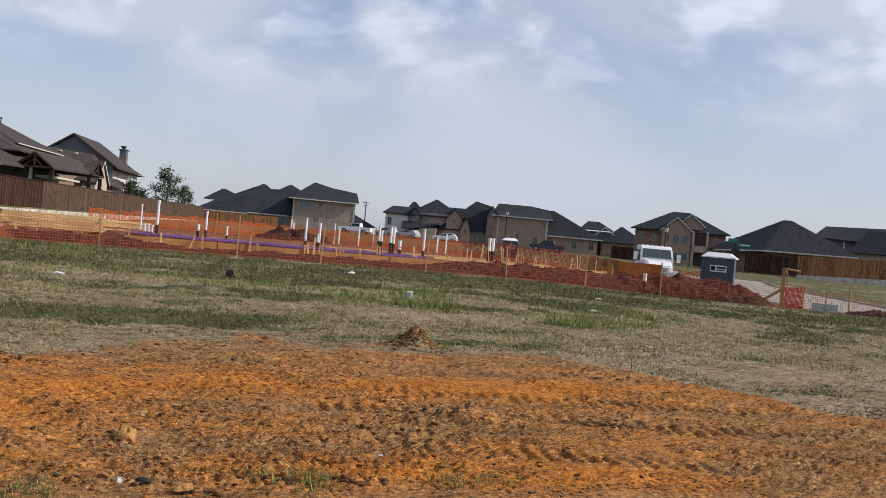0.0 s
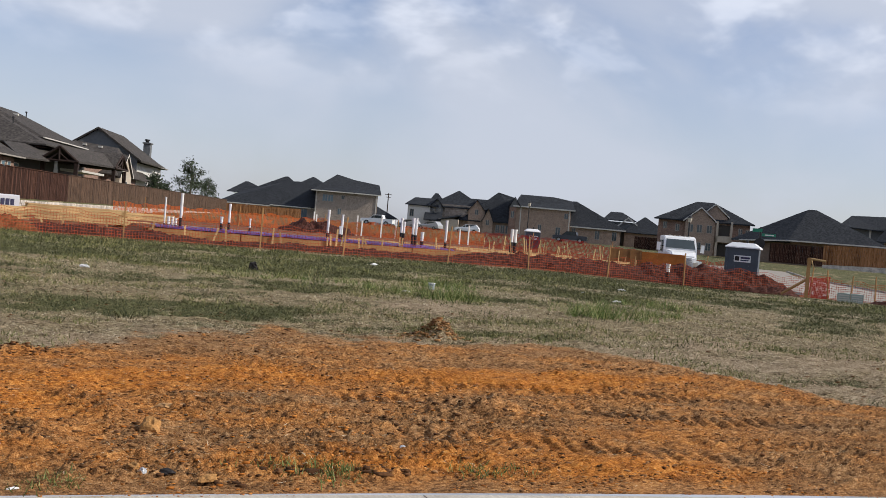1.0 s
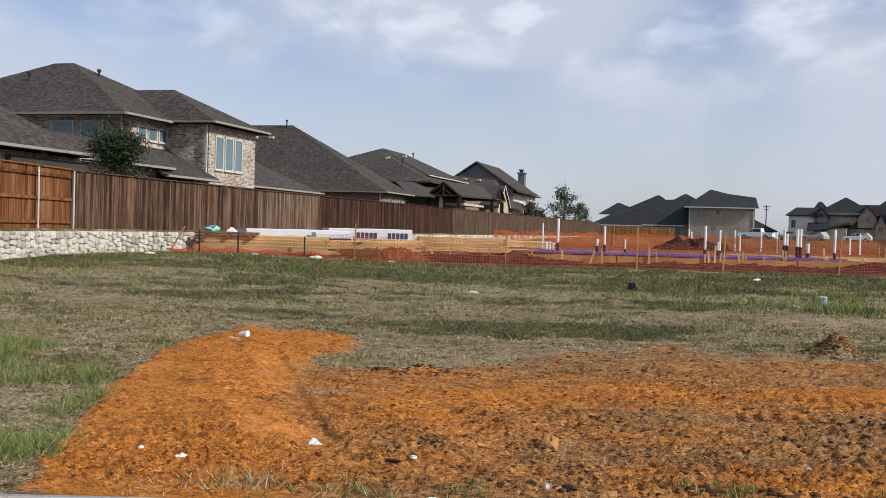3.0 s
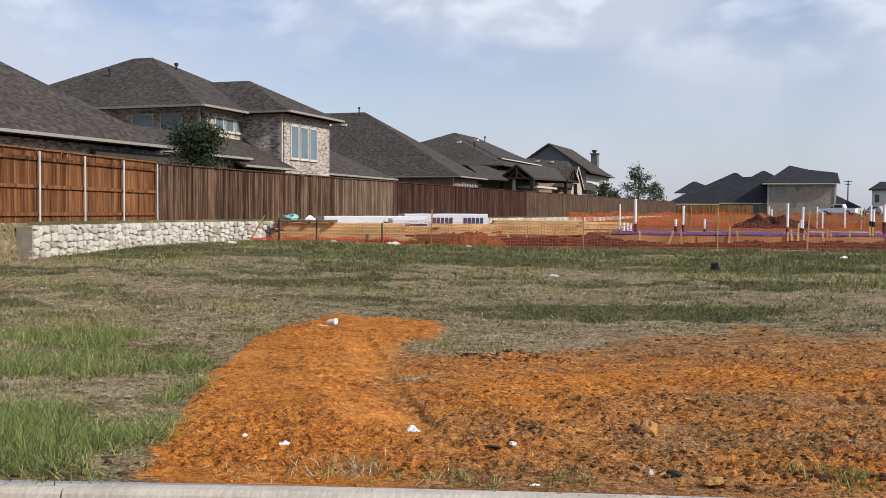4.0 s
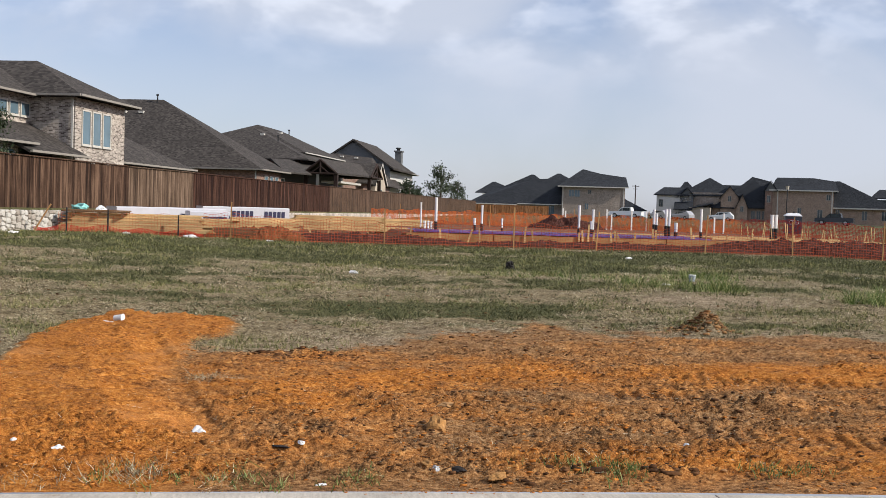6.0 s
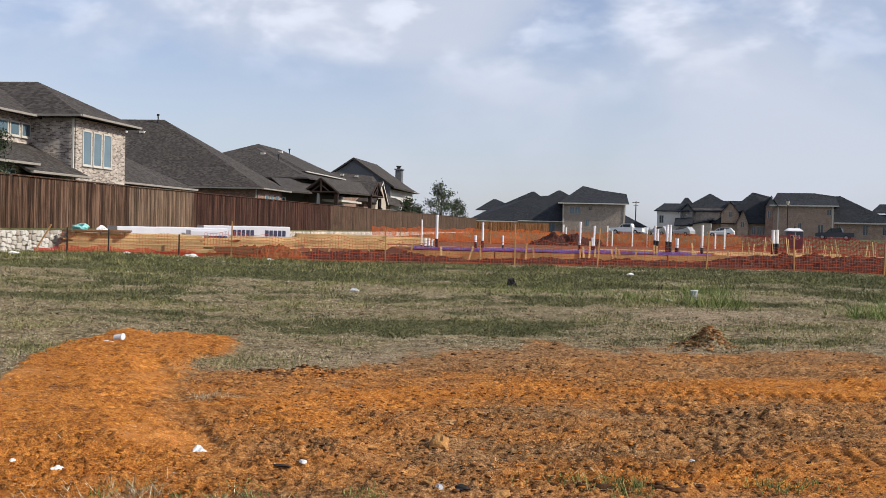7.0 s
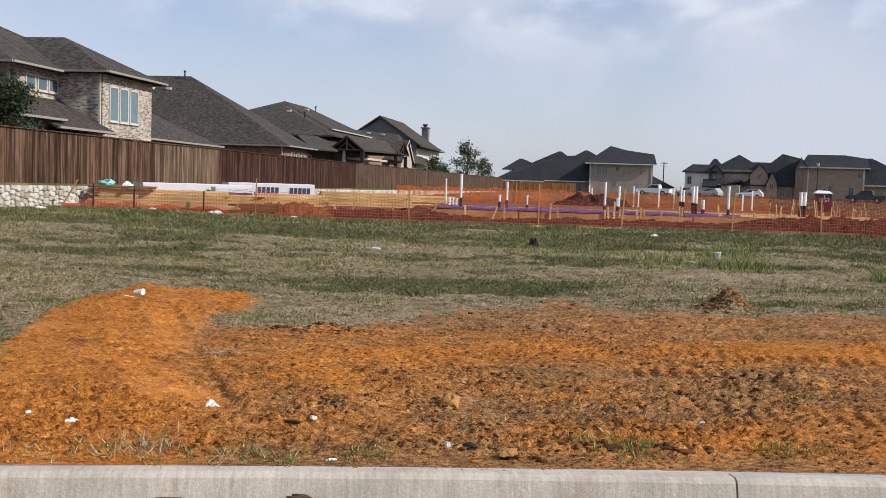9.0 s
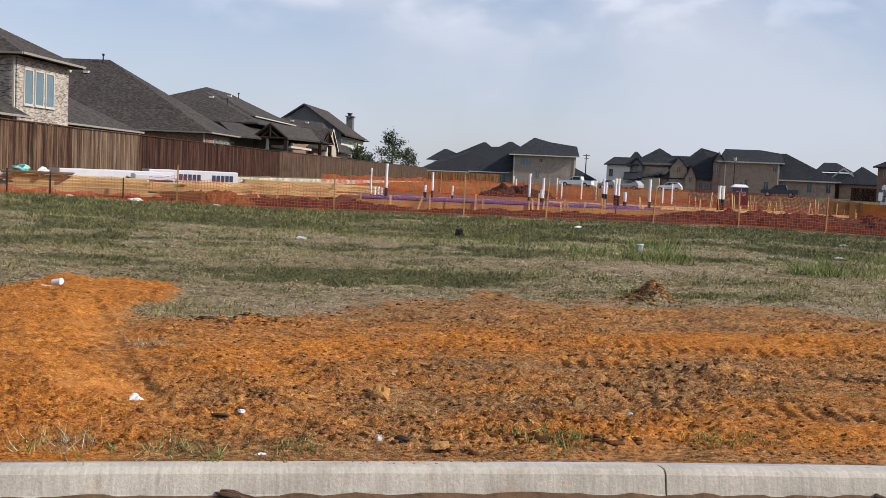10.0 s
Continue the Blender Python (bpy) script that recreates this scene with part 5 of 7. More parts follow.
PAINT_BLACK = plain("vehicle_paint_black", (0.02, 0.02, 0.022), 0.25, var=0.1, spec=0.5)
RUBBER = plain("tyre_rubber", (0.022, 0.021, 0.02), 0.85, var=0.3)
LAMP_GLASS = plain("lamp_glass", (0.55, 0.50, 0.42), 0.2, var=0.1)
SIGN_GREEN = plain("sign_green", (0.02, 0.20, 0.12), 0.4, var=0.1)
FLAT_ORANGE = plain("panel_orange_brown", (0.42, 0.15, 0.028), 0.7, var=0.3, scale=2, fine=12)
PANEL_BROWN = plain("panel_brown", (0.20, 0.095, 0.03), 0.7, var=0.3, scale=2, fine=12)


def polar(az_tan, y):
    """Ground place on the line of sight x = y * az_tan."""
    return y * az_tan, y


def mesh_fence(points, z_top, z_bot, material, label, step=0.10, rows=10, w=0.011, stakes=(), stake_h=1.5, stake_mat=None, seed=1, sag=0.10):
    f = thing("mesh_fence", Matrix(), label, "fence", "plastic mesh fences of the site")
    rnd = random.Random(seed)
    pts = [Vector(p) for p in points]
    acc = [0.0]
    for a, b in zip(pts, pts[1:]):
        acc.append(acc[-1] + (b - a).length)
    n = int(acc[-1] / step)
    bm = bmesh.new()
    cols = []
    for i in range(n + 1):
        s = acc[-1] * i / n
        x = np.interp(s, acc, [p.x for p in pts])
        y = np.interp(s, acc, [p.y for p in pts])
        g = float(land(x, y))
        dip = sag * (0.5 + 0.5 * math.sin(s * 1.7 + seed)) + 0.05 * math.sin(s * 5.1)
        top, bot = g + z_top - dip, g + z_bot
        col = []
        for r in range(rows):
            k = r / (rows - 1)
            wob = 0.06 * math.sin(s * 2.3 + 5 * k + seed) * (1 - abs(2 * k - 1))
            col.append(Vector((x, y + wob, bot + (top - bot) * k)))
        cols.append(col)
    up_v = Vector((0, 0, w / 2))
    for a, b in zip(cols, cols[1:]):
        side = (b[0] - a[0])
        side.z = 0
        side = side.normalized() * (w / 2)
        for p, q in zip(a, b):
            bm.faces.new([bm.verts.new(v) for v in (p - up_v, q - up_v, q + up_v, p + up_v)])
        bm.faces.new([bm.verts.new(v) for v in (a[0] - side * 0.8, a[0] + side * 0.8, a[-1] + side * 0.8, a[-1] - side * 0.8)])
    m = part("netting", bm, material, f)
    for k, hh, lean in stakes:
        x = np.interp(k, [p.x for p in pts], [p.x for p in pts])
        y = np.interp(k, [p.x for p in pts], [p.y for p in pts])
        g = float(land(x, y))
        bm = bmesh.new()
        box(bm, -0.022, -0.045, -0.25, 0.022, -0.006, hh, pose(float(x), float(y), g, 0, lean, 0))
        part("stake", bm, stake_mat or FORM, f)
    return f


front = [(x, float(site_front(np.array(x)))) for x in np.arange(-10.0, 31.5, 0.25)]
fx = lambda t: float(np.interp(t, [p[0] / p[1] for p in front], [p[0] for p in front]))
mesh_fence([p for p in front if p[0] > -3.6], 0.92, 0.0, MESH_ORANGE, "sagging orange plastic mesh fence on wooden stakes",
           stakes=[(fx(-0.0733), 1.30, 1.0), (fx(0.0756), 1.32, -0.5), (fx(0.205), 1.52, 0.0), (fx(0.290), 1.45, 3.0), (fx(0.405), 1.45, 2.5),
                   (fx(0.50), 1.3, -2.0), (fx(0.60), 1.3, 1.0), (fx(0.702), 1.35, -1.0)], seed=3)
mesh_fence([p for p in front if -9.0 < p[0] < -3.4], 0.22, 0.0, MESH_RED, "slumped red plastic mesh in front of the lumber", rows=8, w=0.016,
           stakes=[(-8.9, 1.05, 30.0)], seed=8, sag=0.05)
mesh_fence([(p[0], p[1] - 0.15) for p in front if -8.2 < p[0] < -3.4], 0.72, 0.05, MESH_ORANGE, "thin orange mesh hung before the lumber on dark steel pins", rows=8, w=0.007,
           stakes=[(-7.75, 0.82, 0.0), (-6.5, 0.80, 0.0), (-4.3, 0.75, 0.0)], stake_mat=METAL_DARK, seed=12, sag=0.12)
mesh_fence([(4.5, 74), (12, 73), (18, 72), (30, 68)], 1.10, 0.15, MESH_BRIGHT, "bright orange mesh fence along the back of the site", step=0.09, rows=13, w=0.030,
           stakes=[(6.5, 1.5, 3), (13.0, 1.6, 2), (19.0, 1.5, 0), (24, 1.5, 0)], seed=5)
mesh_fence([(30, 68), (40, 62), (45, 57)], 1.2, 0.1, MESH_RED, "red mesh fence at the far corner of the site", step=0.09, rows=13, w=0.030,
           stakes=[(33, 1.4, 3), (38, 1.5, -4), (43, 1.5, 2)], seed=6)
mesh_fence([(31.0, 33.4), (33.5, 32.6), (36, 31.0)], 0.85, 0.0, MESH_ORANGE, "loose orange mesh beside the corner post", seed=9,
           stakes=[(31.6, 1.1, 3), (32.6, 1.15, -2), (34.2, 1.0, 0), (35.5, 0.95, 0)])


mesh_fence([(30.35, 34.3), (31.15, 33.95)], 0.95, 0.05, MESH_RED, "small red mesh panel on stakes beside the timber post", step=0.05, rows=18, w=0.030,
           stakes=[(30.4, 1.35, 4), (31.1, 1.25, -6)], seed=14, sag=0.05)


# raised pad with form boards, purple sheeting and standing pipes
PAD = thing("foundation_pad", Matrix(), "raised earth pad with timber form boards and purple sheeting", "foundation")


def pad_front(x):
    return 41.3 - 0.06 * (x - 4)


bm = bmesh.new()
nx, ny = 70, 28
grid = []
for j in range(ny + 1):
    row = []
    for i in range(nx + 1):
        x = -1.5 + 27.0 * i / nx
        y = pad_front(x) + 0.03 + 20.0 * j / ny
        row.append(bm.verts.new((x, y, 0.83 + 0.05 * noise.noise((x * 1.3, y * 1.3, 0)) + 0.004 * (y - 41) + (-0.25 if x < 3.9 else 0.0))))
    grid.append(row)
for j in range(ny):
    for i in range(nx):
        bm.faces.new((grid[j][i], grid[j][i + 1], grid[j + 1][i + 1], grid[j + 1][i]))
edge = grid[0] + [grid[j][nx] for j in range(1, ny + 1)] + grid[ny][nx - 1::-1] + [grid[j][0] for j in range(ny - 1, 0, -1)]
low = [bm.verts.new((v.co.x, v.co.y, 0.2)) for v in edge]
for i in range(len(edge)):
    j = (i + 1) % len(edge)
    bm.faces.new((edge[i], low[i], low[j], edge[j]))
part("fill", bm, EARTH_ORANGE, PAD)
bm = bmesh.new()
nx, ny = 60, 16
rows_ = [[bm.verts.new((4.3 + 12.4 * i / nx, pad_front(4.3 + 12.4 * i / nx) + 0.05 + 3.2 * j / ny,
                        0.93 + 0.025 * noise.noise((i * 0.35, j * 0.8, 3)) + (0.0 if 0 < j else -0.05) + 0.002 * j)) for i in range(nx + 1)] for j in range(ny + 1)]
for j in range(ny):
    for i in range(nx):
        bm.faces.new((rows_[j][i], rows_[j][i + 1], rows_[j + 1][i + 1], rows_[j + 1][i]))
bmesh.ops.solidify(bm, geom=bm.faces[:], thickness=0.01)
part("sheeting", bm, PURPLE, PAD, "wrinkled purple vapour sheet")
rnd = random.Random(4)


def board_run(parent, x0, x1, z0, z1, dy=0.0, mat=None, name="form_board"):
    bm = bmesh.new()
    y0, y1 = pad_front(x0) + dy, pad_front(x1) + dy
    d = Vector((x1 - x0, y1 - y0, 0))
    box(bm, 0, -0.02, z0, d.length, 0.02, z1, Matrix.Translation((x0, y0, 0)) @ Matrix.Rotation(math.atan2(d.y, d.x), 4, "Z"))
    return part(name, bm, mat or FORM, parent)


x = 4.0
while x < 25:
    board_run(PAD, x, x + 3.55, 0.46 + rnd.uniform(-0.01, 0.01), 0.86 + rnd.uniform(-0.02, 0.02))
    x += 3.6
for x in (-1.4, 1.4):
    board_run(PAD, x, x + 2.7, 0.45, 0.68)
board_run(PAD, 4.3, 16.6, 0.90, 0.97, 3.5, LUMBER)
board_run(PAD, 14.0, 26, 0.88, 0.96, 7.2, LUMBER)
board_run(PAD, 18.0, 27, 0.85, 0.95, 3.2, LUMBER)
# stakes and kickers along the forms
for t, lean, hh in ((0.099, 12, .62), (0.131, -2, .55), (0.158, 20, .6), (0.170, 0, .62), (0.216, 3, .75), (0.225, -6, .6), (0.272, 1, .55), (0.276, -3, .66), (0.281, 4, .9), (0.286, 8, .6),
                    (0.306, -4, .6), (0.309, 2, .68), (0.316, -18, .62), (0.330, 3, .62), (0.350, -2, .8), (0.352, 2, .75), (0.391, -3, .9), (0.395, -9, .6), (0.4279, 2, .62), (0.455, 5, .7),
                    (0.47, -12, .55), (0.50, 6, .7), (0.515, -4, .8), (0.53, 14, .6), (-0.03, 25, .5), (0.005, -20, .5), (0.02, 4, .62), (0.045, 12, .5), (0.06, -6, .6)):
    x, y = polar(t, 40.75)
    bm = bmesh.new()
    box(bm, -0.035, -0.02, -0.1, 0.035, 0.02, hh, pose(x, y, gz(x, y), -6, lean, 0))
    part("form_stake", bm, LUMBER, PAD)


def pipe(t, y, z_top, z_base=0.9, r=0.055, black=0.35, label="white plastic riser pipe with black foam sleeve on the pad"):
    x, y = polar(t, y)
    p = thing("riser_pipe", pose(x, y, z_base - 0.05), label, "pipe", "riser pipes on the pad")
    hgt = z_top - z_base + 0.05
    bm = bmesh.new()
    tube(bm, (0, 0, hgt * black * 0.9), (0, 0, hgt), r, 10)
    tube(bm, (0, 0, hgt - 0.06), (0, 0, hgt + 0.012), r * 1.12, 10)
    part("pipe", bm, PVC, p)
    bm = bmesh.new()
    tube(bm, (0, 0, -0.15), (0, 0, hgt * black), r * 1.15, 10)
    part("sleeve", bm, PVC_BLACK, p)
    return p


for t, top, base, r, blk in ((0.1106, 2.10, .95, .035, .1), (0.1145, 1.30, .95, .05, .2), (0.1180, 1.30, .95, .05, .2), (0.1212, 1.28, .95, .05, .2), (0.1256, 2.32, .95, .06, .28), (0.1644, 1.48, .98, .06, .5), (0.1717, 2.05, .98, .05, .3),
                             (0.1922, 1.50, .98, .04, .3), (0.2711, 2.18, .98, .055, .2), (0.2840, 1.50, .98, .055, .4), (0.2856, 2.02, .98, .055, .2), (0.3494, 2.10, .98, .055, .45), (0.3522, 1.95, .98, .05, .5),
                             (0.3622, 2.15, .98, .06, .4), (0.3655, 2.15, .98, .06, .38), (0.3728, 1.55, .98, .075, .35), (0.3994, 2.18, .98, .06, .2)):
    pipe(t, 43.5, top, base, r, blk)
pipe(math.tan(radians(25.45)), 44.5, 2.05, 0.98, .075, .45)
pipe(math.tan(radians(25.65)), 44.6, 2.05, 0.98, .075, .45)
pipe(math.tan(radians(34.2)), 35.5, 1.15, 0.8, .08, .2)
for t, y, top in ((0.2533, 72, 2.25), (0.2560, 70, 2.05), (0.2989, 72, 2.25), (0.3040, 70, 1.9), (0.3250, 70, 2.2), (0.3405, 72, 2.2), (0.4230, 66, 2.2), (0.413, 66, 1.9)):
    x, yy = polar(t, y)
    s = thing("marker_stake", pose(x, yy, gz(x, yy)), "slender white marker stake at the back of the site", "stake", "white marker stakes")
    part("shaft", boxes((-0.045, -0.03, -0.2, 0.045, 0.03, top - gz(x, yy))), PVC, s)
# more loose stakes standing about the far side of the pad
for i in range(46):
    t = rnd.uniform(0.44, 0.66)
    y = rnd.uniform(41.5, 56)
    x, yy = polar(t, y)
    s = thing("survey_stake", pose(x, yy, max(gz(x, yy), 0.0), rnd.uniform(-8, 8), rnd.uniform(-14, 14), rnd.uniform(0, 90)), "rough pale timber stake driven into red earth", "stake", "timber stakes on the site")
    hh = rnd.uniform(0.7, 1.25)
    part("shaft", polys([(-.03, -.015, -.3), (.03, -.015, -.3), (.03, .015, -.3), (-.03, .015, -.3), (-.03, -.015, hh), (.03, -.015, hh), (.03, .015, hh), (-.03, .015, hh)],
                        [(0, 1, 2, 3), (4, 7, 6, 5), (0, 4, 5, 1), (1, 5, 6, 2), (2, 6, 7, 3), (3, 7, 4, 0)]), LUMBER, s)


# heaps of earth
def dirt_pile(x, y, lx, ly, hgt, material, label, seed, rz=0.0, rough=0.25):
    bm = bmesh.new()
    n, m = 96, 40
    g = [[None] * (m + 1) for _ in range(n + 1)]
    for i in range(n + 1):
        for j in range(m + 1):
            u, v = 2 * i / n - 1, 2 * j / m - 1
            q = max(0.0, 1 - (u * u) ** 1.3) * max(0.0, 1 - v * v)
            px, py = u * lx, v * ly
            k = noise.fractal((px * 1.3 + seed, py * 1.3, seed), 1.0, 2.0, 4)
            k2 = noise.noise((px * 5 + seed, py * 5, 1.0)) + 0.8 * noise.noise((px * 11 + seed, py * 11, 4.0))
            z = hgt * q ** 0.8 * (1 + rough * 1.6 * k) + 0.10 * k2 * min(1, q * 5) - 0.12 * (1 - min(1, q * 8))
            g[i][j] = bm.verts.new((px + 0.05 * k2, py, z))
    for i in range(n):
        for j in range(m):
            bm.faces.new((g[i][j], g[i + 1][j], g[i + 1][j + 1], g[i][j + 1]))
    ob = part("earth_mound", bm, material)
    ob.matrix_world = pose(x, y, float(land(x, y)) - 0.02, 0, 0, rz)
    return tagged(ob, label, "earth pile", "heaps of earth")


dirt_pile(26.3, 36.6, 4.3, 1.7, 0.86, EARTH, "long heap of clodded red-brown earth behind the mesh", 3, -34)
dirt_pile(20.5, 38.6, 5.0, 1.3, 0.55, EARTH, "low ridge of red-brown earth behind the mesh", 5, -18)
dirt_pile(12.0, 38.8, 6.5, 0.9, 0.22, EARTH, "low spread of dark red earth before the forms", 6, -6)
dirt_pile(2.0, 39.4, 4.5, 1.0, 0.30, EARTH, "low spread of dark red earth before the forms", 7, 0)
dirt_pile(-1.6, 38.4, 1.6, 0.9, 0.45, EARTH_ORANGE, "small heap of orange earth beside the lumber", 9, 10)
dirt_pile(15.6, 60.5, 2.6, 1.6, 0.95, EARTH, "mound of dark earth at the back of the site", 11, 0)
dirt_pile(33.8, 30.8, 2.6, 0.8, 0.35, EARTH, "low heap of dark red earth near the corner post", 13, -30)


# lumber stacks and wrapped bundles
def lumber_stack(x, y, z, length, wide, layers, rz, label, bw=0.14, bt=0.045, rnd_seed=1, mat=None):
    st = thing("lumber_stack", pose(x, y, z, 0, 0, rz), label, "lumber stack", "stacks of lumber")
    r = random.Random(rnd_seed)
    per = max(2, int(wide / bw))
    for k in range(layers):
        for i in range(per):
            off = r.uniform(-0.25, 0.25) if r.random() < 0.25 else r.uniform(-0.04, 0.04)
            if k == layers - 1 and r.random() < 0.25:
                continue
            ln = length * r.uniform(0.93, 1.0)
            bm = boxes((off, i * bw, k * (bt + 0.004), off + ln, i * bw + bw * 0.96, k * (bt + 0.004) + bt))
            part("plank", bm, mat or LUMBER, st)
    for s in (0.15, 0.5, 0.85):
        part("bearer", boxes((length * s, -0.03, -0.12, length * s + 0.09, wide + 0.03, -0.004)), LUMBER_DARK, st)
    return st


lumber_stack(-8.15, 36.1, 0.78, 4.6, 0.9, 11, 4, "stack of fresh tan planks on bearers", rnd_seed=2)
lumber_stack(-8.2, 35.35, 0.72, 5.0, 0.6, 5, 1, "low stack of fresh tan planks", rnd_seed=3)
lumber_stack(-5.6, 37.2, 0.72, 3.2, 0.8, 10, 6, "stack of fresh tan planks on bearers", rnd_seed=4)
lumber_stack(-4.2, 36.5, 0.68, 2.4, 0.5, 5, -4, "low stack of brown weathered planks", rnd_seed=5, mat=LUMBER_DARK)
lumber_stack(-8.3, 36.0, 1.33, 2.3, 0.2, 2, 2, "pair of dark brown beams on the lumber", rnd_seed=6, mat=LUMBER_DARK)
lumber_stack(-3.2, 42.0, 0.75, 3.0, 0.7, 10, 12, "stack of tan planks beside the wrapped bundles", rnd_seed=7)
lumber_stack(-0.6, 50.5, 0.75, 4.6, 0.8, 12, 8, "far stack of tan planks", rnd_seed=8)
lumber_stack(2.6, 54.0, 0.75, 4.0, 0.8, 10, 4, "far stack of tan planks", rnd_seed=9)
lumber_stack(-0.2, 47.0, 0.72, 3.6, 0.6, 7, 0, "loose stack of tan planks", rnd_seed=10)
lumber_stack(3.2, 47.5, 0.70, 2.2, 0.8, 4, 25, "flat pile of tan boards", rnd_seed=12)


def wrapped_bundle(x0, y0, x1, y1, z0, z1, depth, label, marks):
    d = Vector((x1 - x0, y1 - y0, 0))
    b = thing("wrapped_bundle", Matrix.Translation((x0, y0, 0)) @ Matrix.Rotation(math.atan2(d.y, d.x), 4, "Z"), label, "lumber bundle", "wrapped bundles of lumber")
    L = d.length
    bm = bmesh.new()
    n = 24
    prof = [(0, z0), (0, z1 - 0.04), (0.05, z1), (depth - 0.05, z1), (depth, z1 - 0.04), (depth, z0)]
    rings = []
    for i in range(n + 1):
        s = L * i / n
        rings.append([bm.verts.new((s, y + 0.012 * noise.noise((s * 3, y, z * 4)), z + 0.02 * noise.noise((s * 2.0, y * 2, z + 7)))) for y, z in prof])
    for a, c in zip(rings, rings[1:]):
        for i in range(len(prof)):
            j = (i + 1) % len(prof)
            bm.faces.new((a[i], a[j], c[j], c[i]))
    bm.faces.new(rings[0][::-1])
    bm.faces.new(rings[-1])
    part("wrap", bm, WRAP, b)
    for s, zz, w, hh in marks:
        part("print_bar", boxes((s, -0.016, zz, s + w, -0.012, zz + hh)), WRAP_INK, b, "dark printed bar")
    for s in (0.2, 0.5, 0.8):
        part("bearer", boxes((L * s, 0.02, z0 - 0.12, L * s + 0.09, depth - 0.02, z0 + 0.01)), LUMBER_DARK, b)
    return b


# dark letter-sized bars in rows
marks = []
for gx in (1.35, 2.9):
    for i in range(5):
        marks.append((gx + i * 0.21, 1.24, 0.15, 0.25))
    for i in range(4):
        marks.append((gx + 0.1 + i * 0.22, 1.0, 0.15, 0.05))
        marks.append((gx + 0.3 + i * 0.16, 0.84, 0.10, 0.05))
wrapped_bundle(-4.3, 43.0, -0.80, 44.6, 0.82, 1.65, 0.9, "white-wrapped lumber bundle with dark print", [(s * 0.93, *q) for s, *q in marks if s * 0.93 < 3.7])
wrapped_bundle(-6.95, 38.6, -3.2, 41.2, 0.86, 1.55, 0.9, "long white-wrapped lumber bundle", [(2.6, 1.25, 0.7, 0.06), (4.2, 1.0, 0.5, 0.3)])
wrapped_bundle(-4.4, 39.3, -3.0, 39.8, 0.82, 1.46, 0.8, "short white-wrapped lumber bundle", [(0.5, 1.1, 0.9, 0.16)])


def lump(name, x, y, z, r, material, label, category, seed=0, squash=(1, 1, 1), group=""):
    bm = bmesh.new()
    bmesh.ops.create_icosphere(bm, subdivisions=3, radius=1.0)
    for v in bm.verts:
        k = 1 + 0.45 * noise.fractal(v.co * 1.3 + Vector((seed, seed, 0)), 1.0, 2.0, 4)
        v.co = Vector((v.co.x * squash[0], v.co.y * squash[1], max(v.co.z, -0.35) * squash[2])) * r * k
    ob = part(name, bm, material)
    ob.matrix_world = pose(x, y, z, 0, 0, seed * 57)
    return tagged(ob, label, category, group)


lump("tarp", -7.85, 36.7, 1.44, 0.24, TARP, "crumpled teal tarpaulin on the lumber", "tarpaulin", 2, (2.0, 1.0, 0.75))
lump("tarp", -7.15, 36.75, 1.42, 0.18, PLASTIC_WHITE, "crumpled pale plastic sheet on the lumber", "tarpaulin", 5, (1.8, 1.0, 0.7))


# portable toilets
def toilet(x, y, z, rz, label, w=1.4):
    t = thing("portable_toilet", pose(x, y, z, 0, 0, rz), label, "toilet", "portable toilets")
    a = w / 2
    part("body", boxes((-a, -0.62, 0.12, a, 0.62, 2.06)), PLASTIC_GREY, t)
    part("base", boxes((-a - 0.04, -0.68, 0.0, a + 0.04, 0.68, 0.12)), PLASTIC_GREY, t)
    for s in (-1, 1):
        part("corner_rib", boxes((s * a - 0.05, -0.66, 0.12, s * a + 0.05, -0.55, 2.06)), PLASTIC_GREY, t)
    for s in (-0.22, 0.22):
        part("panel_rib", boxes((s * w - 0.03, -0.645, 0.2, s * w + 0.03, -0.62, 1.3)), PLASTIC_GREY, t)
    part("roof", thicken([(-a - 0.08, -0.70, 2.06), (a + 0.08, -0.70, 2.06), (a + 0.08, 0.70, 2.06), (-a - 0.08, 0.70, 2.06), (-a * 0.7, -0.45, 2.26), (a * 0.7, -0.45, 2.26), (a * 0.7, 0.45, 2.26), (-a * 0.7, 0.45, 2.26)],
                         [(0, 1, 5, 4), (1, 2, 6, 5), (2, 3, 7, 6), (3, 0, 4, 7), (4, 5, 6, 7)], 0.05), PLASTIC_WHITE, t, "domed white translucent roof")
    bm = bmesh.new()
    tube(bm, (0.1, 0.2, 2.2), (0.1, 0.2, 2.40), 0.06, 8)
    part("vent_pipe", bm, METAL_DARK, t)
    pl = part("label_plate", boxes((-0.33, -0.665, 1.38, 0.40, -0.646, 1.68)), PLASTIC_WHITE, t, "white label with a dark mark and bars")
    part("mark", boxes((-0.29, -0.672, 1.43, -0.10, -0.667, 1.63)), PVC_BLACK, pl)
    part("print_bar", boxes((-0.04, -0.672, 1.53, 0.36, -0.667, 1.62)), WRAP_INK, pl)
    part("print_bar", boxes((-0.04, -0.672, 1.44, 0.32, -0.667, 1.49)), WRAP_INK, pl)
    return t


toilet(29.9, 38.2, 0.08, -44, "dark grey portable toilet with a white roof behind the earth heap", 1.35)
toilet(38.3, 77.0, 0.2, -20, "small far portable toilet with a white roof", 1.15)


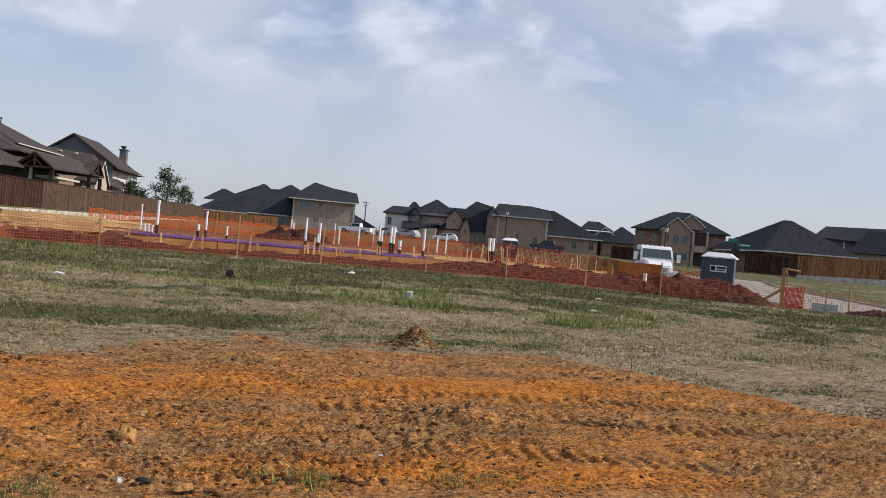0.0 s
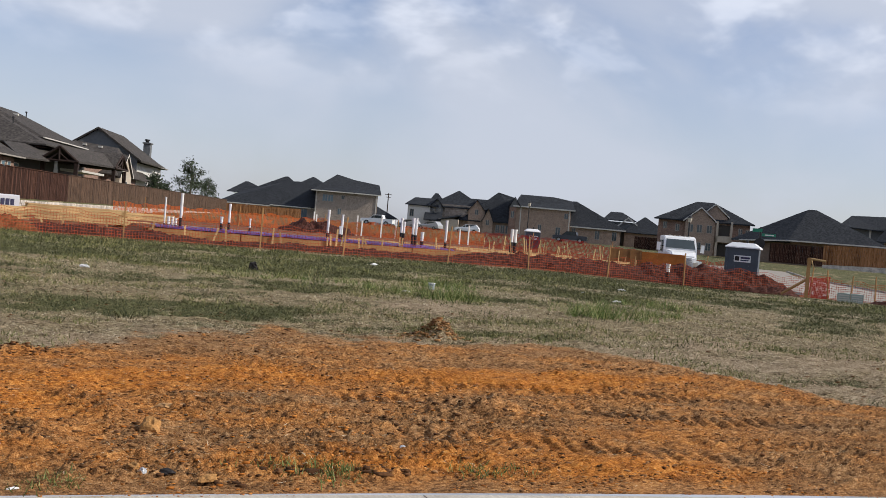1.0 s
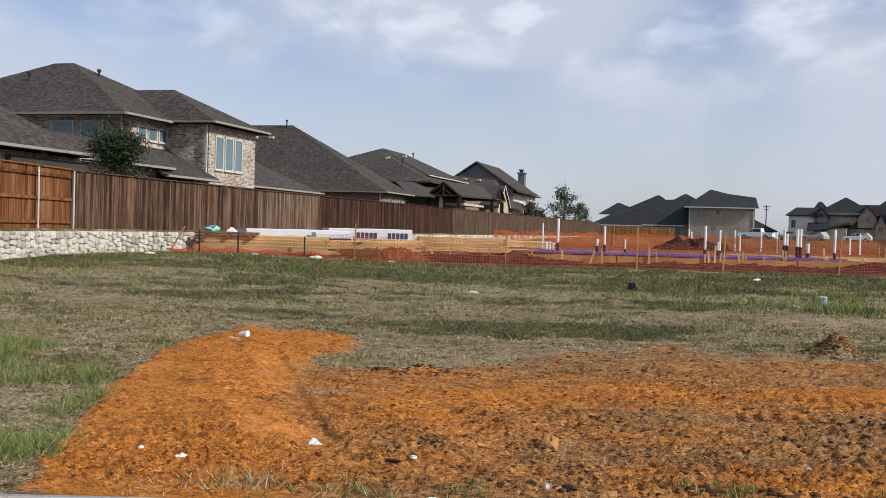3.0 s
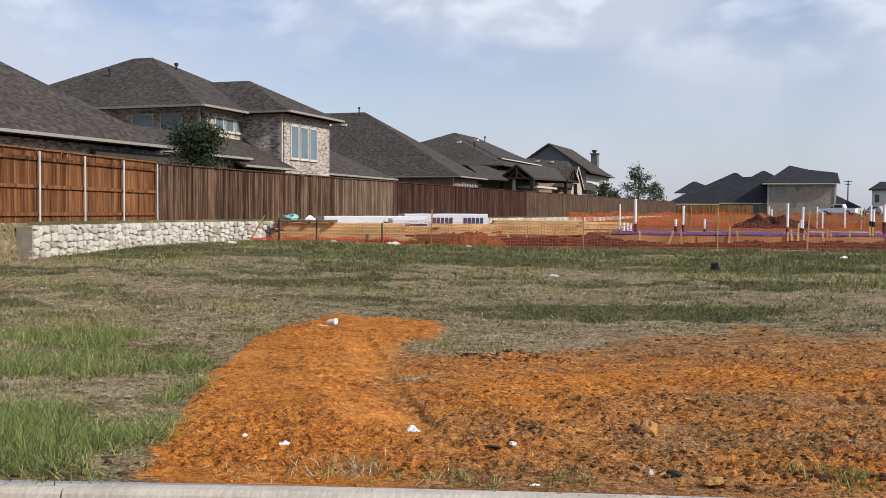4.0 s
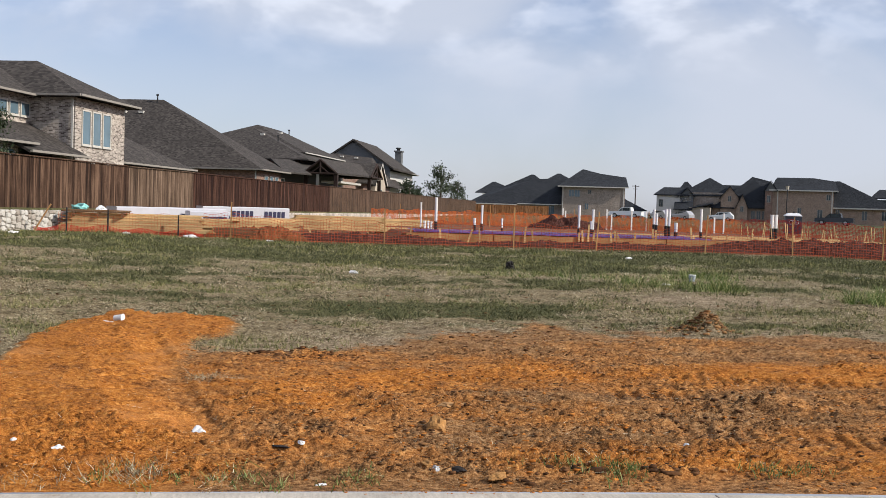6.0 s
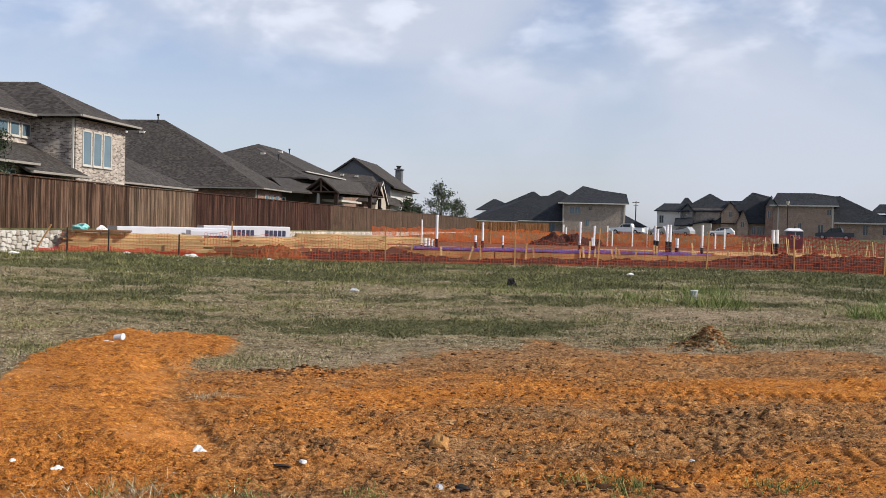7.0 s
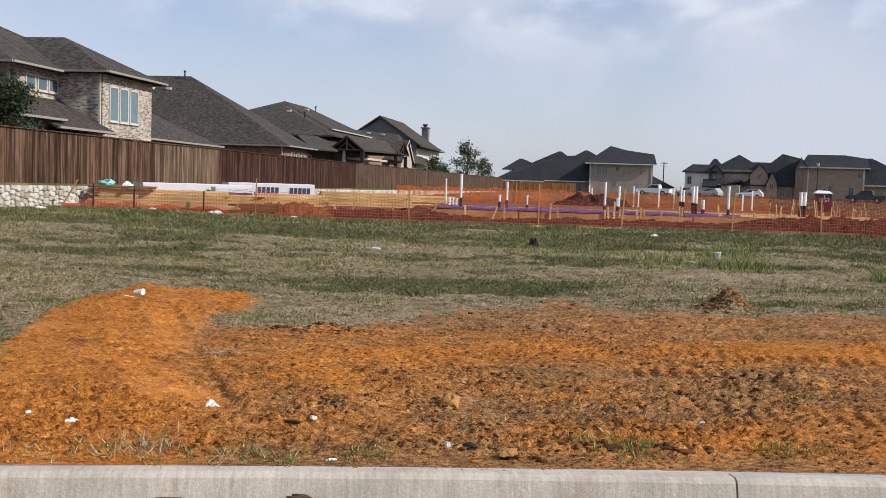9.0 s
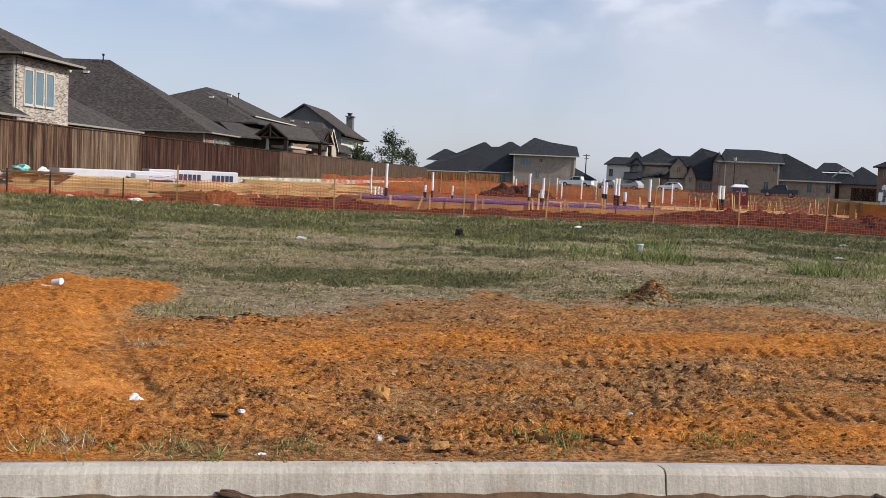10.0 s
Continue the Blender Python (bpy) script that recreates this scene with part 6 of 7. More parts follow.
# vehicles
def wheel(parent, x, y, r, w=0.24):
    bm = bmesh.new()
    tube(bm, (x, y - w / 2, r), (x, y + w / 2, r), r, 20)
    t = part("wheel", bm, RUBBER, parent)
    bm = bmesh.new()
    tube(bm, (x, y - w / 2 - 0.01, r), (x, y + w / 2 + 0.01, r), r * 0.58, 14)
    part("rim", bm, PAINT_SILVER, t)


def extrude_profile(pts, y0, y1, taper=0.0):
    bm = bmesh.new()
    a = [bm.verts.new((x, y0 + (taper if z > 1.0 else 0), z)) for x, z in pts]
    b = [bm.verts.new((x, y1 - (taper if z > 1.0 else 0), z)) for x, z in pts]
    n = len(pts)
    for i in range(n):
        j = (i + 1) % n
        bm.faces.new((a[i], a[j], b[j], b[i]))
    bm.faces.new(a[::-1])
    bm.faces.new(b)
    return bm


def pickup(x, y, z, rz, paint, label, kind="pickup"):
    c = thing("pickup_truck" if kind == "pickup" else "car", pose(x, y, z, 0, 0, rz), label, "vehicle", "parked vehicles")
    if kind == "pickup":
        body = [(-2.9, 0.5), (2.85, 0.5), (2.9, 0.95), (2.75, 1.12), (1.35, 1.2), (0.6, 1.86), (-0.95, 1.9), (-1.15, 1.25), (-2.9, 1.22)]
        glass = [((0.55, 1.25), (1.15, 1.25), (0.55, 1.74)), ((-0.85, 1.28), (0.45, 1.28), (0.45, 1.76), (-0.85, 1.78))]
        wx = (1.8, -1.75)
        r = 0.42
    else:
        body = [(-2.3, 0.4), (2.25, 0.4), (2.3, 0.8), (2.1, 0.98), (1.0, 1.06), (0.35, 1.6), (-1.6, 1.66), (-2.2, 1.1), (-2.3, 0.9)]
        glass = [((0.3, 1.08), (0.85, 1.08), (0.3, 1.5)), ((-1.55, 1.12), (0.2, 1.1), (0.2, 1.52), (-1.45, 1.55))]
        wx = (1.45, -1.4)
        r = 0.35
    part("body", extrude_profile(body, -0.95, 0.95, 0.12), paint, c)
    for g in glass:
        for yy in (-0.845, 0.845):
            bm = bmesh.new()
            a = [bm.verts.new((px, yy - 0.008 * (1 if yy > 0 else -1), pz)) for px, pz in g]
            b = [bm.verts.new((px, yy + 0.008 * (1 if yy > 0 else -1), pz)) for px, pz in g]
            bm.faces.new(a)
            bm.faces.new(b[::-1])
            for i in range(len(g)):
                j = (i + 1) % len(g)
                bm.faces.new((a[i], b[i], b[j], a[j]))
            part("side_window", bm, GLASS_DARK, c)
    for xx in wx:
        for yy in (-0.84, 0.84):
            wheel(c, xx, yy, r)
    part("bumper", boxes((body[1][0] - 0.02, -0.9, 0.45, body[1][0] + 0.12, 0.9, 0.68)), PAINT_SILVER, c)
    for s in (-1, 1):
        part("headlight", boxes((body[2][0] - 0.05, s * 0.72 - 0.16, 0.78, body[2][0] + 0.03, s * 0.72 + 0.16, 0.95)), LAMP_GLASS, c)
    return c


def on_sight(az, d):
    return d * math.sin(radians(az)), d * math.cos(radians(az))


x, y = on_sight(17.65, 180)
pickup(x, y, float(land(x, y)), 146, PAINT_WHITE, "white crew-cab pickup parked before the buff brick house")
x, y = on_sight(20.6, 192)
pickup(x, y, float(land(x, y)), 128, PAINT_SILVER, "silver car parked in the street", "car")
x, y = on_sight(22.7, 190)
pickup(x, y, float(land(x, y)), 150, PAINT_WHITE, "white car parked before the pale house", "car")
x, y = on_sight(19.4, 196)
pickup(x, y, float(land(x, y)), 120, PAINT_SILVER, "silver car parked in the street", "car")
x, y = on_sight(28.5, 172)
pickup(x, y, float(land(x, y)), 142, PAINT_BLACK, "black pickup parked before the tan brick house")


def work_truck(x, y, z, rz):
    t = thing("work_truck", pose(x, y, z, 0, 0, rz), "white medium-duty work truck with a sloping hood", "truck", "parked vehicles")
    # nose towards -y
    cab = [(0.0, 0.85), (0.0, 1.76), (0.35, 2.48), (0.6, 2.62), (2.1, 2.62), (2.1, 0.85)]
    bm = bmesh.new()
    a = [bm.verts.new((-1.08 + (0.10 if zz > 2 else 0), yy, zz)) for yy, zz in cab]
    b = [bm.verts.new((1.08 - (0.10 if zz > 2 else 0), yy, zz)) for yy, zz in cab]
    for i in range(len(cab)):
        j = (i + 1) % len(cab)
        bm.faces.new((a[i], a[j], b[j], b[i]))
    bm.faces.new(a[::-1])
    bm.faces.new(b)
    bmesh.ops.bevel(bm, geom=bm.edges[:], offset=0.05, segments=2, affect="EDGES")
    body = part("cab", bm, PAINT_WHITE, t)
    part("windscreen", polys([(-0.93, 0.010, 1.84), (0.93, 0.010, 1.84), (0.86, 0.280, 2.40), (-0.86, 0.280, 2.40), (-0.93, 0.040, 1.84), (0.93, 0.040, 1.84), (0.86, 0.310, 2.40), (-0.86, 0.310, 2.40)],
                             [(0, 1, 2, 3), (7, 6, 5, 4), (0, 4, 5, 1), (1, 5, 6, 2), (2, 6, 7, 3), (3, 7, 4, 0)]), GLASS_DARK, body, "dark windscreen")
    for s in (-1, 1):
        part("side_window", boxes((s * 1.085 - 0.012, 0.45, 1.6, s * 1.085 + 0.012, 1.5, 2.3)), GLASS_DARK, body)
    hood = [(0.0, 0.8), (0.0, 1.74), (-0.9, 1.60), (-1.35, 1.36), (-1.45, 0.7)]
    bm = bmesh.new()
    a = [bm.verts.new((-0.98 + (0.22 if yy < -0.5 else 0), yy, zz)) for yy, zz in hood]
    b = [bm.verts.new((0.98 - (0.22 if yy < -0.5 else 0), yy, zz)) for yy, zz in hood]
    for i in range(len(hood)):
        j = (i + 1) % len(hood)
        bm.faces.new((a[i], a[j], b[j], b[i]))
    bm.faces.new(a[::-1])
    bm.faces.new(b)
    bmesh.ops.bevel(bm, geom=bm.edges[:], offset=0.09, segments=2, affect="EDGES")
    part("hood", bm, PAINT_WHITE, t)
    for i in range(5):
        part("grille_bar", boxes((-0.5, -1.50, 0.80 + i * 0.11, 0.5, -1.42 + i * 0.012, 0.85 + i * 0.11)), PAINT_SILVER, t)
    part("bumper", boxes((-1.15, -1.62, 0.42, 1.15, -1.42, 0.68)), PAINT_SILVER, t)
    for s in (-1, 1):
        part("headlight", boxes((s * 0.72 - 0.14, -1.48, 0.78, s * 0.72 + 0.14, -1.36, 1.02)), LAMP_GLASS, t)
        m = part("mirror", boxes((s * 1.38 - 0.11, -0.02, 1.65, s * 1.38 + 0.11, 0.08, 2.15)), PAINT_WHITE, t)
        part("mirror_arm", boxes((min(s * 1.05, s * 1.3), 0.0, 1.9, max(s * 1.05, s * 1.3), 0.05, 1.94)), METAL_DARK, m)
        part("fender", boxes((s * 1.0 - 0.18, -1.15, 0.75, s * 1.0 + 0.18, 0.0, 1.12)), PAINT_WHITE, t)
    for i in range(5):
        part("marker_lamp", boxes((-0.62 + i * 0.31 - 0.05, 0.52, 2.62, -0.62 + i * 0.31 + 0.05, 0.66, 2.67)), LAMP_GLASS, t)
    part("bed", boxes((-1.2, 2.3, 0.95, 1.2, 7.6, 1.12)), METAL_DARK, t)
    for yy in (-0.6, 5.4):
        for s in (-1, 1):
            bm = bmesh.new()
            tube(bm, (s * 0.98 - 0.15, yy, 0.5), (s * 0.98 + 0.15, yy, 0.5), 0.5, 20)
            wh = part("wheel", bm, RUBBER, t)
            bm = bmesh.new()
            tube(bm, (s * 0.98 - 0.16, yy, 0.5), (s * 0.98 + 0.16, yy, 0.5), 0.28, 14)
            part("rim", bm, PAINT_SILVER, wh)
    return t


work_truck(37.6, 54.4, 0.03, -24)

# orange panels, corner post, signs, lamps
for (x, y, w, hh, rz, mat, lab) in ((27.3, 44.0, 1.6, 0.95, -20, PANEL_BROWN, "brown plywood panel standing on the site"), (28.8, 43.2, 2.4, 0.9, -38, FLAT_ORANGE, "orange-brown plywood panel standing on the site")):
    p = thing("panel", pose(x, y, 0.62, -4, 0, rz), lab, "panel", "panels on the site")
    part("board", boxes((-w / 2, -0.02, -0.5, w / 2, 0.02, hh)), mat, p)
    for i in range(int(w / 0.5) + 1):
        part("batten", boxes((-w / 2 + i * 0.5, -0.05, -0.5, -w / 2 + i * 0.5 + 0.05, -0.021, hh)), mat, p)
pst = thing("timber_post", pose(28.55, 32.35, float(land(28.55, 32.35)) - 0.2, 0, 0, -41), "braced timber post with a bent pipe arm", "post")
part("post", boxes((-0.07, -0.07, 0, 0.07, 0.07, 1.82)), FORM, pst)
bm = bmesh.new()
tube(bm, (0, -0.02, 1.80), (0.62, -0.02, 1.74), 0.04, 8)
tube(bm, (0.08, -0.1, 1.75), (0.2, -0.1, 1.4), 0.03, 8)
part("arm", bm, LUMBER, pst)
bm = bmesh.new()
tube(bm, (-0.95, 0, 0.3), (-0.05, 0, 0.95), 0.06, 6)
part("brace", bm, FORM, pst)


def street_lamp(x, y, z, hgt):
    s = thing("street_lamp", pose(x, y, z), "black lantern street lamp on a slim post", "street lamp", "street lamps")
    bm = bmesh.new()
    tube(bm, (0, 0, 0), (0, 0, 0.6), 0.14, 10)
    tube(bm, (0, 0, 0.6), (0, 0, hgt - 0.55), 0.06, 8)
    part("post", bm, METAL_DARK, s)
    bm = bmesh.new()
    tube(bm, (0, 0, hgt - 0.55), (0, 0, hgt - 0.15), 0.13, 8, 0.22)
    part("lantern", bm, LAMP_GLASS, s)
    bm = bmesh.new()
    tube(bm, (0, 0, hgt - 0.15), (0, 0, hgt + 0.08), 0.26, 8, 0.03)
    part("cap", bm, METAL_DARK, s)


x, y = on_sight(34.95, 95)
street_lamp(x, y, 0.05, 4.85)
x, y = on_sight(26.1, 120)
street_lamp(x, y, 0.9, 5.0)
sx, sy = on_sight(38.76, 62)
sg = thing("street_sign", pose(sx, sy, 0.0, 0, 0, -38), "black sign post with green street name blades", "street sign")
bm = bmesh.new()
tube(bm, (0, 0, 0), (0, 0, 3.5), 0.06, 8)
part("post", bm, METAL_DARK, sg)
part("blade", boxes((0.08, -0.015, 2.98, 0.85, 0.015, 3.14)), SIGN_GREEN, sg)
part("blade", boxes((-0.45, -0.1, 3.2, 0.1, -0.07, 3.4)), SIGN_GREEN, sg)
part("print_bar", boxes((0.25, -0.022, 3.03, 0.75, -0.016, 3.09)), PLASTIC_WHITE, sg)
bm = bmesh.new()
tube(bm, (0, -0.07, 2.55), (0, -0.09, 2.55), 0.32, 8)
part("plate", bm, METAL_DARK, sg)
# utility pole far off, and pale utility boxes near the corner
ux, uy = on_sight(18.1, 260)
up_ = thing("utility_pole", pose(ux, uy, 1.5), "dark timber utility pole with cross-arm", "utility pole")
bm = bmesh.new()
tube(bm, (0, 0, -0.5), (0, 0, 8.3), 0.17, 8, 0.12)
part("shaft", bm, TIMBER_DARK, up_)
part("cross_arm", boxes((-0.9, -0.06, 7.9, 0.9, 0.06, 8.05)), TIMBER_DARK, up_)
part("cross_arm", boxes((-0.6, -0.06, 7.2, 0.6, 0.06, 7.32)), TIMBER_DARK, up_)
for i, az in enumerate((43.3, 43.95)):
    x, y = on_sight(az, 40.5)
    u = thing("utility_box", pose(x, y, float(land(x, y)) - 0.05, 0, 0, -44), "pale green-grey louvred utility cabinet on the ground", "utility box", "utility boxes")
    part("cabinet", boxes((-0.22, -0.2, 0, 0.22, 0.2, 0.42)), plain("cabinet_pale_green", (0.33, 0.38, 0.34), 0.5, var=0.1), u)
    for j in range(4):
        part("louvre", boxes((-0.18, -0.215, 0.08 + j * 0.08, 0.18, -0.201, 0.12 + j * 0.08)), TRIM, u)

# cross street with a kerb, on the far right
bm = bmesh.new()
p0, p1 = Vector((72, 92)), Vector((36, 33))
d = (p1 - p0).normalized()
side = Vector((-d.y, d.x))
n = 40
prev = None
for i in range(n + 1):
    c = p0 + (p1 - p0) * (i / n)
    row = []
    for o, dz in ((-4.6, 0.02), (-4.5, 0.15), (-4.35, 0.15), (-4.3, 0.03), (0, 0.09), (4.3, 0.03), (4.35, 0.15), (4.5, 0.15), (4.6, 0.02)):
        q = c + side * o
        row.append(bm.verts.new((q.x, q.y, float(land(c.x, c.y)) + dz)))
    if prev:
        for a in range(len(row) - 1):
            bm.faces.new((prev[a], prev[a + 1], row[a + 1], row[a]))
    prev = row
tagged(part("cross_street", bm, ROADWAY), "pale concrete side street with kerbs", "road", kind="structure")


# trees behind the fence
BARK = plain("bark", (0.075, 0.055, 0.04), 0.9, var=0.4, fine=20)


def leaf_mat(name, c1, c2):
    m = Mat(name, 0.6, 0, 0.3)
    return m.out(m.mix(m.island(), c1, c2))


LEAF_A = leaf_mat("leaf_dark_green", (0.012, 0.022, 0.009), (0.038, 0.055, 0.022))
LEAF_B = leaf_mat("leaf_grey_green", (0.024, 0.036, 0.018), (0.068, 0.088, 0.044))


def tree(x, y, z, hgt, spread, leaf, label, count, size, seed, trunk_h=0.35, gaps=0.16):
    t = thing("tree", pose(x, y, z), label, "tree", "trees behind the fence")
    r = random.Random(seed)
    bm = bmesh.new()
    tube(bm, (0, 0, -0.3), (0.05, 0, hgt * 0.55), 0.03 * hgt, 8, 0.014 * hgt)
    tube(bm, (0.05, 0, hgt * 0.55), (0, 0.05, hgt * 0.95), 0.014 * hgt, 6, 0.004 * hgt)
    tips = []
    for i in range(16):
        a, k = r.uniform(0, 6.28), r.uniform(trunk_h, 0.9)
        ln = spread * r.uniform(0.5, 1.05) * (1.25 - 0.9 * k)
        p, q = Vector((0.03, 0, hgt * k)), Vector((ln * math.cos(a), ln * math.sin(a), hgt * min(1.0, k + r.uniform(0.02, 0.2))))
        tube(bm, p, q, 0.008 * hgt, 5, 0.003 * hgt)
        tips += [q, p.lerp(q, 0.65), p.lerp(q, 0.85)]
    tips += [Vector((0, 0, hgt * 0.97)), Vector((0.1, 0, hgt * 0.85))]
    part("trunk", bm, BARK, t)
    verts, faces = [], []
    for i in range(count):
        c = r.choice(tips)
        p = c + Vector((r.gauss(0, 1), r.gauss(0, 1), r.gauss(0, 0.8))) * spread * gaps
        a, b = Vector((r.gauss(0, 1), r.gauss(0, 1), r.gauss(0, 1))).normalized(), Vector((r.gauss(0, 1), r.gauss(0, 1), r.gauss(0, 1))).normalized()
        s = size * r.uniform(0.6, 1.3)
        k = len(verts)
        verts += [p - a * s, p + b * s * 0.45, p + a * s, p - b * s * 0.45]
        faces.append((k, k + 1, k + 2, k + 3))
    me = bpy.data.meshes.new("crown")
    me.from_pydata([tuple(v) for v in verts], [], faces)
    me.materials.append(leaf)
    link("crown", me, t)
    return t


def at_fence(s, w):
    return OX + s * HU[0] - w * HV[0], OY + s * HU[1] - w * HV[1]


x, y = at_fence(6.6, 2.6)
tree(x, y, 1.35, 3.3, 1.15, LEAF_A, "dense dark green young tree behind the board fence", 24000, 0.065, 3, 0.05, 0.30)
x, y = at_fence(138, 6)
tree(x, y, 1.4, 7.6, 2.9, LEAF_B, "thin open grey-green tree behind the long fence", 2600, 0.20, 7, 0.25)
x, y = at_fence(151, 5)
tree(x, y, 1.4, 5.4, 2.0, LEAF_B, "small grey-green tree behind the long fence", 1500, 0.18, 8, 0.2)
x, y = at_fence(99, 4)
tree(x, y, 1.4, 4.0, 1.9, LEAF_A, "rounded dark shrub tree behind the long fence", 3000, 0.16, 9, 0.15)
x, y = at_fence(108, 5)
tree(x, y, 1.4, 3.4, 1.9, LEAF_A, "low dark shrub behind the long fence", 2000, 0.16, 10, 0.15)


# grass, straw and clods
def grass_mat(name, c1, c2, c3):
    m = Mat(name, 0.75, 0, 0.2)
    return m.out(m.ramp(m.island(), (0.0, c1), (0.55, c2), (1.0, c3)))


GRASS_GREEN = grass_mat("grass_green", (0.026, 0.032, 0.012), (0.078, 0.088, 0.034), (0.26, 0.24, 0.12))
GRASS_DRY = grass_mat("grass_dry", (0.070, 0.052, 0.030), (0.31, 0.25, 0.15), (0.80, 0.71, 0.52))
GRASS_YELLOW = grass_mat("grass_yellow_green", (0.060, 0.070, 0.020), (0.175, 0.180, 0.060), (0.40, 0.36, 0.17))
GRASS_LUSH = grass_mat("grass_lush", (0.050, 0.080, 0.018), (0.135, 0.185, 0.050), (0.36, 0.36, 0.15))
rng = np.random.default_rng(7)


def tri_mesh(name, a, b, c, material, label, category):
    n = len(a)
    co = np.stack([a, b, c], 1).reshape(-1, 3)
    me = bpy.data.meshes.new(name)
    me.vertices.add(3 * n)
    me.vertices.foreach_set("co", co.ravel())
    me.loops.add(3 * n)
    me.loops.foreach_set("vertex_index", np.arange(3 * n, dtype=np.int32))
    me.polygons.add(n)
    me.polygons.foreach_set("loop_start", np.arange(0, 3 * n, 3, dtype=np.int32))
    me.update(calc_edges=True)
    me.materials.append(material)
    return tagged(link(name, me), label, category, kind="stuff")


def scatter(n, d0, d1, az0=-27, az1=51):
    d = d0 * (d1 / d0) ** rng.random(n)
    az = np.radians(rng.uniform(az0, az1, n))
    return d * np.sin(az), d * np.cos(az)


def blades(x, y, per, radius, hgt, lean, wide):
    """Blades of tufts at x, y; the rest are arrays or numbers per tuft."""
    n = len(x)
    X, Y = np.repeat(x, per), np.repeat(y, per)
    rad = np.repeat(np.broadcast_to(radius, n), per)
    h = np.repeat(np.broadcast_to(hgt, n), per) * rng.uniform(0.45, 1.15, n * per)
    le = np.repeat(np.broadcast_to(lean, n), per)
    w = np.repeat(np.broadcast_to(wide, n), per)
    X = X + rng.normal(0, 1, n * per) * rad
    Y = Y + rng.normal(0, 1, n * per) * rad
    Z = ground_z(X, Y) - 0.008
    a = rng.uniform(0, 6.283, n * per)
    l = rng.normal(0, 1, (2, n * per)) * le
    p = np.stack([X, Y, Z], -1)
    s = np.stack([np.cos(a), np.sin(a), 0 * a], -1) * (w / 2)[:, None]
    tip = p + np.stack([l[0] * h, l[1] * h, h / np.sqrt(1 + 0.3 * (l ** 2).sum(0))], -1)
    return p - s, p + s, tip


def on_turf(x, y):
    c, fill, band = clay_mask(x, y)
    return (c < 0.3) & (band < 0.45) & (y > kerb_y(x) + 0.05) & (y < site_front(x) + 1.0) & (bank(x, y) < -1.2)


def cat(*sets):
    return [np.concatenate(q) for q in zip(*sets)]


x, y = scatter(125000, 6.0, 40)
k = on_turf(x, y)
x, y = x[k], y[k]
g = green_mask(x, y) + 0.22 * fbm(x * 2.3, y * 2.3, 3, 91)
d = np.hypot(x, y)
bare = bare_mask(x, y)
green = g > 0.26 + 0.45 * rng.random(len(x))
xg, yg, dg = x[green], y[green], d[green]
clump = np.maximum(0, fbm(xg * 1.6, yg * 1.9, 3, 55)) ** 2
tri_mesh("grass", *blades(xg, yg, 8, 0.03 + 0.0022 * dg, 0.030 + 0.0011 * dg + 0.085 * clump, 0.95, 0.0045 + 0.00055 * dg), GRASS_GREEN, "patchy weedy green grass across the lot", "grass")
dry = ~green & (rng.random(len(x)) < 0.95 - 0.80 * np.clip(bare * 1.2, 0, 1))
xd, yd, dd = x[dry], y[dry], d[dry]
mat_ = np.maximum(0, fbm(xd * 1.3, yd * 1.6, 3, 57))
tri_mesh("dry_grass", *blades(xd, yd, 7, 0.04 + 0.0020 * dd, 0.018 + 0.0006 * dd + 0.035 * mat_, 1.9, 0.0035 + 0.0005 * dd), GRASS_DRY, "flattened straw-coloured dead grass", "grass")
# yellow-green seed heads over the greener stretches
x, y = scatter(9000, 9.0, 36)
k = on_turf(x, y) & (fbm(x * 0.5, y * 0.7, 4, 97) + 0.2 * (y > 22) + 0.35 * rng.random(len(x)) > 0.46)
x, y = x[k], y[k]
d = np.hypot(x, y)
tri_mesh("seed_grass", *blades(x, y, 12, 0.06 + 0.0035 * d, 0.05 + 0.0028 * d, 0.55, 0.0045 + 0.0005 * d), GRASS_YELLOW, "yellow-green seeding grass among the weeds", "grass")
x, y = scatter(4200, 7.0, 34)
k = on_turf(x, y) & (fbm(x * 0.6, y * 0.6, 3, 95) + 0.5 * rng.random(len(x)) > 0.30)
x, y = x[k], y[k]
d = np.hypot(x, y)
tri_mesh("weeds", *blades(x, y, 16, 0.05 + 0.002 * d, 0.04 + 0.0016 * d, 0.9, 0.005 + 0.0006 * d), GRASS_GREEN, "low olive weeds scattered through dead grass", "weeds")
# bent straw lying on clay and bare soil
x, y = scatter(16000, 5.9, 26)
k = (y > kerb_y(x) + 0.03)
x, y = x[k], y[k]
d = np.hypot(x, y)
tri_mesh("straw", *blades(x, y, 2, 0.05, 0.018, 5.0, 0.003 + 0.0004 * d), GRASS_DRY, "scattered loose straw on bare soil", "straw")
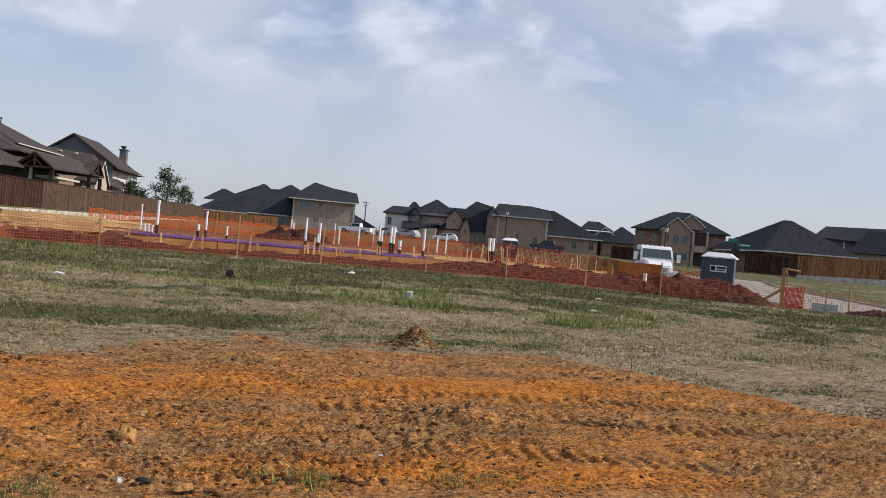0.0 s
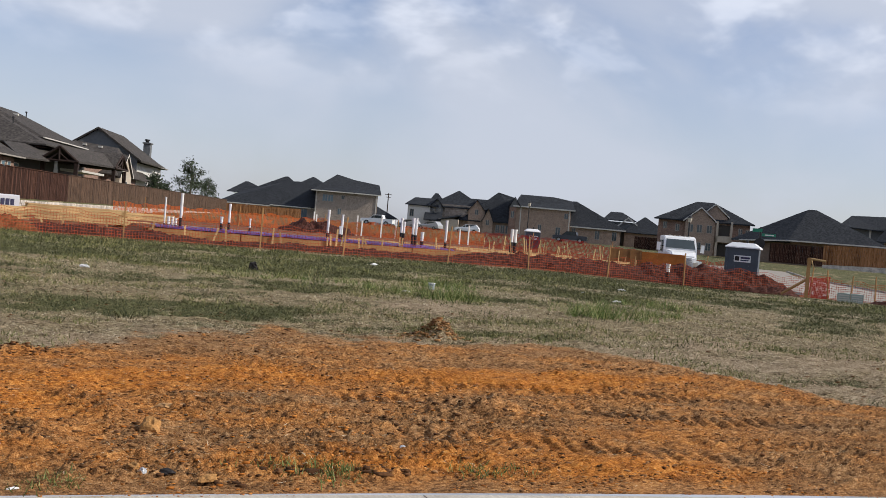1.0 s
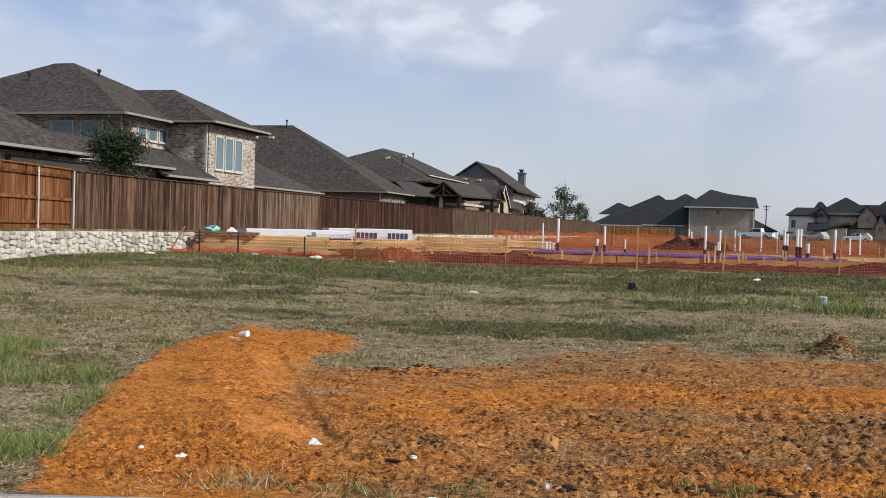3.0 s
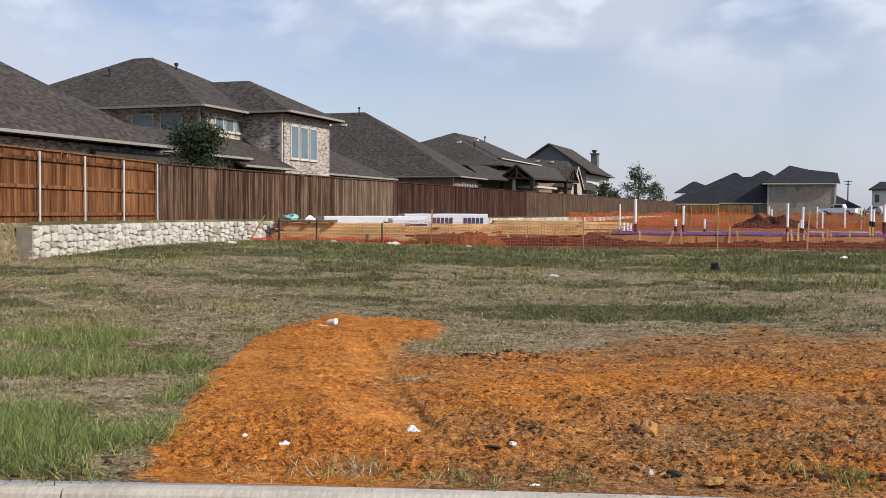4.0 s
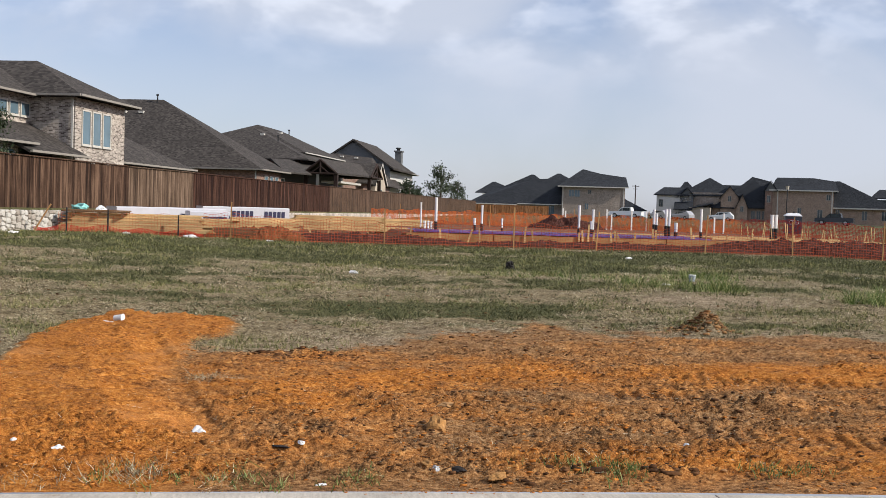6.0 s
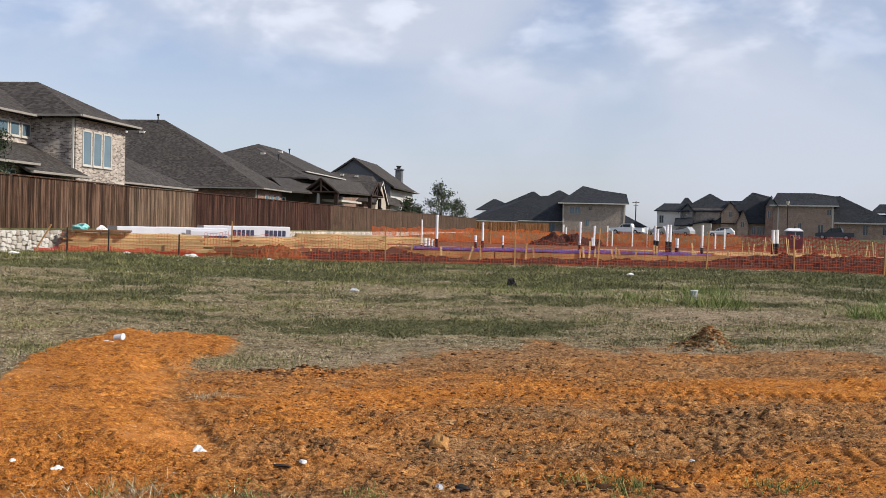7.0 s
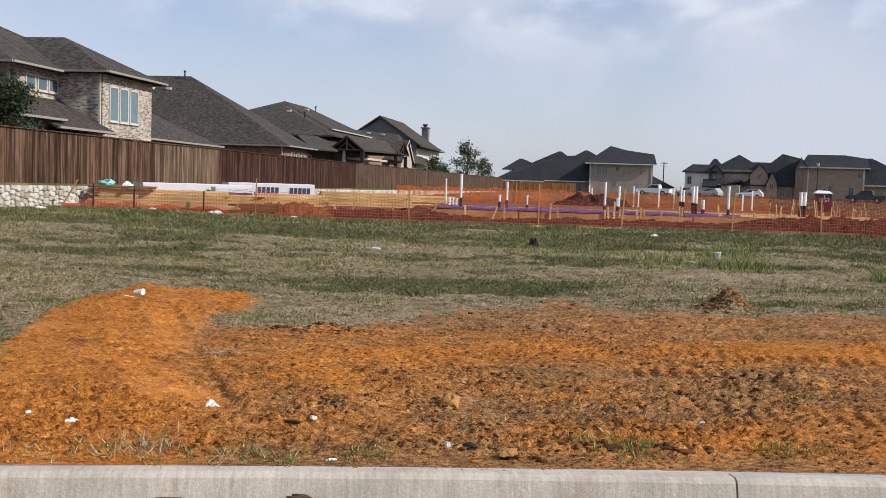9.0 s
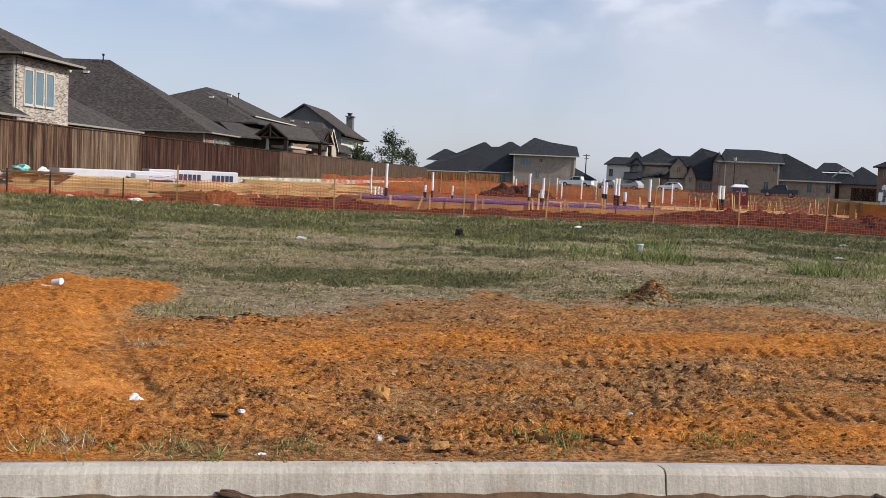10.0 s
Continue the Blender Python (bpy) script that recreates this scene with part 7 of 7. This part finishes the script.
# lush tufts at the edge of the fill and beside the kerb
x, y = scatter(3000, 6.0, 12.5, -30, -12)
le = np.interp(y, (5.7, 6.2, 8.2, 10.9, 12.5), (-2.0, -2.13, -2.48, -2.87, -2.9))
k = (x < le - 0.05) & (y > kerb_y(x) + 0.1) & (fbm(x * 0.9, y * 0.9, 3, 71) + 0.30 * (y < 9.6) - 0.3 * (y > 10.0) > 0.34)
xl, yl = x[k], y[k]
sets = [blades(xl, yl, 14, 0.07, 0.19, 0.75, 0.007)]
for cx, cy, n, sp, hh in ((-0.55, 5.92, 12, 0.18, 0.07), (0.35, 5.90, 8, 0.10, 0.06), (2.05, 6.0, 16, 0.13, 0.075), (1.65, 6.1, 8, 0.12, 0.06), (-0.15, 5.9, 5, 0.08, 0.07), (3.1, 5.95, 10, 0.15, 0.07),
                          (-2.6, 5.95, 24, 0.25, 0.14), (8.1, 19.2, 26, 0.30, 0.33), (10.5, 17.4, 40, 0.45, 0.34), (8.9, 22.5, 24, 0.5, 0.3), (12.3, 18.2, 12, 0.3, 0.22), (7.2, 20.8, 20, 0.5, 0.22), (13.5, 20.5, 24, 0.9, 0.25), (5.5, 22, 20, 0.8, 0.2)):
    tx, ty = rng.normal(cx, sp, n), np.maximum(rng.normal(cy, sp * 0.7, n), kerb_y(np.array(cx)) + 0.04)
    sets.append(blades(tx, ty, 16, 0.05 + 0.004 * max(0, cy - 7), hh, 0.6, 0.006 + 0.0005 * cy))
tri_mesh("tall_grass", *cat(*sets), GRASS_LUSH, "tall fresh green tufts beside the clay", "grass")
sets = []
for cx, cy, n, sp, hh in ((-0.80, 5.98, 14, 0.12, 0.11), (-1.4, 5.95, 10, 0.2, 0.08), (-0.78, 9.2, 26, 0.14, 0.06), (1.9, 6.4, 8, 0.18, 0.05), (1.15, 6.7, 6, 0.2, 0.04), (-0.4, 5.9, 6, 0.1, 0.06)):
    tx, ty = rng.normal(cx, sp, n), np.maximum(rng.normal(cy, sp * 0.5, n), kerb_y(np.array(cx)) + 0.04)
    sets.append(blades(tx, ty, 14, 0.05, hh, 0.9, 0.005))
tri_mesh("dead_tufts", *cat(*sets), GRASS_DRY, "dead bleached grass tufts beside the kerb", "grass")


def clods(n, d0, d1, smin, smax, material, label, where, az0=-27, az1=51):
    """Broken lumps of soil, each a small rough eight-cornered body."""
    x, y = scatter(n, d0, d1, az0, az1)
    k = where(x, y)
    x, y = x[k], y[k]
    n = len(x)
    s = smin * (smax / smin) ** (rng.random(n) ** 2.2)
    z = ground_z(x, y)
    base = np.array([(-1, -1, -1), (1, -1, -1), (1, 1, -1), (-1, 1, -1), (-0.8, -0.8, 0.8), (0.8, -0.8, 0.8), (0.8, 0.8, 0.8), (-0.8, 0.8, 0.8)], float)
    co = base[None] * rng.uniform(0.55, 1.15, (n, 8, 3))
    co[:, :, 2] *= rng.uniform(0.3, 0.7, n)[:, None]
    a = rng.uniform(0, 6.283, n)
    ca, sa = np.cos(a)[:, None], np.sin(a)[:, None]
    X = co[:, :, 0] * ca - co[:, :, 1] * sa
    Y = co[:, :, 0] * sa + co[:, :, 1] * ca
    co = np.stack([X * rng.uniform(0.9, 2.2, n)[:, None], Y, co[:, :, 2]], -1) * (s / 2)[:, None, None] + np.stack([x, y, z + 0.12 * s], -1)[:, None]
    f = np.array([(0, 3, 2, 1), (4, 5, 6, 7), (0, 1, 5, 4), (1, 2, 6, 5), (2, 3, 7, 6), (3, 0, 4, 7)])
    q = (np.arange(n)[:, None, None] * 8 + f[None]).reshape(-1, 4)
    me = bpy.data.meshes.new("clods")
    me.vertices.add(8 * n)
    me.vertices.foreach_set("co", co.reshape(-1))
    me.loops.add(4 * len(q))
    me.loops.foreach_set("vertex_index", q.ravel().astype(np.int32))
    me.polygons.add(len(q))
    me.polygons.foreach_set("loop_start", np.arange(0, 4 * len(q), 4, dtype=np.int32))
    me.update(calc_edges=True)
    me.materials.append(material)
    return tagged(link("clods", me), label, "soil clods", kind="stuff")


def clod_mat(name, *cols):
    m = Mat(name, 0.95, 0, 0.1)
    n = m.noise(m.co(), 35, 4)
    return m.out(m.mix(1.0, m.ramp(m.island(), *[(i / (len(cols) - 1), c) for i, c in enumerate(cols)]), m.range(n, 0.3, 0.7, 0.7, 1.25), "MULTIPLY"), n, 0.5, 0.01)


CLOD_ORANGE = clod_mat("clod_orange", (0.17, 0.056, 0.013), (0.38, 0.132, 0.026), (0.56, 0.235, 0.060))
CLOD_BROWN = clod_mat("clod_brown", (0.06, 0.03, 0.014), (0.20, 0.095, 0.038), (0.36, 0.20, 0.09))
CLOD_DARK = clod_mat("clod_dark", (0.035, 0.018, 0.010), (0.10, 0.046, 0.020), (0.19, 0.09, 0.04))
CLOD_RED = clod_mat("clod_red_brown", (0.06, 0.018, 0.010), (0.15, 0.045, 0.022), (0.27, 0.10, 0.045))


def in_fill(x, y):
    return (clay_mask(x, y)[1] > 0.4) & (y > kerb_y(x) + 0.03) & (tracks(x, y)[1] < 0.5) & (fbm(x * 1.0, y * 1.2, 3, 34) + 0.5 * rng.random(len(x)) > 0.0)


def in_band(x, y):
    c, fill, band = clay_mask(x, y)
    return (band > 0.3) & (fill < 0.5) & (y > kerb_y(x) + 0.03) & (fbm(x * 1.2, y * 1.2, 3, 33) > -0.35)


def in_soil(x, y):
    return (y > kerb_y(x) + 0.03) & (clay_mask(x, y)[0] < 0.4) & (y < 20) & (fbm(x * 0.8, y * 0.8, 3, 37) > 0.0)


clods(20000, 5.9, 14, 0.004, 0.024, CLOD_ORANGE, "loose crumbs of orange clay", in_fill, -27, 0)
clods(7000, 5.9, 13, 0.005, 0.030, CLOD_DARK, "dark broken clay clods in the ruts", in_band)
clods(22000, 5.9, 13, 0.004, 0.028, CLOD_BROWN, "broken brown clay clods in the ruts", in_band)
clods(14000, 5.9, 13, 0.004, 0.028, CLOD_ORANGE, "broken orange clay clods in the ruts", in_band)
clods(14000, 6.0, 24, 0.008, 0.04, CLOD_DARK, "dark crumbs of soil among dead grass", in_soil)


def clods_at(cx, cy, sx, sy, n, s0, s1, material, label):
    """Lumps heaped round one place."""
    return clods(n, 1, 2, s0, s1, material, label, lambda x, y: place(x, y, cx, cy, sx, sy))


def place(x, y, cx, cy, sx, sy):
    x[:] = rng.normal(cx, sx, len(x))
    y[:] = rng.normal(cy, sy, len(y))
    return np.ones(len(x), bool)


clods_at(5.3, 12.85, 0.19, 0.13, 420, 0.016, 0.06, CLOD_BROWN, "heap of brown soil clods on the dead grass")
clods_at(0.0, 10.42, 0.28, 0.10, 200, 0.012, 0.055, CLOD_DARK, "row of dark soil clods on the clay")
clods_at(1.75, 6.05, 0.10, 0.05, 34, 0.02, 0.07, CLOD_DARK, "dark clods beside the kerb")
clods_at(2.35, 5.98, 0.10, 0.04, 24, 0.02, 0.06, CLOD_DARK, "dark clods beside the kerb")
clods_at(3.9, 7.95, 0.22, 0.09, 110, 0.010, 0.04, CLOD_BROWN, "ridge of brown clods in the ruts")
clods_at(6.8, 10.6, 0.34, 0.12, 150, 0.010, 0.05, CLOD_BROWN, "ridge of brown clods in the ruts")


def on_kerb_edge(x, y):
    x[:] = rng.uniform(-4, 9, len(x))
    y[:] = kerb_y(x) - 0.075 + 0.16 * rng.random(len(x)) ** 0.6
    return fbm(x * 1.5, 0 * x, 3, 29) + 0.6 * rng.random(len(x)) > 0.25


clods(1500, 1, 2, 0.003, 0.013, CLOD_ORANGE, "orange clay crumbs spilt on the kerb edge", on_kerb_edge)


# stones and litter lying about
ROCK = plain("rock_ochre", (0.36, 0.185, 0.062), 0.9, var=0.4, scale=9, fine=60, bump=0.6)
PAPER = plain("paper_white", (0.66, 0.66, 0.66), 0.6, var=0.06)
DEBRIS = plain("debris_dark", (0.025, 0.02, 0.018), 0.7, var=0.4)


def lying(name, x, y, r, material, label, category, seed, squash=(1, 1, 0.7), group=""):
    return lump(name, x, y, gz(x, y) + 0.28 * r * squash[2], r, material, label, category, seed, squash, group)


lying("rock", 1.04, 7.22, 0.075, ROCK, "ochre fist-sized rock lying on the clay", "rock", 1, (1.0, 0.9, 0.9), "loose rocks")
lying("rock", 0.85, 6.2, 0.034, ROCK, "small ochre stone lying on the clay", "rock", 2, (1.1, 0.9, 0.8), "loose rocks")
lying("rock", 1.29, 8.0, 0.10, plain("rock_pale_ochre", (0.46, 0.25, 0.10), 0.9, var=0.25), "flat pale ochre slab lying on the clay", "rock", 3, (1.3, 0.8, 0.25), "loose rocks")
lying("rock", 1.25, 5.92, 0.05, ROCK, "ochre stone beside the kerb", "rock", 4, (1.6, 0.7, 0.5), "loose rocks")
lying("paper_bag", -0.63, 7.10, 0.055, PAPER, "crumpled white paper bag on orange clay", "litter", 5, (1.35, 0.8, 0.55), "litter")
cup = thing("cup", pose(-2.11, 12.32, gz(-2.11, 12.32) + 0.04, 0, 78, -20), "crushed white paper cup lying on the edge of the clay", "cup", "litter")
bm = bmesh.new()
tube(bm, (0, 0, -0.05), (0.01, 0, 0.05), 0.033, 14, 0.043)
part("body", bm, PAPER, cup)
bm = bmesh.new()
tube(bm, (0.01, 0, 0.05), (0.012, 0, 0.06), 0.047, 14)
part("rim", bm, PLASTIC_WHITE, cup)
lying("paper_scrap", -2.2, 12.12, 0.05, PAPER, "flat white paper scrap beside the cup", "litter", 6, (1.6, 0.8, 0.25), "litter")
lying("paper_scrap", -1.43, 6.56, 0.032, PAPER, "small white paper scrap on orange clay", "litter", 7, (1.2, 0.8, 0.8), "litter")
lying("paper_scrap", -1.76, 6.80, 0.018, PAPER, "tiny white paper scrap on orange clay", "litter", 8, (1, 1, 0.7), "litter")
lying("debris", -0.05, 6.55, 0.035, DEBRIS, "black rubber scrap lying on the clay", "litter", 9, (1.7, 0.5, 0.3), "litter")
lying("paper_scrap", 0.08, 6.62, 0.022, PAPER, "small white stone-like scrap on the clay", "litter", 10, (1, 1, 0.7), "litter")
lying("bottle", 0.90, 6.08, 0.035, plain("plastic_clear_grey", (0.42, 0.43, 0.45), 0.2, var=0.3), "crushed clear plastic bottle near the kerb", "litter", 11, (1.5, 0.7, 0.6), "litter")
lying("debris", 1.02, 6.02, 0.04, DEBRIS, "dark clod-like scrap near the kerb", "litter", 12, (1.4, 0.7, 0.5), "litter")
lying("paper_scrap", 0.2, 5.86, 0.02, PAPER, "white paper scrap against the kerb", "litter", 13, (1.8, 0.6, 0.4), "litter")
lying("paper_scrap", 2.72, 6.7, 0.022, PAPER, "white paper scrap in the ruts", "litter", 14, (1, 1, 0.6), "litter")
for i, (x, y, r) in enumerate(((-8.6, 31.5, 0.12), (-5.9, 34.6, 0.13), (-3.9, 35.1, 0.16), (-1.3, 36.0, 0.10), (1.06, 22.0, 0.10), (7.6, 20.7, 0.06), (10.1, 31.0, 0.10), (16.2, 26.0, 0.09), (13.3, 21.4, 0.08), (28.4, 34.5, 0.16), (13.8, 24, 0.06))):
    lying("plastic_sheet", x, y, r, PAPER, "crumpled white plastic scrap in the grass", "litter", 20 + i, (1.5, 0.8, 0.45), "litter in the grass")
# bird-like dark shape in the grass, stood in for by a plain lump
lying("debris", 5.06, 24.8, 0.16, DEBRIS, "small dark lump standing in the grass", "litter", 40, (0.8, 0.6, 0.9), "litter in the grass")
bk = thing("bucket", pose(8.68, 22.0, gz(8.68, 22.0)), "pale blue-grey plastic bucket in the grass", "bucket")
bm = bmesh.new()
tube(bm, (0, 0, 0), (0, 0, 0.15), 0.065, 14, 0.08)
part("pail", bm, plain("bucket_grey", (0.33, 0.37, 0.42), 0.5, var=0.1), bk)
bm = bmesh.new()
tube(bm, (0, 0, 0.14), (0, 0, 0.155), 0.085, 14)
part("rim", bm, PLASTIC_WHITE, bk)
# mud and grit in the gutter
for i, (x, w, r) in enumerate(((0.08, 0.9, 0.055), (3.3, 0.4, 0.022), (3.75, 0.5, 0.045), (-1.5, 0.5, 0.02))):
    ob = lump("mud_lump", x, float(kerb_y(x)) - 0.235, 0.02, r, MUD, "wet brown mud lump in the gutter", "mud", 50 + i, (2.4, 0.55, 0.6), "mud in the gutter")

verts, faces = [], []
xs = np.arange(-6, 8, 0.06)
for i, x in enumerate(xs):
    w = 0.10 + 0.06 * float(fbm(np.array(x * 1.3), np.array(3.0), 4, 81))
    e = 0.010 * float(fbm(np.array(x * 7), np.array(5.0), 3, 83))
    y = float(kerb_y(x)) - 0.185
    verts += [(x, y + 0.004, 0.022 + e), (x, y - 0.04, 0.012), (x, y - w - 0.05, 0.007), (x, y - w - 0.07, -0.01)]
    if i:
        k = 4 * (i - 1)
        faces += [(k + j, k + j + 1, k + j + 5, k + j + 4) for j in range(3)]
tagged(part("gutter_mud", polys(verts, faces), MUD), "wet brown silt along the foot of the kerb", "mud", kind="structure")
